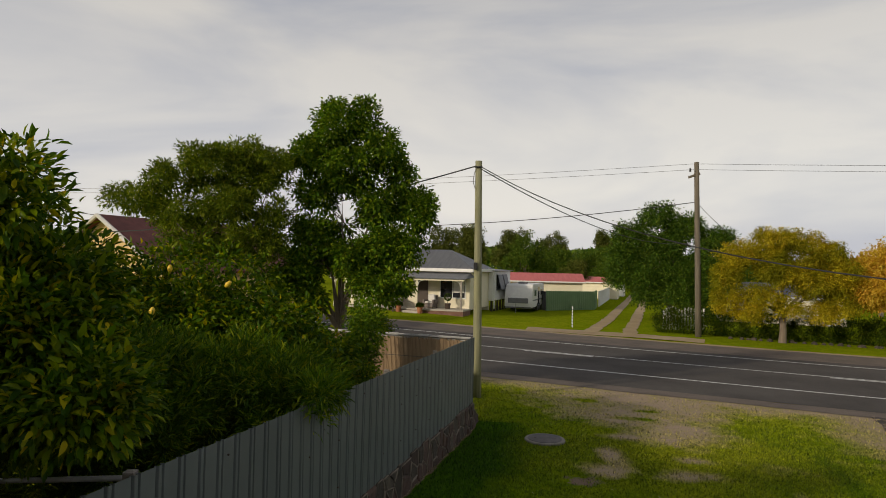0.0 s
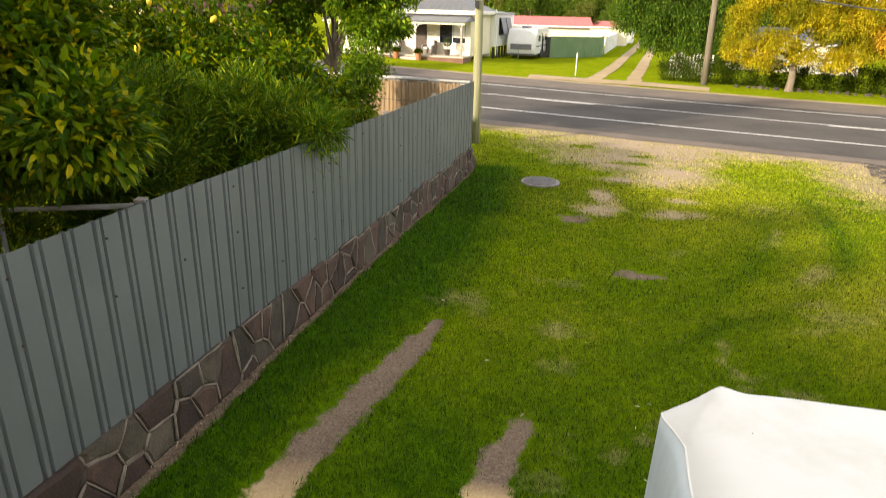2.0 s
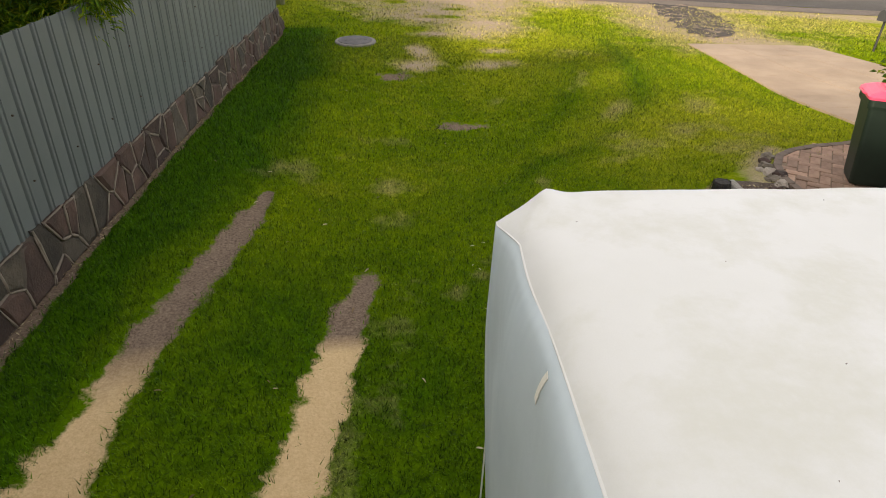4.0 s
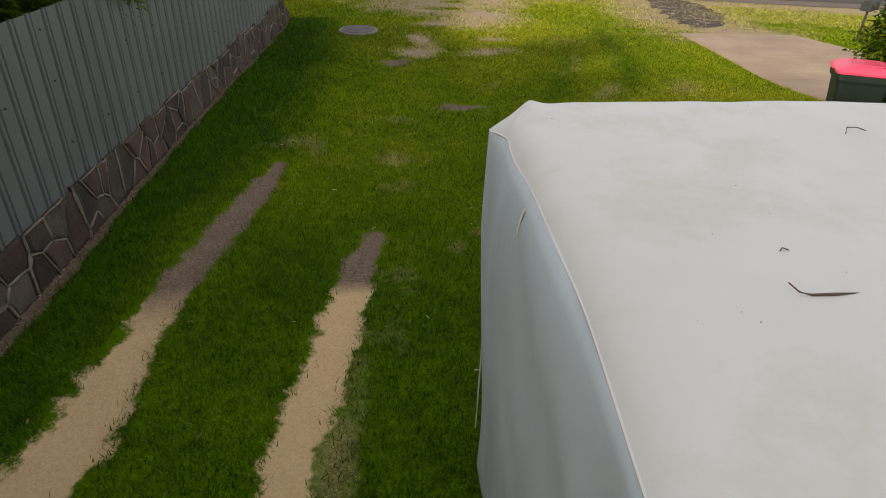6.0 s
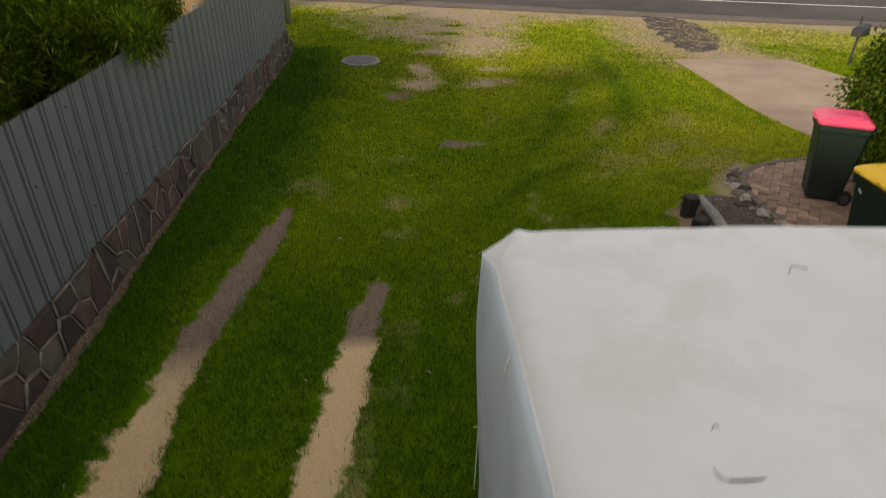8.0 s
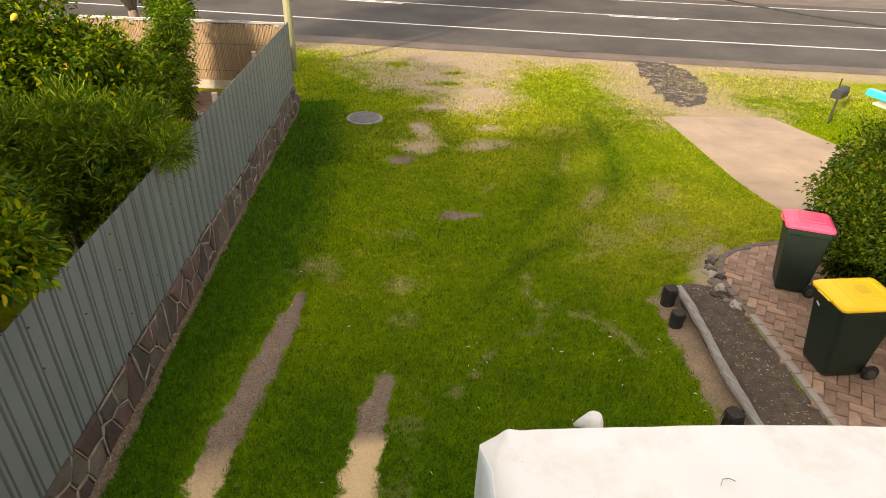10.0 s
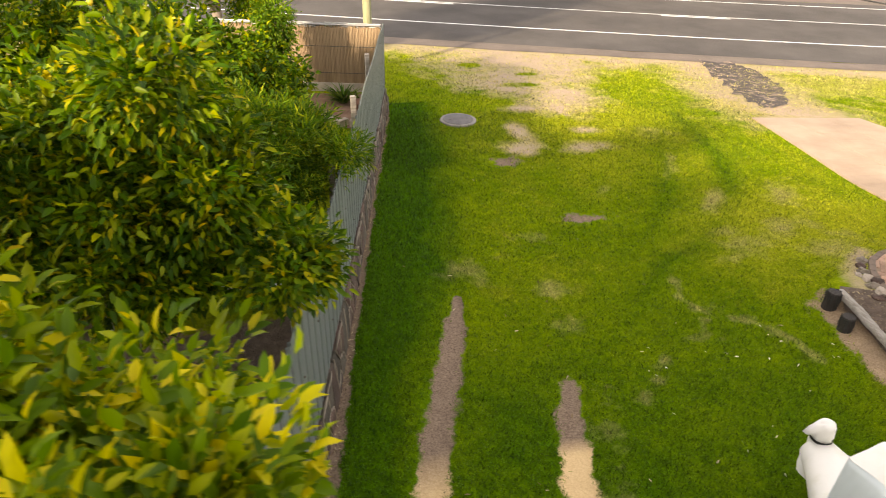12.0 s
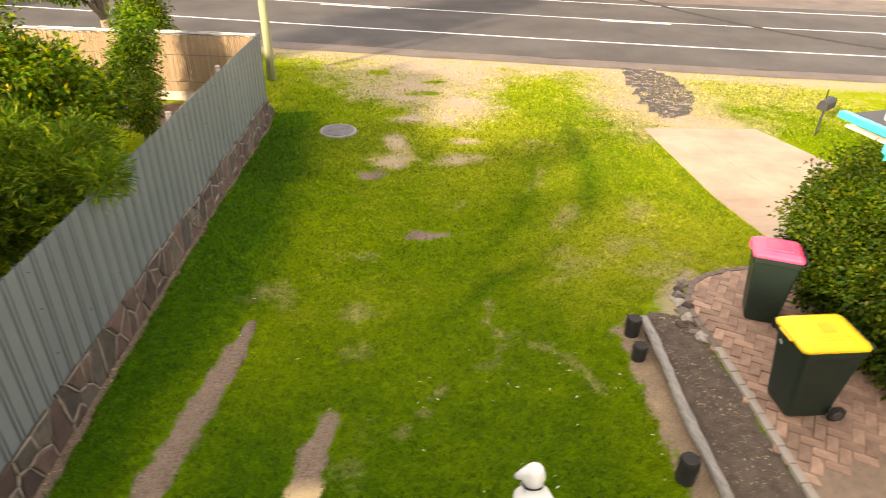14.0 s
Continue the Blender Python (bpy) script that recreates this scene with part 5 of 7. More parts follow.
drive = thing("driveway", pose(0, 0, 0), "pale patterned concrete driveway in slabs", "driveway", kind="structure")
LEFT = [(7.95, 5.95), (8.22, 7.0), (8.5, 8.5), (8.8, 10.0), (9.3, 12.2)]
RIGHT = [(12.9, 4.2), (12.6, 6.0), (12.3, 7.8), (12.0, 9.6), (12.05, 11.65)]


def lerp_line(pts, t):
    f = t * (len(pts) - 1)
    i = min(int(f), len(pts) - 2)
    a, b = Vector((*pts[i], 0)), Vector((*pts[i + 1], 0))
    return a.lerp(b, f - i)


for i in range(15):
    for j in range(3):
        c = []
        for (s, t) in ((i, j), (i, j + 1), (i + 1, j + 1), (i + 1, j)):
            q = lerp_line(LEFT, s / 15).lerp(lerp_line(RIGHT, s / 15), t / 3)
            c.append(q)
        mid = sum(c, Vector()) / 4
        bm = bmesh.new()
        hi, lo = [], []
        for q in c:
            q = mid + (q - mid) * 0.98 + (q - mid).normalized() * 0.004
            z = gz(q.x, q.y)
            hi.append(bm.verts.new((q.x, q.y, z + 0.035)))
            lo.append(bm.verts.new((q.x, q.y, z - 0.05)))
        bm.faces.new(hi if (c[1] - c[0]).cross(c[2] - c[0]).z > 0 else hi[::-1])
        for a in range(4):
            bm.faces.new((hi[a], hi[(a + 1) % 4], lo[(a + 1) % 4], lo[a]))
        part("slab", bm, CONCRETE, drive)


def broken_asphalt():
    """Dark crumbling asphalt with sandy gravel showing through the holes."""
    m, n, l, b = material("broken_asphalt")
    hole = noise_of(n, l, 4.5, 8.0, 0.7)
    grit = noise_of(n, l, 38.0, 3.0, 0.6)
    dark = ramp_of(n, [(0.3, (0.036, 0.032, 0.032)), (0.7, (0.115, 0.10, 0.092))])
    pale = ramp_of(n, [(0.3, (0.22, 0.16, 0.115)), (0.7, (0.46, 0.36, 0.27))])
    for rmp in (dark, pale):
        l.new(grit.outputs["Fac"], rmp.inputs["Fac"])
    cover = ramp_of(n, [(0.36, (1, 1, 1)), (0.48, (0, 0, 0))])
    l.new(hole.outputs["Fac"], cover.inputs["Fac"])
    l.new(mixed(n, l, cover.outputs["Color"], dark.outputs["Color"], pale.outputs["Color"]), b.inputs["Base Color"])
    b.inputs["Roughness"].default_value = 0.95
    b.inputs["Specular IOR Level"].default_value = 0.1
    bumped(n, l, b, hole.outputs["Fac"], 0.8, 0.03)
    return m


BROKEN = broken_asphalt()
ob = part("asphalt_patch", draped("asphalt_patch", [(10.3, 12.95), (11.3, 13.2), (12.6, 14.8), (13.35, 16.6), (13.3, 18.0), (12.2, 18.3), (11.3, 16.2), (10.6, 14.4)], 0.012, BROKEN, rough_edge=0.35), BROKEN)
tagged(ob, "broken patch of grey asphalt on the drive apron", "asphalt patch", kind="structure")

EDGE = [(7.6, 5.93), (7.15, 5.9), (6.75, 5.93), (6.36, 5.88), (6.05, 5.75), (5.8, 5.5), (5.63, 5.2), (5.56, 4.85), (5.5, 4.45), (5.13, 2.75), (4.8, 1.2)]
PAVED = EDGE + [(8.0, 1.2), (8.0, 5.9)]
paving = thing("paving", pose(0, 0, 0), "herringbone terracotta brick paving", "paving", kind="structure")
part("bedding", draped("bedding", PAVED[::-1], 0.024, JOINT), JOINT, paving)


def inside(x, y, poly):
    c = False
    for (x0, y0), (x1, y1) in zip(poly, poly[1:] + poly[:1]):
        if (y0 > y) != (y1 > y) and x < (x1 - x0) * (y - y0) / (y1 - y0) + x0:
            c = not c
    return c


bm = bmesh.new()
box(-0.113, -0.055, -0.04, 0.113, 0.055, 0.0, 0.006, bm)
brick_mesh = bpy.data.meshes.new("brick")
bm.to_mesh(brick_mesh)
bm.free()
brick_mesh.materials.append(BRICK)
rb = random.Random(3)
count = 0
for i in range(-30, 30):
    for j in range(-30, 30):
        for kind in (0, 1):
            # 90-degree herringbone on a lattice of brick halves, laid at 45 degrees
            a, b = 0.118 * i, 0.118 * j
            if (i - j) % 4 != 0:
                continue
            lx, ly, turn = (a + 0.118, b + 0.059, 0.0) if kind == 0 else (a + 0.059 - 0.118 + 0.118 * 0, b + 0.118, math.pi / 2)
            if kind == 1:
                lx, ly = a - 0.059, b + 0.118
            cx, cy = 6.3 + (lx - ly) * 0.7071, 4.2 + (lx + ly) * 0.7071
            if count < 330 and inside(cx, cy, PAVED) and cy > 2.5 and cx < 7.6:
                ob = new("brick", brick_mesh)
                ob.parent = paving
                ob.matrix_basis = pose(cx, cy, gz(cx, cy) + 0.032 + rb.uniform(-0.003, 0.003), rb.uniform(-1, 1), rb.uniform(-1, 1), math.degrees(turn) + 45 + rb.uniform(-1, 1))
                count += 1
DARK_PAVER = surface("dark_paver", (0.10, 0.075, 0.06), (0.24, 0.18, 0.14), 8, 0.9, 0, 50, 0.5, 0.004)
edging = thing("paving_edging", pose(0, 0, 0), "curved edging of dark pavers and concrete round the paving", "edging", kind="structure")
for i in range(len(EDGE) - 1):
    a, b = Vector((*EDGE[i], 0)), Vector((*EDGE[i + 1], 0))
    n = max(1, round((b - a).length / 0.22))
    for j in range(n):
        p, q = a.lerp(b, j / n), a.lerp(b, (j + 1) / n)
        m = (p + q) / 2
        ang = math.degrees(math.atan2((q - p).y, (q - p).x))
        late = i >= 8
        bm = box(-(q - p).length / 2 + 0.003, -0.045, -0.08, (q - p).length / 2 - 0.003, 0.045, 0.055 if late else 0.045, 0.01)
        ob = part("edge_block", bm, KERB if late else DARK_PAVER, edging)
        ob.matrix_basis = pose(m.x, m.y, gz(m.x, m.y), 0, 0, ang)

bed = part("garden_bed", draped("garden_bed", [(5.5, 5.1), (5.42, 4.45), (5.07, 2.75), (4.75, 1.3), (4.1, 1.3), (4.45, 3.1), (4.85, 5.0), (5.15, 5.4)], 0.02, MULCH, rough_edge=0.05), MULCH)
bed.name = "garden_bed"
tagged(bed, "bare dark garden bed with dry mulch", "garden bed", kind="structure")


def build_log():
    a, b = Vector((4.93, 5.2, 0)), Vector((4.17, 2.2, 0))
    t = thing("edging_log", pose(a.x, a.y, gz(a.x, a.y)), "long silvered timber log edging the garden bed", "log")
    pts = [(a.lerp(b, f) - a) + Vector((0.015 * math.sin(f * 9), 0, gz(*a.lerp(b, f).xy) - gz(a.x, a.y) + 0.11)) for f in np.linspace(0, 1, 60)]
    bm = tube(pts, [0.058 + 0.005 * math.sin(i * 0.24) for i in range(60)], 18)
    for v in bm.verts:
        v.co += Vector((noise.noise(v.co * 6), noise.noise(v.co * 6 + Vector((9, 0, 0))), noise.noise(v.co * 6 + Vector((0, 9, 0))))) * 0.014 + Vector((noise.noise(v.co * 23), noise.noise(v.co * 23 + Vector((5, 0, 0))), noise.noise(v.co * 23 + Vector((0, 5, 0))))) * 0.006
    log = part("log", bm, LOG_WOOD, t, "", True)


build_log()


def rubble(x, y, r, seed):
    t = thing("rubble_stone", pose(x, y, gz(x, y) + r * 0.18, 0, 0, seed * 67), "lump of broken stone rubble beside the paving edge", "stone", "rubble by the paving")
    bm = bmesh.new()
    bmesh.ops.create_icosphere(bm, subdivisions=2, radius=r)
    for v in bm.verts:
        q = v.co.normalized()
        k = 1 + 0.55 * noise.noise(q * 1.7 + Vector((seed * 3.1, 0, 0))) + 0.2 * noise.noise(q * 4 + Vector((0, seed, 0)))
        v.co = Vector((v.co.x * k * 1.35, v.co.y * k, max(v.co.z * k * 0.6, -0.5 * r)))
    part("stone", bm, (KERB, STONE, MORTAR)[seed % 3], t)


rq = random.Random(5)
for k, (x, y) in enumerate(((5.78, 5.68), (5.70, 5.56), (5.62, 5.40), (5.66, 5.28), (5.55, 5.22), (5.52, 5.08), (5.50, 4.94), (5.44, 4.80), (5.47, 4.70), (5.38, 4.98), (5.92, 5.80), (5.58, 5.52))):
    rubble(x, y, rq.uniform(0.04, 0.085), k + 1)


def stump(x, y, h, r, seed, label):
    z = gz(x, y)
    t = thing("timber_post", pose(x, y, z), label, "post", "short posts beside the log")
    rs = random.Random(seed)
    bm = bmesh.new()
    rings = []
    for f in (0, 0.5, 0.92, 1.0):
        rings.append([bm.verts.new(((r * (1.06 - 0.06 * f) * (0.9 if f == 1 else 1)) * (1 + 0.05 * noise.noise((k, f * 2, seed))) * math.cos(2 * math.pi * k / 18), (r * (1.06 - 0.06 * f) * (0.9 if f == 1 else 1)) * math.sin(2 * math.pi * k / 18), -0.1 + (h + 0.1) * f + 0.008 * rs.random())) for k in range(18)])
    for a, b in zip(rings, rings[1:]):
        for k in range(18):
            bm.faces.new((a[k], a[(k + 1) % 18], b[(k + 1) % 18], b[k]))
    bm.faces.new(rings[-1])
    part("shaft", bm, CHAR, t)
    bm = bmesh.new()
    for k in range(13):  # tattered flaps of the rubber wrapping
        a = 2 * math.pi * k / 13 + rs.uniform(-0.1, 0.1)
        w, z1, z0 = rs.uniform(0.10, 0.2), h * rs.uniform(0.9, 1.02), h * rs.uniform(0.1, 0.6)
        o = rs.uniform(0.006, 0.028)
        vs = [bm.verts.new(((r + q) * math.cos(a + b), (r + q) * math.sin(a + b), z)) for b, z, q in ((-w, z1, 0.003), (w, z1, 0.003), (w * 0.5, z0, o), (-w * 0.3, z0 + 0.02, o))]
        bm.faces.new(vs)
    fl = part("wrapping", bm, BLACK_RUBBER, t, "tattered black rubber wrapping")
    so = fl.modifiers.new("thick", "SOLIDIFY")
    so.thickness = 0.003


stump(4.75, 5.14, 0.22, 0.09, 1, "short black tarred post by the log end")
stump(4.60, 4.72, 0.17, 0.085, 2, "short black tarred post in the lawn edge")
stump(4.12, 3.02, 0.28, 0.095, 3, "short black tarred post beside the log")


# ---- wheelie bins ----
BIN_GREEN = surface("dark_green_plastic", (0.005, 0.014, 0.009), (0.012, 0.026, 0.017), 4, 0.5, 0, 120, 0.1, 0.001)
LID_RED = surface("red_plastic", (0.62, 0.045, 0.115), (0.78, 0.10, 0.19), 4, 0.42, 0, 120, 0.08, 0.001)
LID_YELLOW = surface("yellow_plastic", (0.72, 0.44, 0.004), (0.84, 0.54, 0.008), 4, 0.42, 0, 120, 0.08, 0.001)
PALE_STICKER = surface("pale_sticker", (0.5, 0.5, 0.5), (0.75, 0.75, 0.75), 8, 0.6)


def wheelie_bin(x, y, turn, lid_mat, label, size=(1, 1, 1)):
    """Front to local -y, wheels and hinge to +y."""
    t = thing("wheelie_bin", pose(x, y, gz(x, y) + 0.03, 0, 0, turn), label, "wheelie bin", "wheelie bins")
    t.scale = size
    H = 0.96

    def ring(bm, w, d0, d1, z, r, n=4):
        vs = []
        for cx, cy, a0 in ((w - r, d1 - r, 0), (-w + r, d1 - r, 90), (-w + r, d0 + r, 180), (w - r, d0 + r, 270)):
            for k in range(n + 1):
                a = radians(a0 + 90 * k / n)
                vs.append(bm.verts.new((cx + r * math.cos(a), cy + r * math.sin(a), z)))
        return vs

    def loft(rows, cap0=True, cap1=True):
        bm = bmesh.new()
        rs = [ring(bm, *row) for row in rows]
        k = len(rs[0])
        for a, b in zip(rs, rs[1:]):
            for i in range(k):
                bm.faces.new((a[i], a[(i + 1) % k], b[(i + 1) % k], b[i]))
        if cap0:
            bm.faces.new(rs[0][::-1])
        if cap1:
            bm.faces.new(rs[-1])
        return bm

    body = part("body", loft([(0.20, -0.22, 0.24, 0.02, 0.05), (0.215, -0.235, 0.25, 0.06, 0.05), (0.245, -0.30, 0.30, 0.6, 0.05), (0.262, -0.335, 0.325, H - 0.08, 0.05)]), BIN_GREEN, t, "tapered dark green plastic body")
    part("rim", loft([(0.285, -0.36, 0.335, H - 0.09, 0.06), (0.292, -0.367, 0.34, H - 0.06, 0.06), (0.292, -0.367, 0.34, H, 0.06), (0.27, -0.34, 0.32, H + 0.003, 0.05)]), BIN_GREEN, t)
    lid = part("lid", loft([(0.288, -0.385, 0.345, H + 0.004, 0.06), (0.290, -0.387, 0.347, H + 0.03, 0.06), (0.27, -0.35, 0.33, H + 0.055, 0.06), (0.22, -0.26, 0.27, H + 0.085, 0.05), (0.20, -0.24, 0.25, H + 0.088, 0.05)]), lid_mat, t, "moulded plastic lid")
    part("lid_ridge", loft([(0.17, -0.20, 0.20, H + 0.086, 0.04), (0.16, -0.19, 0.19, H + 0.098, 0.04), (0.145, -0.175, 0.175, H + 0.094, 0.03)]), lid_mat, lid)
    bm = tube([(-0.10, -0.37, H + 0.03), (-0.10, -0.42, H + 0.035), (0.10, -0.42, H + 0.035), (0.10, -0.37, H + 0.03)], 0.011, 6)
    part("lid_grip", bm, lid_mat, lid)
    part("push_handle", tube([(-0.24, 0.33, H - 0.05), (-0.24, 0.40, H - 0.01), (0.24, 0.40, H - 0.01), (0.24, 0.33, H - 0.05)], 0.016, 8), BIN_GREEN, t)
    part("axle", tube([(-0.27, 0.28, 0.10), (0.27, 0.28, 0.10)], 0.012, 8), IRON, t)
    for s in (-1, 1):
        bm = bmesh.new()
        bmesh.ops.create_cone(bm, cap_ends=True, segments=24, radius1=0.10, radius2=0.10, depth=0.05, matrix=Matrix.Translation((s * 0.262, 0.28, 0.085)) @ Matrix.Rotation(math.pi / 2, 4, "Y"))
        bmesh.ops.bevel(bm, geom=[e for e in bm.edges if len(e.link_faces) == 2 and e.calc_face_angle() > 1], offset=0.012, segments=2, affect="EDGES")
        wh = part("wheel", bm, BLACK_RUBBER, t, "black rubber wheel")
        bm = bmesh.new()
        bmesh.ops.create_cone(bm, cap_ends=True, segments=18, radius1=0.055, radius2=0.045, depth=0.012, matrix=Matrix.Translation((s * 0.292, 0.28, 0.085)) @ Matrix.Rotation(math.pi / 2 * s, 4, "Y"))
        part("hub", bm, IRON, wh)
    return t, H


b1, H = wheelie_bin(6.41, 4.87, -125, LID_RED, "narrow dark green wheelie bin with a red lid", (0.84, 0.80, 1.0))
b2, H = wheelie_bin(5.71, 3.40, -101, LID_YELLOW, "dark green wheelie bin with a yellow lid")
for px, py, pz, w, h in ((-0.2715, 0.05, 0.66, 0.05, 0.045),):
    bm = box(-0.002, -w / 2, -h / 2, 0.002, w / 2, h / 2)
    ob = part("sticker", bm, PALE_STICKER, b2, "small pale sticker")
    ob.matrix_basis = pose(0.266 * -1 - 0.002, -0.02, 0.70, 0, -4, 0)
ob = part("marking", box(-0.03, -0.002, -0.012, 0.03, 0.002, 0.012), PALE_STICKER, b2, "pale marking strip")
ob.matrix_basis = pose(-0.12, -0.342, 0.80, 4, 25, 0)
ob = part("emblem", box(-0.07, -0.06, -0.001, 0.07, 0.06, 0.001), surface("faded_yellow_emblem", (0.55, 0.36, 0.01), (0.66, 0.44, 0.01), 20, 0.5), b2, "embossed emblem on the lid")
ob.matrix_basis = pose(0, 0, H + 0.1)

# ---- hedge, own house, mailbox ----
tree("hedge_bush", "clipped glossy green bush behind the bins", "bush", (7.6, 4.6), [(7.45, 5.1, 1.25, 0.55, 0.55, 0.95), (7.5, 4.3, 1.15, 0.6, 0.7, 1.05), (7.4, 3.4, 1.1, 0.65, 0.7, 0.95), (7.5, 2.4, 1.05, 0.65, 0.7, 0.9), (7.9, 5.2, 1.5, 0.5, 0.45, 0.7), (7.0, 4.62, 1.0, 0.22, 0.3, 0.62), (6.98, 3.9, 0.95, 0.3, 0.45, 0.75), (6.95, 3.0, 0.9, 0.32, 0.5, 0.7)], 0.04, 0, 1900, 34, 0.075, 0.07, 31, HEDGE, slim=0.55, shell=0.6, droop=0.1)

WALL_CREAM = surface("cream_weatherboard", (0.62, 0.56, 0.42), (0.74, 0.68, 0.52), 2, 0.7, 0, 50, 0.1, 0.002)
ROOF_DARK = surface("charcoal_roof_steel", (0.035, 0.037, 0.042), (0.07, 0.072, 0.08), 3, 0.55, 0.1, 40, 0.15, 0.003)
TEAL = surface("turquoise_gloss_paint", (0.02, 0.42, 0.44), (0.03, 0.52, 0.54), 3, 0.35, 0, 50, 0.05, 0.001)
WHITE_PAINT = surface("white_gloss_paint", (0.68, 0.68, 0.66), (0.80, 0.80, 0.78), 3, 0.45, 0, 60, 0.06, 0.001)


def boards(bm, x0, x1, z0, z1, y, step=0.16):
    """A wall of lapped weatherboards that faces local -y: one body with a saw-toothed face."""
    prof = [(y + 0.1, z0)]
    z = z0
    while z < z1 - 0.02:
        h = min(step, z1 - z)
        prof += [(y - 0.024, z), (y - 0.003, z + h)]
        z += h
    prof.append((y + 0.1, z1))
    a = [bm.verts.new((x0, py, pz)) for py, pz in prof]
    b = [bm.verts.new((x1, py, pz)) for py, pz in prof]
    k = len(prof)
    for i in range(k):
        j = (i + 1) % k
        bm.faces.new((a[i], b[i], b[j], a[j]))
    bm.faces.new(a)
    bm.faces.new(b[::-1])
    bmesh.ops.recalc_face_normals(bm, faces=bm.faces[:])
    return bm


# unseen house, added to block the low sun; its height sets the yard's shade
def unseen_shade_house():
    h = thing("unseen_shade_house", pose(-9.5, -4.5, 0, 0, 0, 131), "plain unseen house added beyond the garden to shade the yard", "house", kind="structure")
    part("wall", box(-7, -3, 0, 7, 3, 5.6), WALL_CREAM, h)
    bm = bmesh.new()
    a = [bm.verts.new(c) for c in ((-7.5, -3.5, 5.6), (7.5, -3.5, 5.6), (7.5, 3.5, 5.6), (-7.5, 3.5, 5.6))]
    r0, r1 = bm.verts.new((-5, 0, 7.2)), bm.verts.new((5, 0, 7.2))
    for f in ((a[0], a[1], r1, r0), (a[1], a[2], r1), (a[2], a[3], r0, r1), (a[3], a[0], r0), a[::-1]):
        bm.faces.new(f)
    part("roof", bm, ROOF_DARK, h)


unseen_shade_house()


def own_house():
    h = thing("own_house", pose(0, 0, 0), "cream house with a charcoal roof and turquoise gutters", "house", kind="structure")
    m = Matrix.Translation((8.35, 4.6, 0)) @ Matrix.Rotation(-math.pi / 2, 4, "Z")
    w = part("wall", boards(bmesh.new(), -0.0, 14, 0.0, 2.5, 0.0), WALL_CREAM, h)
    w.matrix_basis = m
    w = part("wall", boards(bmesh.new(), 0.0, 9.0, 0.0, 2.5, 0.0), WALL_CREAM, h)
    w.matrix_basis = Matrix.Translation((17.4, 4.55, 0)) @ Matrix.Rotation(math.pi, 4, "Z") @ Matrix.Translation((0.0, -0.0, 0))
    bm = bmesh.new()
    vs = [bm.verts.new(c) for c in ((7.54, 5.58, 2.63), (7.54, -10, 2.63), (12.5, -10, 4.6), (12.5, 1.0, 4.6))]
    bm.faces.new(vs)
    vs2 = [bm.verts.new(c) for c in ((7.54, 5.58, 2.63), (12.5, 1.0, 4.6), (17.5, 5.5, 2.62))]
    bm.faces.new(vs2)
    rf = part("roof", bm, ROOF_DARK, h)
    so = rf.modifiers.new("thick", "SOLIDIFY")
    so.thickness = 0.06
    part("gutter", box(7.44, -10, 2.575, 7.55, 5.62, 2.66, 0.012), TEAL, h, "turquoise gutter")
    part("soffit", box(7.56, -10, 2.46, 8.40, 5.56, 2.49), WALL_CREAM, h)
    part("downpipe", tube([(7.50, 4.86, 2.59), (7.50, 4.86, 2.40), (7.52, 4.85, 2.34), (7.62, 4.80, 2.27), (8.18, 4.68, 2.06), (8.26, 4.67, 2.0), (8.27, 4.67, 1.9), (8.27, 4.67, 0.1)], 0.05, 12), TEAL, h, "turquoise downpipe", True)
    for o in (0.0, 0.13):
        part("roof_pipe", tube([(7.70 + o, 5.16 - o, 2.64 + 0.35 * o), (7.70 + o, 5.16 - o, 2.80 + 0.35 * o), (7.72 + o, 5.10 - o, 2.84 + 0.35 * o), (7.80 + o, 4.85 - o, 2.84 + 0.35 * o), (8.1 + o, 4.2 - o, 2.93 + 0.35 * o)], 0.036, 10), WHITE_PAINT, h, "white bent pipe on the roof", True)
    # the wing that stands behind the camera, plain
    w = part("rear_wall", boards(bmesh.new(), -3.0, 9.0, 0.0, 3.2, 0.0), WALL_CREAM, h)
    w.matrix_basis = Matrix.Translation((8.3, -7.2, 0)) @ Matrix.Rotation(math.pi, 4, "Z")
    bm = bmesh.new()
    vs = [bm.verts.new(c) for c in ((-1.4, -6.8, 3.15), (-1.4, -11.5, 5.2), (11.8, -11.5, 5.2), (11.8, -6.8, 3.15))]
    bm.faces.new(vs[::-1])
    part("rear_roof", bm, ROOF_DARK, h)


own_house()


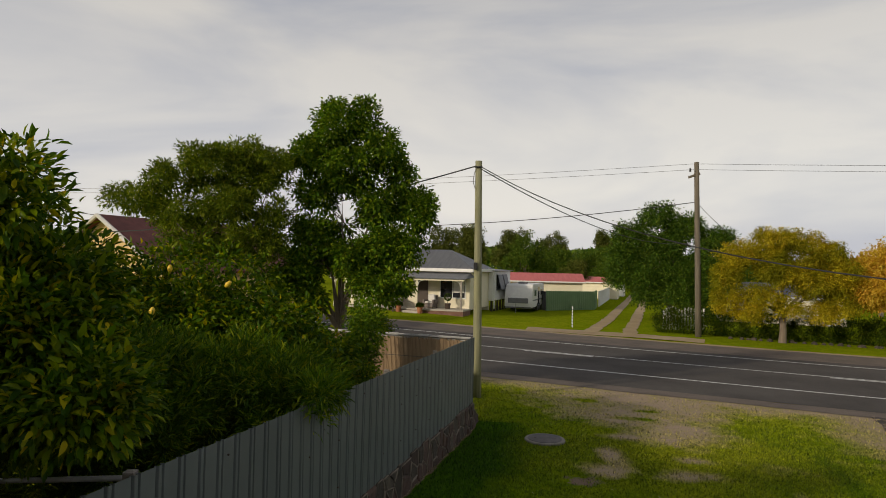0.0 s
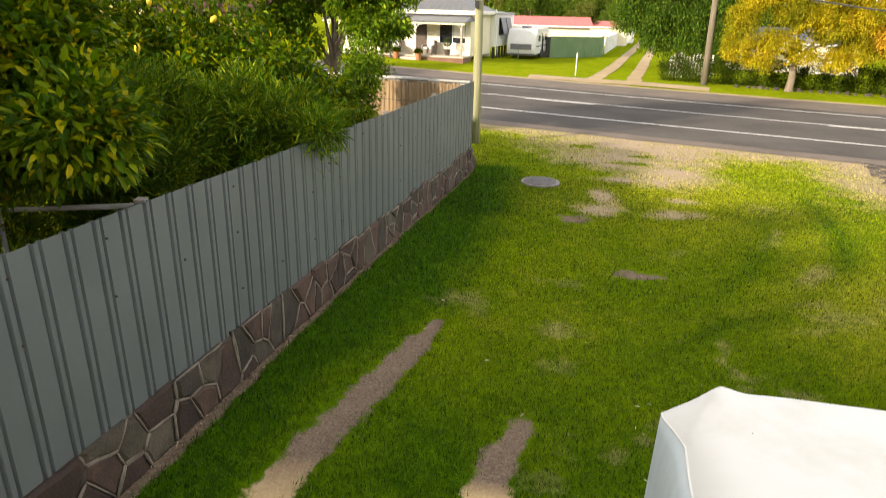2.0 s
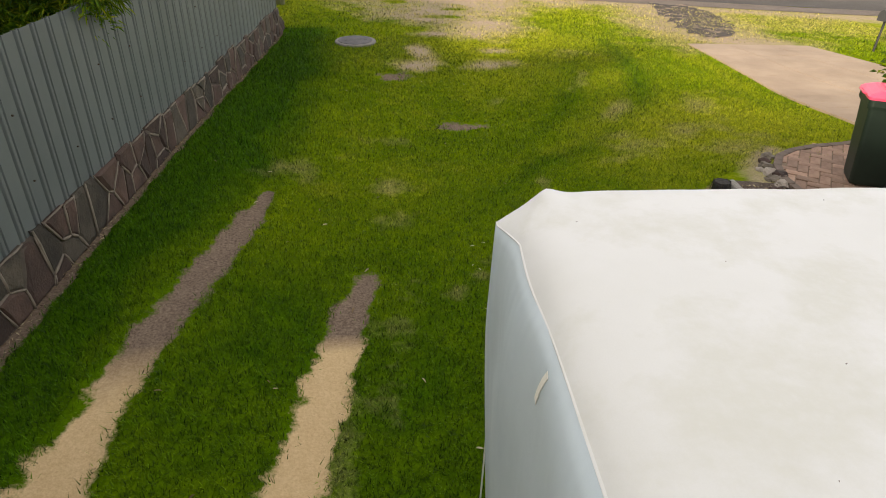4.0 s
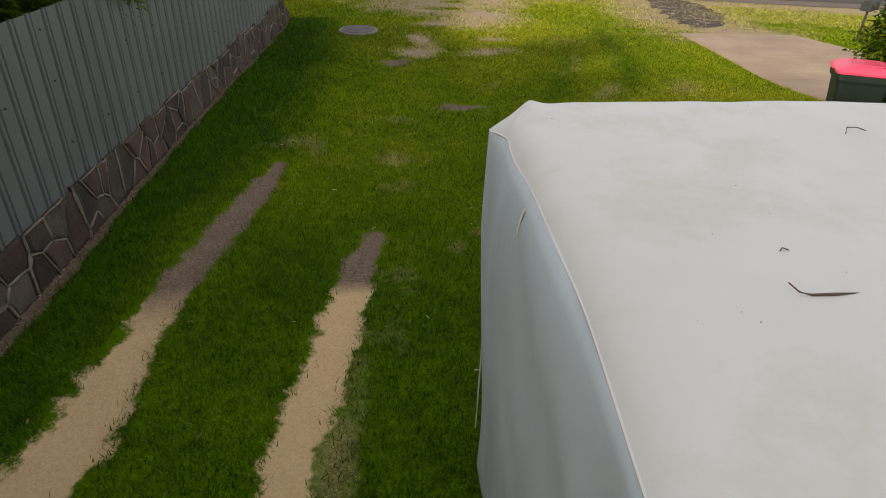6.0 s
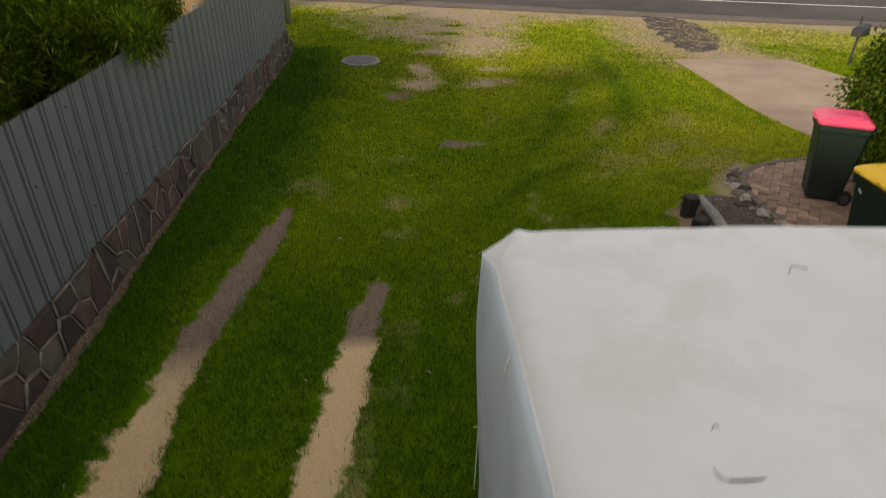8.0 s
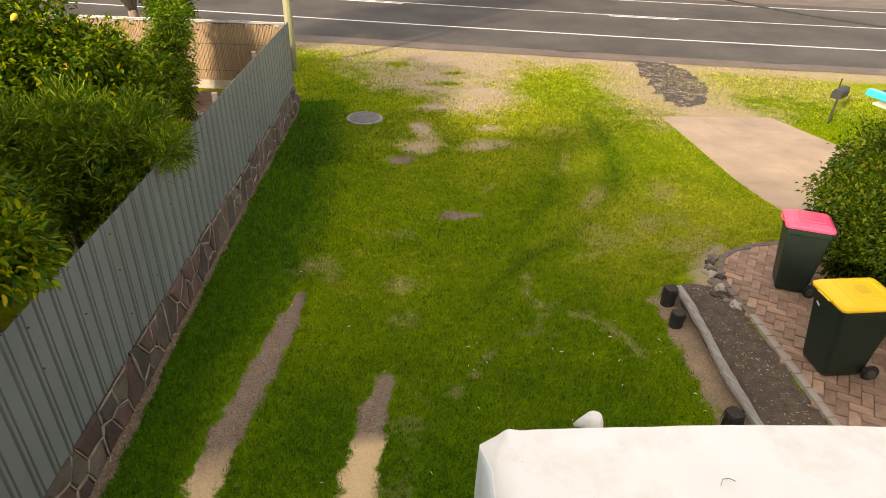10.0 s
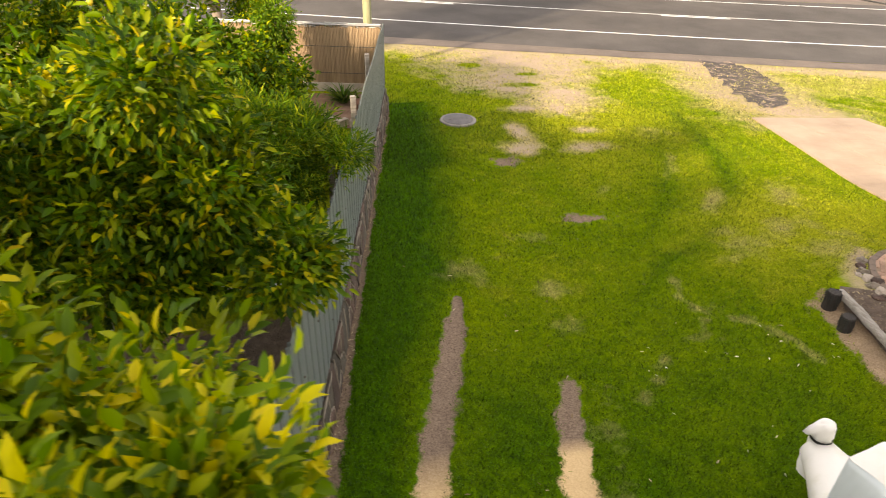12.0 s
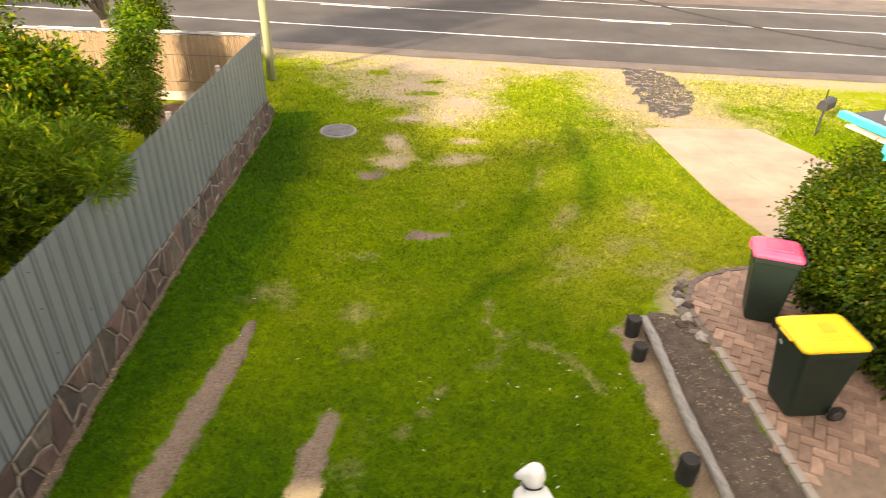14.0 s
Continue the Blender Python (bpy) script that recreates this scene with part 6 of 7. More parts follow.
def mailbox():
    x, y = 13.2, 11.0
    t = thing("mailbox", pose(x, y, gz(x, y), 0, 0, 25), "dark round-topped metal mailbox on a leaning post", "mailbox")
    part("post", tube([(0.02, 0, -0.1), (0.09, 0, 0.67)], 0.026, 8), BLACK_RUBBER, t)
    bm = bmesh.new()
    prof = [(-0.11, 0.0), (0.11, 0.0)] + [(0.11 * math.cos(a), 0.12 + 0.11 * math.sin(a)) for a in np.linspace(0, math.pi, 10)]
    a = [bm.verts.new((px * 0 - 0.22 + 0.1, px, 0.66 + pz)) for px, pz in prof]
    b = [bm.verts.new((0.30 + 0.1, px, 0.66 + pz)) for px, pz in prof]
    k = len(prof)
    bm.faces.new(a[::-1])
    bm.faces.new(b)
    for i in range(k):
        bm.faces.new((a[i], a[(i + 1) % k], b[(i + 1) % k], b[i]))
    part("box", bm, surface("dark_grey_enamel", (0.010, 0.011, 0.013), (0.026, 0.027, 0.030), 5, 0.6, 0.0, 50, 0.05), t)
    part("door", box(0.40, -0.10, 0.67, 0.415, 0.10, 0.87, 0.006), BLACK_RUBBER, t)
    part("flag", box(0.28, 0.11, 0.82, 0.36, 0.12, 1.04, 0.003), BLACK_RUBBER, t)


mailbox()


def manhole():
    x, y = 2.2, 13.44
    t = thing("manhole_cover", pose(x, y, gz(x, y)), "round grey concrete manhole cover set in the lawn", "manhole cover")
    part("ring", tube([(0, 0, -0.1), (0, 0, 0.035), (0, 0, 0.05)], [0.42, 0.42, 0.405], 40), surface("grey_ring_concrete", (0.13, 0.12, 0.105), (0.27, 0.25, 0.22), 9, 0.9, 0, 50, 0.5, 0.004), t, "grey concrete ring")
    lid = part("lid", tube([(0, 0, 0.02), (0, 0, 0.054), (0, 0, 0.06)], [0.35, 0.35, 0.343], 40), surface("dark_concrete_lid", (0.075, 0.07, 0.075), (0.15, 0.14, 0.14), 6, 0.9, 0, 45, 0.6, 0.005), t)
    for s in (-1, 1):
        part("lifting_eye", box(s * 0.2 - 0.03, -0.01, 0.058, s * 0.2 + 0.03, 0.01, 0.066, 0.002), IRON, lid)


manhole()

# ---- neighbour's garden ----
BAMBOO = surface("dry_reed_screen", (0.19, 0.125, 0.07), (0.36, 0.26, 0.155), 1.2, 0.9, 0, 22, 0.6, 0.01, (14, 14, 0.6))
CAP_STEEL = surface("galvanised_cap", (0.22, 0.22, 0.215), (0.42, 0.42, 0.41), 2, 0.5, 0.3, 30, 0.1, 0.002, vary=0.25)


def screen_fence():
    a = Vector((0.66, 14.50, 0))
    ang = math.degrees(math.atan2(0.317, -0.948))
    t = thing("screen_fence", pose(a.x, a.y, 0, 0, 0, ang), "reed screen fence capped with a pale steel strip", "fence")
    L = 13.0
    rs = random.Random(6)
    k = 0
    for i in range(44):
        x0, x1 = L * i / 44, L * (i + 1) / 44
        bm = bmesh.new()
        n = 9
        for j in range(n):
            xx = x0 + (x1 - x0) * (j + 0.5) / n
            tube([(xx + rs.uniform(-0.004, 0.004), rs.uniform(-0.008, 0.008), 0.30), (xx, rs.uniform(-0.008, 0.008), 1.78 + rs.uniform(-0.03, 0.02))], (x1 - x0) / n * 0.62, 5, bm)
        part("reed_mat", bm, BAMBOO, t)
    for z in (0.75, 1.35):
        part("binding_wire", tube([(0, 0.03, z), (L, 0.03, z)], 0.006, 5), IRON, t)
    for i in range(52):
        x0 = L * i / 52
        part("cap_sheet", box(x0 + 0.004, -0.045, 1.70 + rs.uniform(-0.012, 0.012), x0 + L / 52 - 0.004, -0.03, 1.86 + rs.uniform(-0.008, 0.008), 0.004), CAP_STEEL, t)
    part("cap", box(0.0, -0.045, 1.815, L, 0.045, 1.835, 0.008), CAP_STEEL, t, "pale grey steel capping strip")
    for i in range(6):
        part("post", box(L * i / 5 - 0.04, -0.13, 0.1, L * i / 5 + 0.04, -0.05, 1.75, 0.006), GREY_WOOD, t)
    part("plinth", box(0.0, -0.08, 0.15, L, 0.05, 0.52, 0.01), KERB, t, "grey concrete plinth")


screen_fence()
sb = part("garden_soil", draped("garden_soil", [(0.45, 14.25), (0.25, 13.2), (-0.3, 12.1), (-1.2, 12.6), (-2.6, 13.6), (-3.4, 15.2)], 0.03, surface("red_brown_soil", (0.11, 0.06, 0.04), (0.30, 0.19, 0.13), 5, 0.95, 0, 30, 0.9, 0.02), rough_edge=0.1), bpy.data.materials["red_brown_soil"])
sb.name = "garden_soil"
tagged(sb, "bare red-brown garden soil with clods", "soil", kind="structure")
rs = random.Random(12)
for i in range(6):
    x, y = -0.35 + 0.22 * i * -1 + rs.uniform(-0.05, 0.05), 12.35 + 0.10 * i + rs.uniform(-0.06, 0.06)
    t = thing("edging_block", pose(x, y, gz(x, y) + 0.02, 0, 0, rs.uniform(0, 90)), "loose pale concrete block edging the soil", "block", "garden edging blocks")
    part("block", box(-0.13, -0.07, -0.03, 0.13, 0.07, 0.14, 0.015), KERB, t)


def spiky(x, y, n, ln, seed, name, label):
    rs = np.random.RandomState(seed)
    z = gz(x, y)
    t = thing(name, pose(x, y, z), label, "plant")
    a = rs.uniform(0, 2 * np.pi, n)
    e = rs.uniform(0.5, 1.35, n)
    ax = np.stack([np.cos(a) * np.cos(e), np.sin(a) * np.cos(e), np.sin(e)], 1)
    up = np.stack([-np.cos(a) * np.sin(e), -np.sin(a) * np.sin(e), np.cos(e)], 1)
    l = rs.uniform(0.6, 1.1, n) * ln
    ob = new("leaves", leaf_mesh("leaves", rs.normal(size=(n, 3)) * [0.03, 0.03, 0.0], ax, up, l, l * 0.1, DARKLEAF, fine=True, curl=0.25))
    ob.parent = t


spiky(-0.35, 13.75, 50, 0.6, 2, "strap_leaf_plant", "strap-leaved plant by the screen fence")
spiky(0.0, 13.5, 30, 0.45, 3, "strap_leaf_plant", "strap-leaved plant by the screen fence")
t = thing("plant_pot", pose(-0.05, 13.1, gz(-0.05, 13.1)), "round brown terracotta pot on the soil", "pot")
part("pot", tube([(0, 0, 0), (0, 0, 0.2), (0, 0, 0.22), (0, 0, 0.26)], [0.13, 0.19, 0.21, 0.21], 20), surface("brown_terracotta", (0.10, 0.05, 0.03), (0.2, 0.1, 0.06), 6, 0.8), t)
db = part("dug_soil", draped("dug_soil", [(-1.68, 6.3), (-2.4, 3.6), (-3.3, 0.4), (-4.0, -2.0), (-7.0, -2.0), (-5.4, 6.0)], 0.025, MULCH, rough_edge=0.15), MULCH)
db.name = "dug_soil"
tagged(db, "dark dug soil under the citrus trees", "soil", kind="structure")
t = thing("garden_pipe", pose(0, 0, 0), "pale metal pipe behind the fence", "pipe")
part("pipe", tube([(-2.25, 4.75, 1.88), (-3.9, 5.4, 1.6)], 0.022, 8), CAP_STEEL, t, "", True)
part("stand", tube([(-3.8, 5.35, 0.3), (-3.8, 5.35, 1.62)], 0.022, 8), CAP_STEEL, t, "", True)
# heap of prunings with old rails
heap = thing("prunings_heap", pose(-3.5, 4.0, gz(-3.5, 4.0)), "heap of dry brown prunings and old rails", "heap")
rs = np.random.RandomState(5)
bm = bmesh.new()
for i in range(260):
    p = np.clip(rs.normal(size=3), -1.3, 1.3) * [0.5, 0.9, 0.22]
    d = np.clip(rs.normal(size=3), -1.2, 1.2) * [0.25, 0.35, 0.12]
    c = Vector((p[0], p[1], 0.15 + abs(p[2])))
    tube([c - Vector(d), c + Vector((0, 0, 0.05)), c + Vector(d)], [0.010, 0.008, 0.004], 4, bm, False)
tagged(part("twig_tangle", bm, surface("dry_twig", (0.09, 0.06, 0.045), (0.27, 0.20, 0.15), 9, 0.95), heap), "tangled dry brown twigs", kind="stuff")
for k in range(3):
    part("old_rail", tube([(-1.2, 0.1 + 0.32 * k, 0.47), (0.85, -0.05 + 0.3 * k, 0.43)], 0.025, 6), GREY_WOOD, heap, "weathered timber rail")
rs = np.random.RandomState(77)
LEMON = surface("lemon_peel", (0.65, 0.42, 0.02), (0.8, 0.55, 0.04), 8, 0.45, 0, 80, 0.3, 0.002)
for i in range(16):
    d = rs.normal(size=3)
    d /= np.linalg.norm(d)
    c = np.array([-3.9, 9.9, 2.3]) + d * [1.4, 1.5, 1.05]
    t = thing("lemon", pose(*c, rs.uniform(0, 60), rs.uniform(0, 60)), "ripe yellow lemon hanging in the tree", "lemon", "lemons in the tree")
    bm = bmesh.new()
    bmesh.ops.create_icosphere(bm, subdivisions=2, radius=0.04)
    for v in bm.verts:
        v.co.z *= 1.25
        v.co.z += 0.012 * (1 if v.co.z > 0.04 else -1 if v.co.z < -0.04 else 0)
    part("fruit", bm, LEMON, t, "", True)


# ---- across the road ----
SLATE = surface("grey_corrugated_roof", (0.085, 0.09, 0.10), (0.16, 0.165, 0.175), 0.8, 0.5, 0.2, 12, 0.2, 0.01, (8, 1, 1))
CREAM = surface("cream_painted_boards", (0.68, 0.62, 0.46), (0.80, 0.74, 0.57), 1, 0.7, 0, 30, 0.1, 0.003)
DARK_GLASS = surface("dark_window_glass", (0.012, 0.014, 0.018), (0.03, 0.033, 0.04), 2, 0.08, 0, 10, 0.0, 0.001, spec=0.8)
DARK_DOOR = surface("dark_timber_door", (0.035, 0.022, 0.016), (0.07, 0.045, 0.03), 3, 0.5)
RED_BRICK = surface("red_brown_brick", (0.14, 0.07, 0.05), (0.27, 0.15, 0.11), 3, 0.9, 0, 25, 0.5, 0.01)
FLOOR_CONC = surface("verandah_floor", (0.36, 0.32, 0.27), (0.5, 0.46, 0.4), 2, 0.8)
WICKER = surface("grey_wicker", (0.10, 0.08, 0.07), (0.22, 0.19, 0.17), 20, 0.8, 0, 90, 0.6, 0.005)
CUSHION = surface("pale_cushion", (0.55, 0.53, 0.50), (0.72, 0.70, 0.66), 5, 0.9)
GREEN_STEEL = surface("green_steel_sheet", (0.145, 0.235, 0.125), (0.22, 0.33, 0.175), 0.8, 0.5, 0.1, 20, 0.1)
PINK_ROOF = surface("faded_red_roof", (0.42, 0.09, 0.09), (0.56, 0.16, 0.15), 0.8, 0.6, 0, 10, 0.2, 0.01, (6, 1, 1))
MAROON = surface("maroon_roof_tile", (0.09, 0.025, 0.022), (0.18, 0.055, 0.045), 2, 0.8, 0, 15, 0.4, 0.02)
TERRACOTTA = surface("terracotta_pot", (0.30, 0.11, 0.05), (0.45, 0.19, 0.09), 6, 0.8)
HROT = math.degrees(math.atan2(-0.317, 0.948))


def gable_sheet(quad, mat, name, parent, thick=0.05, ribs=0):
    bm = bmesh.new()
    vs = [bm.verts.new(c) for c in quad]
    bm.faces.new(vs)
    bm.normal_update()
    if list(bm.faces)[0].normal.z < 0:
        bmesh.ops.reverse_faces(bm, faces=bm.faces[:])
    ob = part(name, bm, mat, parent)
    so = ob.modifiers.new("thick", "SOLIDIFY")
    so.thickness = thick
    return ob


def corner_house():
    """Local x along the road, y away from it; origin at the verandah's front right corner."""
    ox, oy = 1.40, 45.0
    z = 0.02
    h = thing("weatherboard_house", pose(ox, oy, -0.16, 0, 0, HROT), "cream weatherboard house with a grey hipped roof and front verandah", "house")
    W, D = 10.0, 7.5
    # walls
    fl = 0.42
    part("wall", boards(bmesh.new(), -W, -0.0, fl, 3.3, 1.9, 0.19), CREAM, h, "cream weatherboard front wall")
    w = part("wall", boards(bmesh.new(), 0.0, D - 2, fl - 0.1, 3.3, 0.0, 0.19), CREAM, h, "cream weatherboard side wall")
    w.matrix_basis = pose(0.0, 1.95, 0, 0, 0, 90)
    part("wall", box(-W, D, 0, 0, D + 0.1, 3.3), CREAM, h)
    part("wall", box(-W - 0.1, 1.9, 0, -W, D, 3.3), CREAM, h)
    # main hipped roof
    e, r = 3.3, 4.75
    x0, x1, y0, y1, rx0, rx1, ry = -W - 0.35, 0.35, 1.6, D + 0.4, -W + 2.6, -2.4, (1.6 + D + 0.4) / 2
    for q in (((x0, y0, e), (x1, y0, e), (rx1, ry, r), (rx0, ry, r)), ((x1, y0, e), (x1, y1, e), (rx1, ry, r)), ((x1, y1, e), (x0, y1, e), (rx0, ry, r), (rx1, ry, r)), ((x0, y1, e), (x0, y0, e), (rx0, ry, r))):
        gable_sheet(q, SLATE, "roof", h)
    part("fascia", box(x0, y0 - 0.06, e - 0.22, x1, y0, e + 0.02, 0.01), WHITE_PAINT, h, "pale fascia board")
    part("fascia", box(x1, y0, e - 0.22, x1 + 0.05, y1, e + 0.02, 0.01), WHITE_PAINT, h)
    part("frieze", box(-W, 1.80, 3.05, 0, 1.88, e - 0.05), CREAM, h)
    # verandah
    gable_sheet(((-W - 0.3, -0.3, 2.62), (0.3, -0.3, 2.62), (0.05, 1.9, 3.02), (-W, 1.9, 3.02)), SLATE, "verandah_roof", h, 0.05)
    gable_sheet(((0.3, -0.3, 2.62), (0.35, 1.9, 2.72), (0.05, 1.9, 3.02)), SLATE, "verandah_roof", h, 0.05)
    part("verandah_beam", box(-W - 0.2, -0.2, 2.45, 0.2, -0.1, 2.60, 0.01), CREAM, h)
    part("verandah_floor", box(-W, -0.15, fl - 0.1, 0.15, 1.9, fl, 0.02), FLOOR_CONC, h, "concrete verandah floor")
    nb = 0
    for row in range(4):
        for k in range(44):
            xx = -W + 0.115 + 0.23 * k + (0.115 if row % 2 else 0)
            if xx > 0.0 or xx < -5.2:
                continue
            part("brick", box(xx - 0.108, -0.10, 0.005 + 0.08 * row - 0.01, xx + 0.108, 0.05, 0.07 + 0.08 * row - 0.01), RED_BRICK, h)
    part("plinth", box(-W, -0.07, -0.15, 0.1, 1.8, fl - 0.1), RED_BRICK, h, "red-brown brick plinth")
    for k, xx in enumerate((-0.05, -3.35, -6.6, -9.9)):
        part("verandah_post", box(xx - 0.06, -0.12, fl, xx + 0.06, 0.0, 2.5, 0.012), CREAM if k else GREY_WOOD, h, "white verandah post")
        for s in (-1, 1):
            if (k == 0 and s > 0):
                continue
            br = part("bracket", tube([(xx + s * 0.06, -0.06, 2.08), (xx + s * 0.12, -0.06, 2.28), (xx + s * 0.25, -0.06, 2.40), (xx + s * 0.45, -0.06, 2.45)], 0.028, 6), WHITE_PAINT, h, "curved white bracket")
    # openings
    d = part("door", box(-4.15, 1.83, fl, -3.2, 1.88, 2.55, 0.01), DARK_DOOR, h, "dark timber front door")
    part("door_knob", tube([(-3.32, 1.83, 1.45), (-3.32, 1.77, 1.45)], 0.03, 8), IRON, d)
    part("lantern", box(-4.75, 1.76, 1.75, -4.6, 1.86, 1.98, 0.02), DARK_DOOR, h, "small dark wall lantern")
    for x0w, x1w in ((-2.2, -0.35), (-8.0, -6.0)):
        win = part("window", box(x0w - 0.08, 1.82, 1.12, x1w + 0.08, 1.87, 2.50, 0.01), WHITE_PAINT, h, "white sash window")
        part("pane", box(x0w, 1.800, 1.20, (x0w + x1w) / 2 - 0.03, 1.824, 2.44), DARK_GLASS, win)
        part("pane", box((x0w + x1w) / 2 + 0.03, 1.800, 1.20, x1w, 1.824, 2.44), DARK_GLASS, win)
        part("blind", box((x0w + x1w) / 2 + 0.06, 1.790, 1.55, x1w - 0.03, 1.799, 2.42), CUSHION, win, "pale lowered blind")
    # steps
    for k in range(2):
        part("step", box(-4.4, -0.35 - 0.28 * k, 0.05, -3.1, -0.10 - 0.28 * k, 0.28 - 0.13 * k, 0.01), FLOOR_CONC, h)
    # rear extension on stumps, seen along the house's right side
    EX0, EX1 = D - 0.2, D + 6.2
    w = part("extension_wall", boards(bmesh.new(), 0.0, EX1 - EX0, 0.75, 3.15, 0.0, 0.19), WHITE_PAINT, h, "white weatherboard extension wall")
    w.matrix_basis = pose(0.35, EX0, 0, 0, 0, 90)
    part("extension_wall", box(-4, EX0 + 0.03, 0.75, 0.24, EX0 + 0.1, 3.15), WHITE_PAINT, h)
    part("extension_wall", box(-4, EX1 - 0.1, 0.75, 0.24, EX1, 3.15), WHITE_PAINT, h)
    gable_sheet(((0.6, EX0 - 0.3, 3.18), (0.6, EX1 + 0.3, 3.18), (-4, EX1 + 0.3, 3.45), (-4, EX0 - 0.3, 3.45)), SLATE, "extension_roof", h)
    for k in range(7):
        yy = EX0 + 0.2 + (EX1 - EX0 - 0.4) * k / 6
        part("stump", box(0.16, yy - 0.08, -0.4, 0.32, yy + 0.08, 0.76), CHAR, h)
    for k in range(2):
        yy = EX0 + 1.2 + 1.75 * k
        part("awning_window", box(0.38, yy, 1.55, 0.44, yy + 1.45, 2.85, 0.01), DARK_GLASS, h, "dark awning window")
        ob = part("sash", box(-0.02, 0, -1.25, 0.02, 1.45, 0, 0.008), surface("grey_shutter", (0.07, 0.08, 0.095), (0.13, 0.14, 0.16), 3, 0.5) if "grey_shutter" not in bpy.data.materials else bpy.data.materials["grey_shutter"], h, "grey awning propped open")
        ob.matrix_basis = pose(0.50, yy, 2.85, 0, -14, 0)
    part("downpipe", tube([(0.45, EX0 + 0.2, 3.1), (0.45, EX0 + 0.2, 0.1)], 0.05, 8), WHITE_PAINT, h)
    return h


corner_house()
HM = pose(1.40, 45.0, -0.16, 0, 0, HROT)
wp = lambda x, y, z: HM @ Vector((x, y, z))


def armchair(x, y, turn):
    p = wp(x, y, 0.42)
    t = thing("wicker_armchair", pose(*p, 0, 0, HROT + turn), "grey wicker armchair with a pale cushion on the verandah", "chair", "verandah armchairs")
    part("base", box(-0.38, -0.38, 0.08, 0.38, 0.38, 0.36, 0.02), WICKER, t)
    for s in (-1, 1):
        part("arm", box(s * 0.38 - 0.07, -0.38, 0.3, s * 0.38 + 0.07, 0.38, 0.62, 0.03), WICKER, t)
    part("backrest", box(-0.42, 0.26, 0.3, 0.42, 0.42, 0.92, 0.04), WICKER, t)
    part("seat_cushion", box(-0.3, -0.36, 0.36, 0.3, 0.26, 0.48, 0.04), CUSHION, t, "pale seat cushion")
    part("back_cushion", box(-0.3, 0.14, 0.46, 0.3, 0.28, 0.98, 0.05), CUSHION, t, "pale back cushion")
    for sx in (-1, 1):
        for sy in (-1, 1):
            part("leg", box(sx * 0.34 - 0.03, sy * 0.34 - 0.03, 0, sx * 0.34 + 0.03, sy * 0.34 + 0.03, 0.09), DARK_DOOR, t)


armchair(-5.35, 1.2, 15)
armchair(-2.75, 1.2, -10)
for x, y in ((-1.35, 0.95), (-6.3, 1.3)):
    p = wp(x, y, 0.42)
    t = thing("topiary_pot", pose(*p), "clipped ball topiary in a dark pot", "pot plant", "verandah pot plants")
    part("pot", tube([(0, 0, 0), (0, 0, 0.4)], [0.17, 0.22], 16), DARK_DOOR, t)
    part("stem", tube([(0, 0, 0.35), (0, 0, 0.8)], 0.02, 6), BARK, t)
    rs = np.random.RandomState(4)
    d = rs.normal(size=(700, 3))
    d /= np.linalg.norm(d, axis=1, keepdims=True)
    ob = new("ball", leaf_mesh("ball", d * 0.24 + [0, 0, 0.85], d + rs.normal(size=d.shape) * 0.5, rs.normal(size=d.shape), np.full(700, 0.07), np.full(700, 0.04), HEDGE))
    ob.parent = t
for x, y in ((-4.6, -0.45), (-2.95, -0.5)):
    p = wp(x, y, 0)
    t = thing("flower_pot", pose(p.x, p.y, gz(p.x, p.y)), "terracotta pot with a small green plant beside the steps", "flower pot", "step flower pots")
    part("pot", tube([(0, 0, 0), (0, 0, 0.42), (0, 0, 0.46)], [0.14, 0.22, 0.23], 16), TERRACOTTA, t)
    rs = np.random.RandomState(6)
    d = rs.normal(size=(160, 3))
    d[:, 2] = abs(d[:, 2])
    ob = new("plant", leaf_mesh("plant", d * 0.05 + [0, 0, 0.45], d, rs.normal(size=d.shape), np.full(160, 0.3), np.full(160, 0.08), HEDGE))
    ob.parent = t
p = wp(-5.2, -0.7, 0)
t = thing("garden_sign", pose(p.x, p.y, gz(p.x, p.y), 0, 0, HROT), "small dark notice board on two posts", "sign")
for s in (-0.3, 0.3):
    part("post", box(s - 0.04, -0.04, -0.1, s + 0.04, 0.04, 1.15, 0.008), DARK_DOOR, t)
part("board", box(-0.26, -0.02, 0.45, 0.26, 0.02, 1.1, 0.008), DARK_DOOR, t)


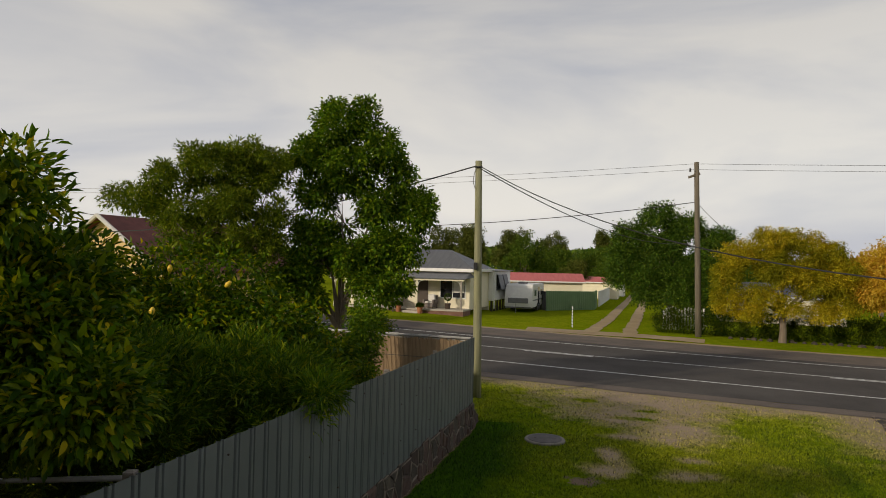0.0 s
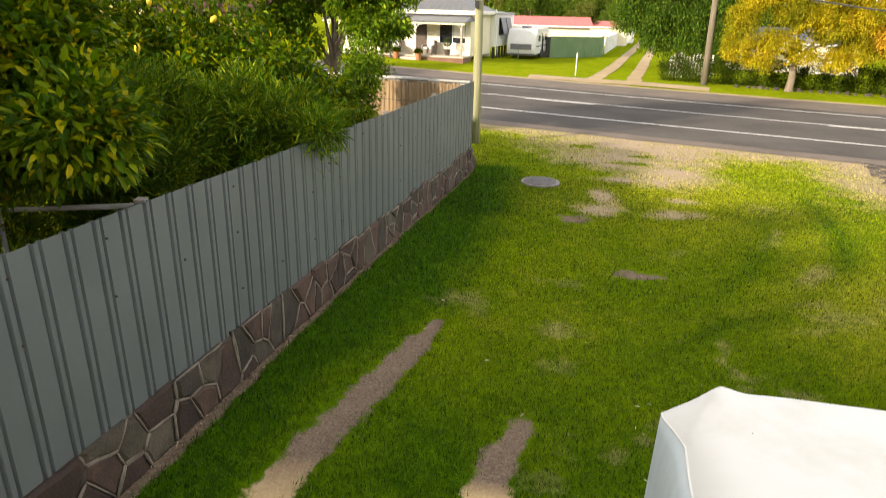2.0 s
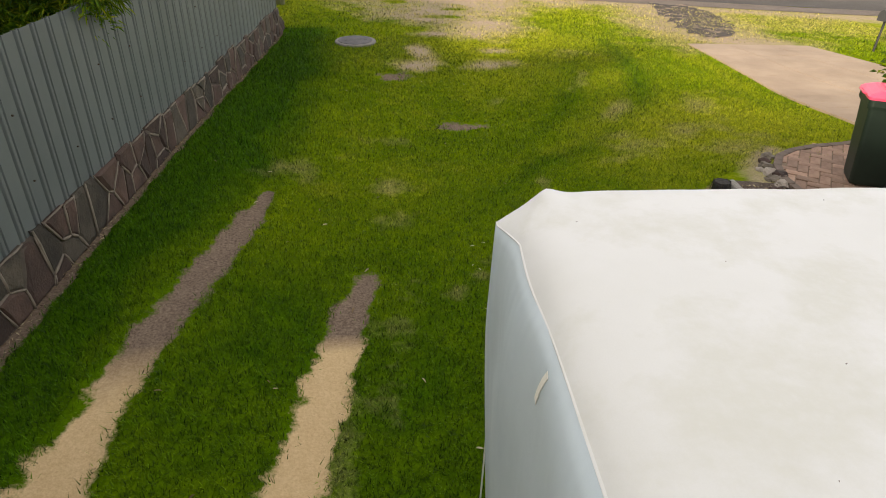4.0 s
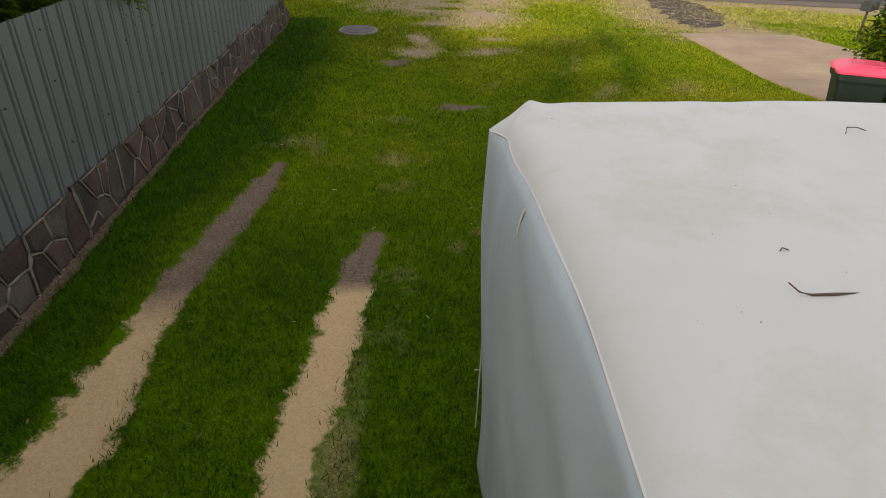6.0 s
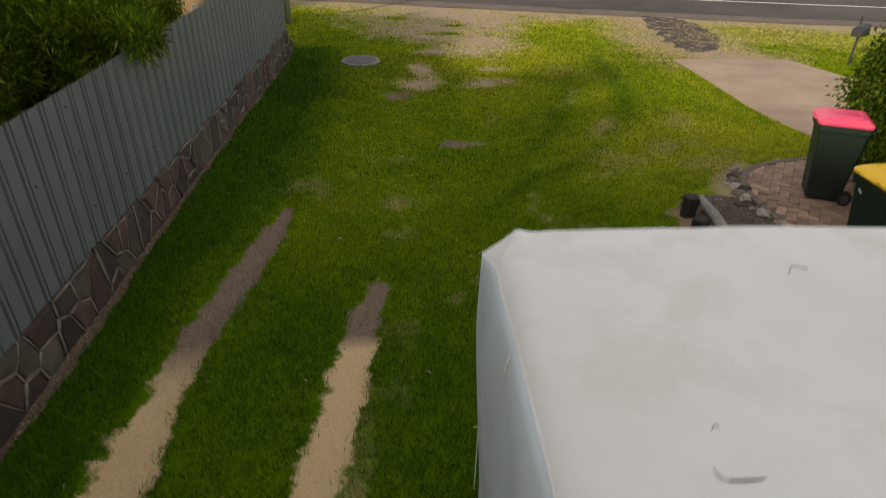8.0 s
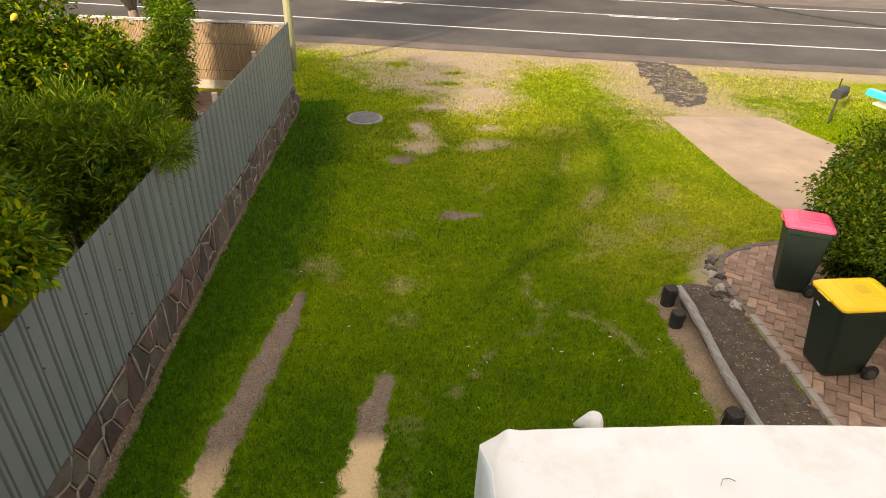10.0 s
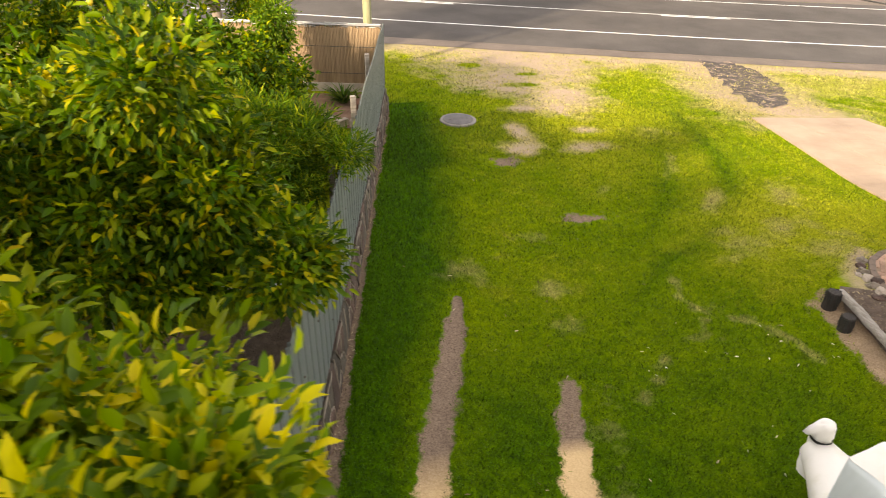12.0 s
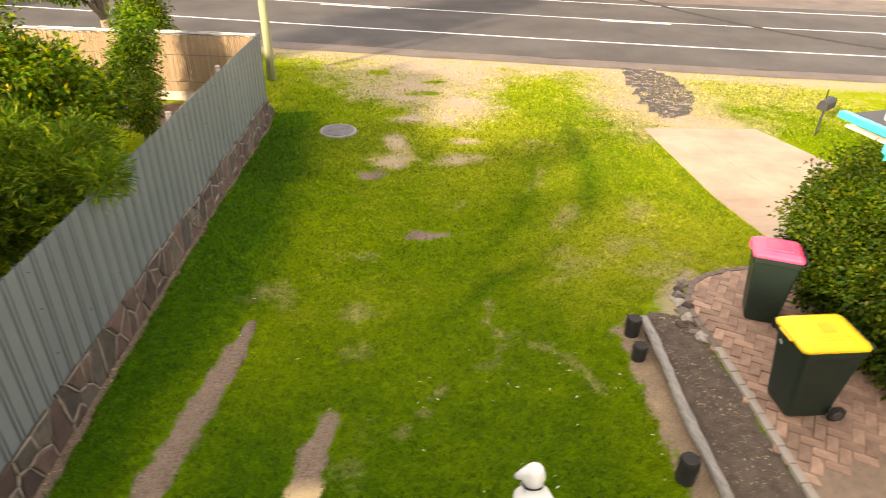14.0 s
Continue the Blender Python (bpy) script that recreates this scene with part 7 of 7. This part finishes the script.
def caravan():
    x, y = 6.35, 53.6
    t = thing("caravan", pose(x, y, gz(x, y) + 0.02, 0, 0, HROT), "white touring caravan parked on the grass", "caravan")
    bm = bmesh.new()
    prof = [(0.0, 0.35), (-0.10, 0.75), (-0.02, 1.3), (0.35, 2.15), (0.7, 2.3), (5.6, 2.3), (5.75, 2.15), (5.75, 0.4)]
    W = 1.15
    a = [bm.verts.new((-W, y, z)) for y, z in prof]
    b = [bm.verts.new((W, y, z)) for y, z in prof]
    k = len(prof)
    bm.faces.new(a)
    bm.faces.new(b[::-1])
    for i in range(k):
        bm.faces.new((a[i], b[i], b[(i + 1) % k], a[(i + 1) % k]))
    bmesh.ops.recalc_face_normals(bm, faces=bm.faces[:])
    bmesh.ops.bevel(bm, geom=bm.edges[:], offset=0.05, segments=2, affect="EDGES")
    part("body", bm, WHITE_PAINT, t, "glossy white body")
    part("stone_guard", box(-0.85, -0.16, 0.72, 0.85, -0.06, 1.15, 0.04), surface("grey_plastic", (0.12, 0.125, 0.13), (0.2, 0.2, 0.21), 3, 0.5), t, "grey front panel")
    part("bumper", box(-1.1, -0.1, 0.3, 1.1, 0.05, 0.42, 0.02), bpy.data.materials["grey_plastic"], t)
    for s in (-0.7, -0.25):
        part("decal", box(s, 0.115, 1.55, s + 1.0, 0.125, 1.60), bpy.data.materials["grey_plastic"], t).matrix_basis = pose(0, -0.0, 0.0, 0, 0, 0)
    part("roof_vent", box(-0.35, 1.5, 2.3, 0.35, 2.3, 2.47, 0.05), bpy.data.materials["grey_plastic"], t, "dark roof air unit")
    for y0, y1, z0, z1 in ((1.1, 1.9, 1.3, 1.8), (2.7, 3.4, 0.5, 2.05), (4.0, 4.8, 1.3, 1.8)):
        part("side_window", box(W - 0.02, y0, z0, W + 0.025, y1, z1, 0.02), DARK_GLASS, t)
    part("side_stripe", box(W - 0.02, 0.4, 0.9, W + 0.015, 5.6, 1.0), bpy.data.materials["grey_plastic"], t)
    part("drawbar", tube([(-0.6, 0.1, 0.38), (0, -1.1, 0.4), (0.6, 0.1, 0.38)], 0.04, 6), IRON, t)
    part("jockey_wheel", tube([(0, -0.95, -0.0), (0, -0.95, 0.75)], 0.03, 8), CAP_STEEL, t)
    for yy in (2.6, 3.4):
        for s in (-1, 1):
            bm = bmesh.new()
            bmesh.ops.create_cone(bm, cap_ends=True, segments=20, radius1=0.33, radius2=0.33, depth=0.2, matrix=Matrix.Translation((s * 1.08, yy, 0.33)) @ Matrix.Rotation(math.pi / 2, 4, "Y"))
            part("wheel", bm, BLACK_RUBBER, t)


caravan()


def sheet_fence(points, h, mat, name, label, pitch=0.3):
    t = thing(name, pose(0, 0, 0), label, "fence")
    for (xa, ya), (xb, yb) in zip(points, points[1:]):
        a, b = Vector((xa, ya, 0)), Vector((xb, yb, 0))
        L = (b - a).length
        d = (b - a).normalized()
        o = Vector((d.y, -d.x, 0))
        np_ = max(1, round(L / 2.4))
        for k in range(np_):
            vs, fs = [], []
            n = 8
            for i in range(n * 2 + 1):
                q = a + d * (L * (k + i / (2 * n)) / np_) + o * (0.03 if i % 2 else -0.03)
                z = gz(q.x, q.y)
                vs += [(q.x, q.y, z), (q.x, q.y, z + h)]
            for i in range(n * 2):
                fs.append((2 * i, 2 * i + 2, 2 * i + 3, 2 * i + 1))
            ob = new("panel", mesh_of("panel", vs, fs, mat))
            ob.parent = t
            so = ob.modifiers.new("thick", "SOLIDIFY")
            so.thickness = 0.01
            q = a + d * (L * k / np_)
            part("post", box(q.x - 0.05, q.y - 0.05, gz(q.x, q.y), q.x + 0.05, q.y + 0.05, gz(q.x, q.y) + h + 0.03), mat, t)
    return t


sheet_fence([(9.3, 57.2), (14.6, 61.8), (16.0, 66.5)], 1.75, GREEN_STEEL, "green_fence", "green ribbed steel fence")
sheet_fence([(16.3, 67.0), (23.0, 88.0)], 1.6, WHITE_PAINT, "pale_fence", "pale sheet fence along the lane")
sheet_fence([(7.0, 62.0), (9.3, 57.2)], 1.7, SLATE, "grey_fence", "grey fence behind the caravan")


def shed(x, y, w, d, wall_h, ridge, roof, wall, turn, name, label):
    t = thing(name, pose(x, y, gz(x, y), 0, 0, turn), label, "shed")
    part("wall", boards(bmesh.new(), -w / 2, w / 2, 0, wall_h, 0, 0.2), wall, t)
    part("wall", box(w / 2 - 0.1, 0, 0, w / 2, d, wall_h), wall, t)
    part("wall", box(-w / 2, 0, 0, -w / 2 + 0.1, d, wall_h), wall, t)
    part("wall", box(-w / 2, d - 0.1, 0, w / 2, d, wall_h), wall, t)
    gable_sheet(((-w / 2 - 0.3, -0.35, wall_h - 0.02), (w / 2 + 0.3, -0.35, wall_h - 0.02), (w / 2 + 0.3, d / 2, ridge), (-w / 2 - 0.3, d / 2, ridge)), roof, "roof", t)
    gable_sheet(((-w / 2 - 0.3, d + 0.35, wall_h - 0.02), (w / 2 + 0.3, d + 0.35, wall_h - 0.02), (w / 2 + 0.3, d / 2, ridge), (-w / 2 - 0.3, d / 2, ridge)), roof, "roof", t)
    part("gutter", box(-w / 2 - 0.3, -0.42, wall_h - 0.1, w / 2 + 0.3, -0.33, wall_h + 0.02), WHITE_PAINT, t)


shed(10.2, 64.5, 7.6, 5, 2.45, 3.25, PINK_ROOF, CREAM, -4, "red_roofed_shed", "cream shed with a faded red roof")
shed(20.8, 86, 5, 4, 2.2, 2.9, PINK_ROOF, CREAM, HROT, "far_shed", "small far shed with a red roof beside the lane")
shed(24.5, 96, 5, 4, 2.2, 2.8, SLATE, WHITE_PAINT, HROT, "pale_shed", "pale garage beside the lane")
# house with red gable behind the neighbour's trees
t = thing("gabled_house", pose(-14.2, 27.0, 0, 0, 0, -22), "yellow-cream house with a maroon tiled gable roof", "house")
part("wall", boards(bmesh.new(), -3.2, 3.2, 0, 3.2, 0, 0.2), surface("warm_yellow_render", (0.60, 0.42, 0.16), (0.72, 0.54, 0.24), 2, 0.8), t)
part("wall", box(-3.2, 0.1, 0, -3.1, 9, 3.2), bpy.data.materials["warm_yellow_render"], t)
part("wall", box(3.1, 0.1, 0, 3.2, 9, 3.2), bpy.data.materials["warm_yellow_render"], t)
bm = bmesh.new()
vs = [bm.verts.new(c) for c in ((-3.2, -0.01, 3.2), (3.2, -0.01, 3.2), (0, -0.01, 5.1))]
bm.faces.new(vs)
g = part("gable", bm, bpy.data.materials["warm_yellow_render"], t)
gable_sheet(((-3.6, -0.4, 2.95), (-3.6, 9, 2.95), (0, 9, 5.25), (0, -0.4, 5.25)), MAROON, "roof", t, 0.1)
gable_sheet(((3.6, -0.4, 2.95), (3.6, 9, 2.95), (0, 9, 5.25), (0, -0.4, 5.25)), MAROON, "roof", t, 0.1)
for s in (-1, 1):
    part("bargeboard", tube([(s * 3.6, -0.42, 2.9), (0, -0.42, 5.2)], 0.09, 6), CUSHION, t, "pale bargeboard")

t = thing("marker_post", pose(8.5, 41.9, gz(8.5, 41.9)), "slim white roadside marker post with dark bands", "marker post")
part("post", box(-0.035, -0.015, -0.1, 0.035, 0.015, 1.35, 0.006), WHITE_PAINT, t)
for k in range(6):
    part("band", box(-0.038, -0.018, 0.15 + 0.2 * k, 0.038, 0.018, 0.19 + 0.2 * k), CHAR, t)

# hedge along the far verge, picket fence, house behind the gold trees
rs = np.random.RandomState(30)
blobs = []
for k in range(13):
    f = k / 12
    blobs.append((14.6 + 15 * f, 41.2 - 4.6 * f + 0.4, 0.0 - 0.3 * f, 0.9, 0.7, 1.15))
# darker leaf material stands in for the tree shade over this hedge
tree("roadside_hedge", "roadside hedge, its leaves darkened for the shade of the golden trees", "hedge", (20, 39.9), blobs, 0.03, 0, 1500, 40, 0.13, 0.10, 33, HEDGE, shell=0.6, tips=[(0.5, 0, 0.8)])
t = thing("picket_fence", pose(15.3, 42.6, gz(15.3, 42.6), 0, 0, HROT), "white picket fence beyond the hedge", "fence")
for k in range(14):
    bm = prism([(-0.05, -0.01), (0.05, -0.01), (0.05, 0.01), (-0.05, 0.01)], 0.1, 1.35 + 0.25 * abs(math.sin(k * 0.55)))
    ob = part("picket", bm, WHITE_PAINT, t)
    ob.matrix_basis = pose(0.19 * k - 0.6, 0, 0)
for z in (0.4, 1.05):
    part("rail", box(-0.7, 0.012, z, 2.1, 0.05, z + 0.07), WHITE_PAINT, t)
shed(27.5, 52.0, 9, 6, 2.2, 3.3, SLATE, CREAM, HROT, "pale_house", "pale house half hidden by the golden trees")
rs = random.Random(9)
for k in range(34):
    f = k / 33
    x, y = 17.5 + 14 * f + rs.uniform(-0.2, 0.2), 39.0 - 4.4 * f + rs.uniform(-0.1, 0.1)
    t = thing("border_stone", pose(x, y, gz(x, y), rs.uniform(0, 360), rs.uniform(0, 30), rs.uniform(0, 360)), "rough grey stone at the hedge foot", "stone", "border stones")
    bm = bmesh.new()
    bmesh.ops.create_icosphere(bm, subdivisions=1, radius=rs.uniform(0.12, 0.22))
    for v in bm.verts:
        v.co *= 1 + 0.3 * noise.noise(v.co * 5 + Vector((k, 0, 0)))
    part("stone", bm, STONE_GREY, t)

# wooded hills at the skyline
rs = np.random.RandomState(60)
n = 60000
ang = rs.uniform(-0.75, 0.85, n)
dist = rs.uniform(240, 420, n)
base = np.stack([np.sin(ang) * dist, np.cos(ang) * dist], 1)
hh = 8 + 3 * np.sin(ang * 9) + 2 * np.sin(ang * 23 + 1) + (dist - 240) * 0.03
zz = hh * rs.random(n) ** 0.6 - 1.5
p = np.stack([base[:, 0], base[:, 1], zz], 1)
ax = rs.normal(size=(n, 3))
ob = new("far_woods", leaf_mesh("far_woods", p, ax, rs.normal(size=(n, 3)), rs.uniform(1.2, 2.6, n), rs.uniform(1.0, 2.0, n), DARKLEAF))
tagged(ob, "distant wooded skyline", "woods", kind="stuff")

# ---- litter on the lawn, then the grass itself ----
rs = np.random.RandomState(15)


def fallen(n, x0, x1, y0, y1, ln, mat, name, label):
    x, y = rs.uniform(x0, x1, n), rs.uniform(y0, y1, n)
    keep = (x > FENCE_K * y + FENCE_B + 0.25) & ((x < 0.3) | (y > 2.2)) & (x < 4.6 + 0.0 * y)
    x, y = x[keep], y[keep]
    k = len(x)
    a = rs.uniform(0, 2 * np.pi, k)
    p = np.stack([x, y, land(x, y) + 0.03], 1)
    ax = np.stack([np.cos(a), np.sin(a), rs.uniform(-0.1, 0.2, k)], 1)
    up = np.stack([rs.normal(size=k) * 0.3, rs.normal(size=k) * 0.3, np.ones(k)], 1)
    l = rs.uniform(0.6, 1.3, k) * ln
    tagged(new(name, leaf_mesh(name, p, ax, up, l, l * 0.28, mat, fine=True)), label, "litter", kind="stuff")


DRY_LEAF = leafy("dry_leaf", [(0.0, (0.09, 0.055, 0.035)), (0.5, (0.22, 0.16, 0.10)), (1.0, (0.50, 0.43, 0.31))], 0.7, 0.1)
PALE_LEAF = leafy("bleached_leaf", [(0.0, (0.5, 0.45, 0.33)), (1.0, (0.75, 0.72, 0.62))], 0.7, 0.1)
fallen(60, -2, 5, 1.5, 11, 0.055, DRY_LEAF, "fallen_leaves", "scattered pale dry leaves on the lawn")
fallen(40, 1.6, 4.3, 2.6, 5.3, 0.05, PALE_LEAF, "fallen_leaves", "pale curled leaves lying on the lawn")
n = 1500
y = rs.uniform(-1, 14.4, n)
x = FENCE_K * y + FENCE_B + 0.07 + abs(rs.normal(size=n)) * 0.06
a = rs.uniform(0, 2 * np.pi, n)
l = rs.uniform(0.015, 0.05, n)
tagged(new("wall_litter", leaf_mesh("wall_litter", np.stack([x, y, land(x, y) - 0.012 + rs.uniform(0, 0.012, n)], 1), np.stack([np.cos(a), np.sin(a), rs.uniform(-0.1, 0.15, n)], 1), rs.normal(size=(n, 3)) * 0.25 + [0, 0, 1], l, l * 0.25, DRY_LEAF)), "dry leaf litter along the wall foot", "litter", kind="stuff")
n = 1100
f = rs.random(n)
x = 4.25 + 0.75 * f + rs.uniform(0.05, 0.62, n)
y = 2.2 + 3.0 * f
a = rs.uniform(0, 2 * np.pi, n)
l = rs.uniform(0.008, 0.045, n)
tagged(new("bed_mulch", leaf_mesh("bed_mulch", np.stack([x, y, land(x, y) + 0.035], 1), np.stack([np.cos(a), np.sin(a), rs.uniform(-0.1, 0.4, n)], 1), rs.normal(size=(n, 3)) * 0.5 + [0, 0, 1], l, l * 0.35, DRY_LEAF)), "dry mulch chips on the garden bed", "mulch", kind="stuff")
TWIG = surface("dark_twig", (0.06, 0.035, 0.025), (0.14, 0.09, 0.06), 20, 0.8)
for x0, y0, dz, pts, r in ((0.378, -1.455, 0.115, ((0, 0.035, 0.012), (0.012, 0.008, 0.006), (0.035, 0.0, 0.004), (0.08, -0.004, 0.008), (0.135, 0.0, 0.006)), (0.0015, 0.002, 0.003, 0.0035, 0.003)), (0.44, -1.27, 0.106, ((0, 0, 0), (0.012, 0.01, 0.008), (0.028, 0.006, 0.003)), 0.0016), (1.13, -0.40, 0.068, ((0, -0.02, 0), (0.02, 0.012, 0.012), (0.06, 0.016, 0.01), (0.09, 0.004, 0.002)), 0.002)):
    t = thing("fallen_twig", TM @ Matrix.Translation((x0, y0, TH + dz)), "small dark curled twig lying on the cover", "twig")
    part("twig", tube(pts, r, 6), TWIG, t)


def lawn(name, n, x0, x1, y0, y1, h, w, seed, label):
    rs = np.random.RandomState(seed)
    x, y = rs.uniform(x0, x1, n), rs.uniform(y0, y1, n)
    mk = masks(x, y)
    jit = rs.normal(size=n) * 0.2
    bare = np.maximum(mk["soil"] + jit, np.maximum(mk["gravel"], mk["bare"]) - 0.2 + 2.4 * jit)
    d = across(x, y)
    keep = (bare < 0.16) & ((x > FENCE_K * y + FENCE_B + 0.16) | (y > 14.9)) & (d < ROAD_NEAR - 0.2) & (d > np.where(x < FENCE_K * y + FENCE_B, BACK_D + 0.25, -99))
    keep &= ~((x > 4.5 + 0.24 * (y - 3)) & (y < 5.6) & (x < 8.4))
    line = np.interp(y, [5.9, 7.0, 8.5, 10.0, 12.2], [7.9, 8.2, 8.48, 8.78, 9.3])
    keep &= ~((x > line) & (x < 12.2) & (y < 12.3) & (y > 5.5))
    keep &= np.hypot(x - 2.2, y - 13.44) > 0.42
    x, y = x[keep], y[keep]
    k = len(x)
    grown = {key: mk[key][keep] for key in ("dry", "pale", "lush_shade")}
    h = h * (1 + 0.25 * np.clip(grown["lush_shade"], 0, 1))
    a = rs.uniform(0, 2 * np.pi, k)
    e = rs.uniform(0.3, 1.3, k)
    ax = np.stack([np.cos(a) * np.cos(e), np.sin(a) * np.cos(e), np.sin(e)], 1)
    ln = h * rs.uniform(0.5, 1.3, k)
    side = np.stack([-np.sin(a), np.cos(a), np.zeros(k)], 1) * (w * rs.uniform(0.6, 1.3, k))[:, None]
    p = np.stack([x, y, land(x, y) - 0.004], 1)
    vs = np.stack([p - side, p + side, p + ax * ln[:, None]], 1).reshape(-1, 3)
    me = bpy.data.meshes.new(name)
    me.vertices.add(len(vs))
    me.vertices.foreach_set("co", vs.ravel())
    me.loops.add(len(vs))
    me.loops.foreach_set("vertex_index", np.arange(len(vs)))
    me.polygons.add(k)
    me.polygons.foreach_set("loop_start", np.arange(k) * 3)
    me.update(calc_edges=True)
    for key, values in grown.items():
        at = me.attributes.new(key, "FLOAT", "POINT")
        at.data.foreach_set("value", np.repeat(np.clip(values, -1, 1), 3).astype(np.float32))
    me.materials.append(BLADES)
    tagged(new(name, me), label, "grass", kind="stuff")


lawn("lawn_grass", 470000, -3.0, 8.6, 0.8, 7.5, 0.042, 0.0036, 1, "short mown lawn grass")
lawn("lawn_grass", 230000, -1.5, 10.0, 7.5, 14.0, 0.048, 0.0056, 2, "short mown lawn grass")
lawn("verge_grass", 40000, 12.0, 19.0, 5.0, 11.5, 0.055, 0.008, 4, "rough verge grass")
lawn("verge_grass", 200000, -4.0, 17.0, 11.0, 21.0, 0.06, 0.009, 3, "rough verge grass")
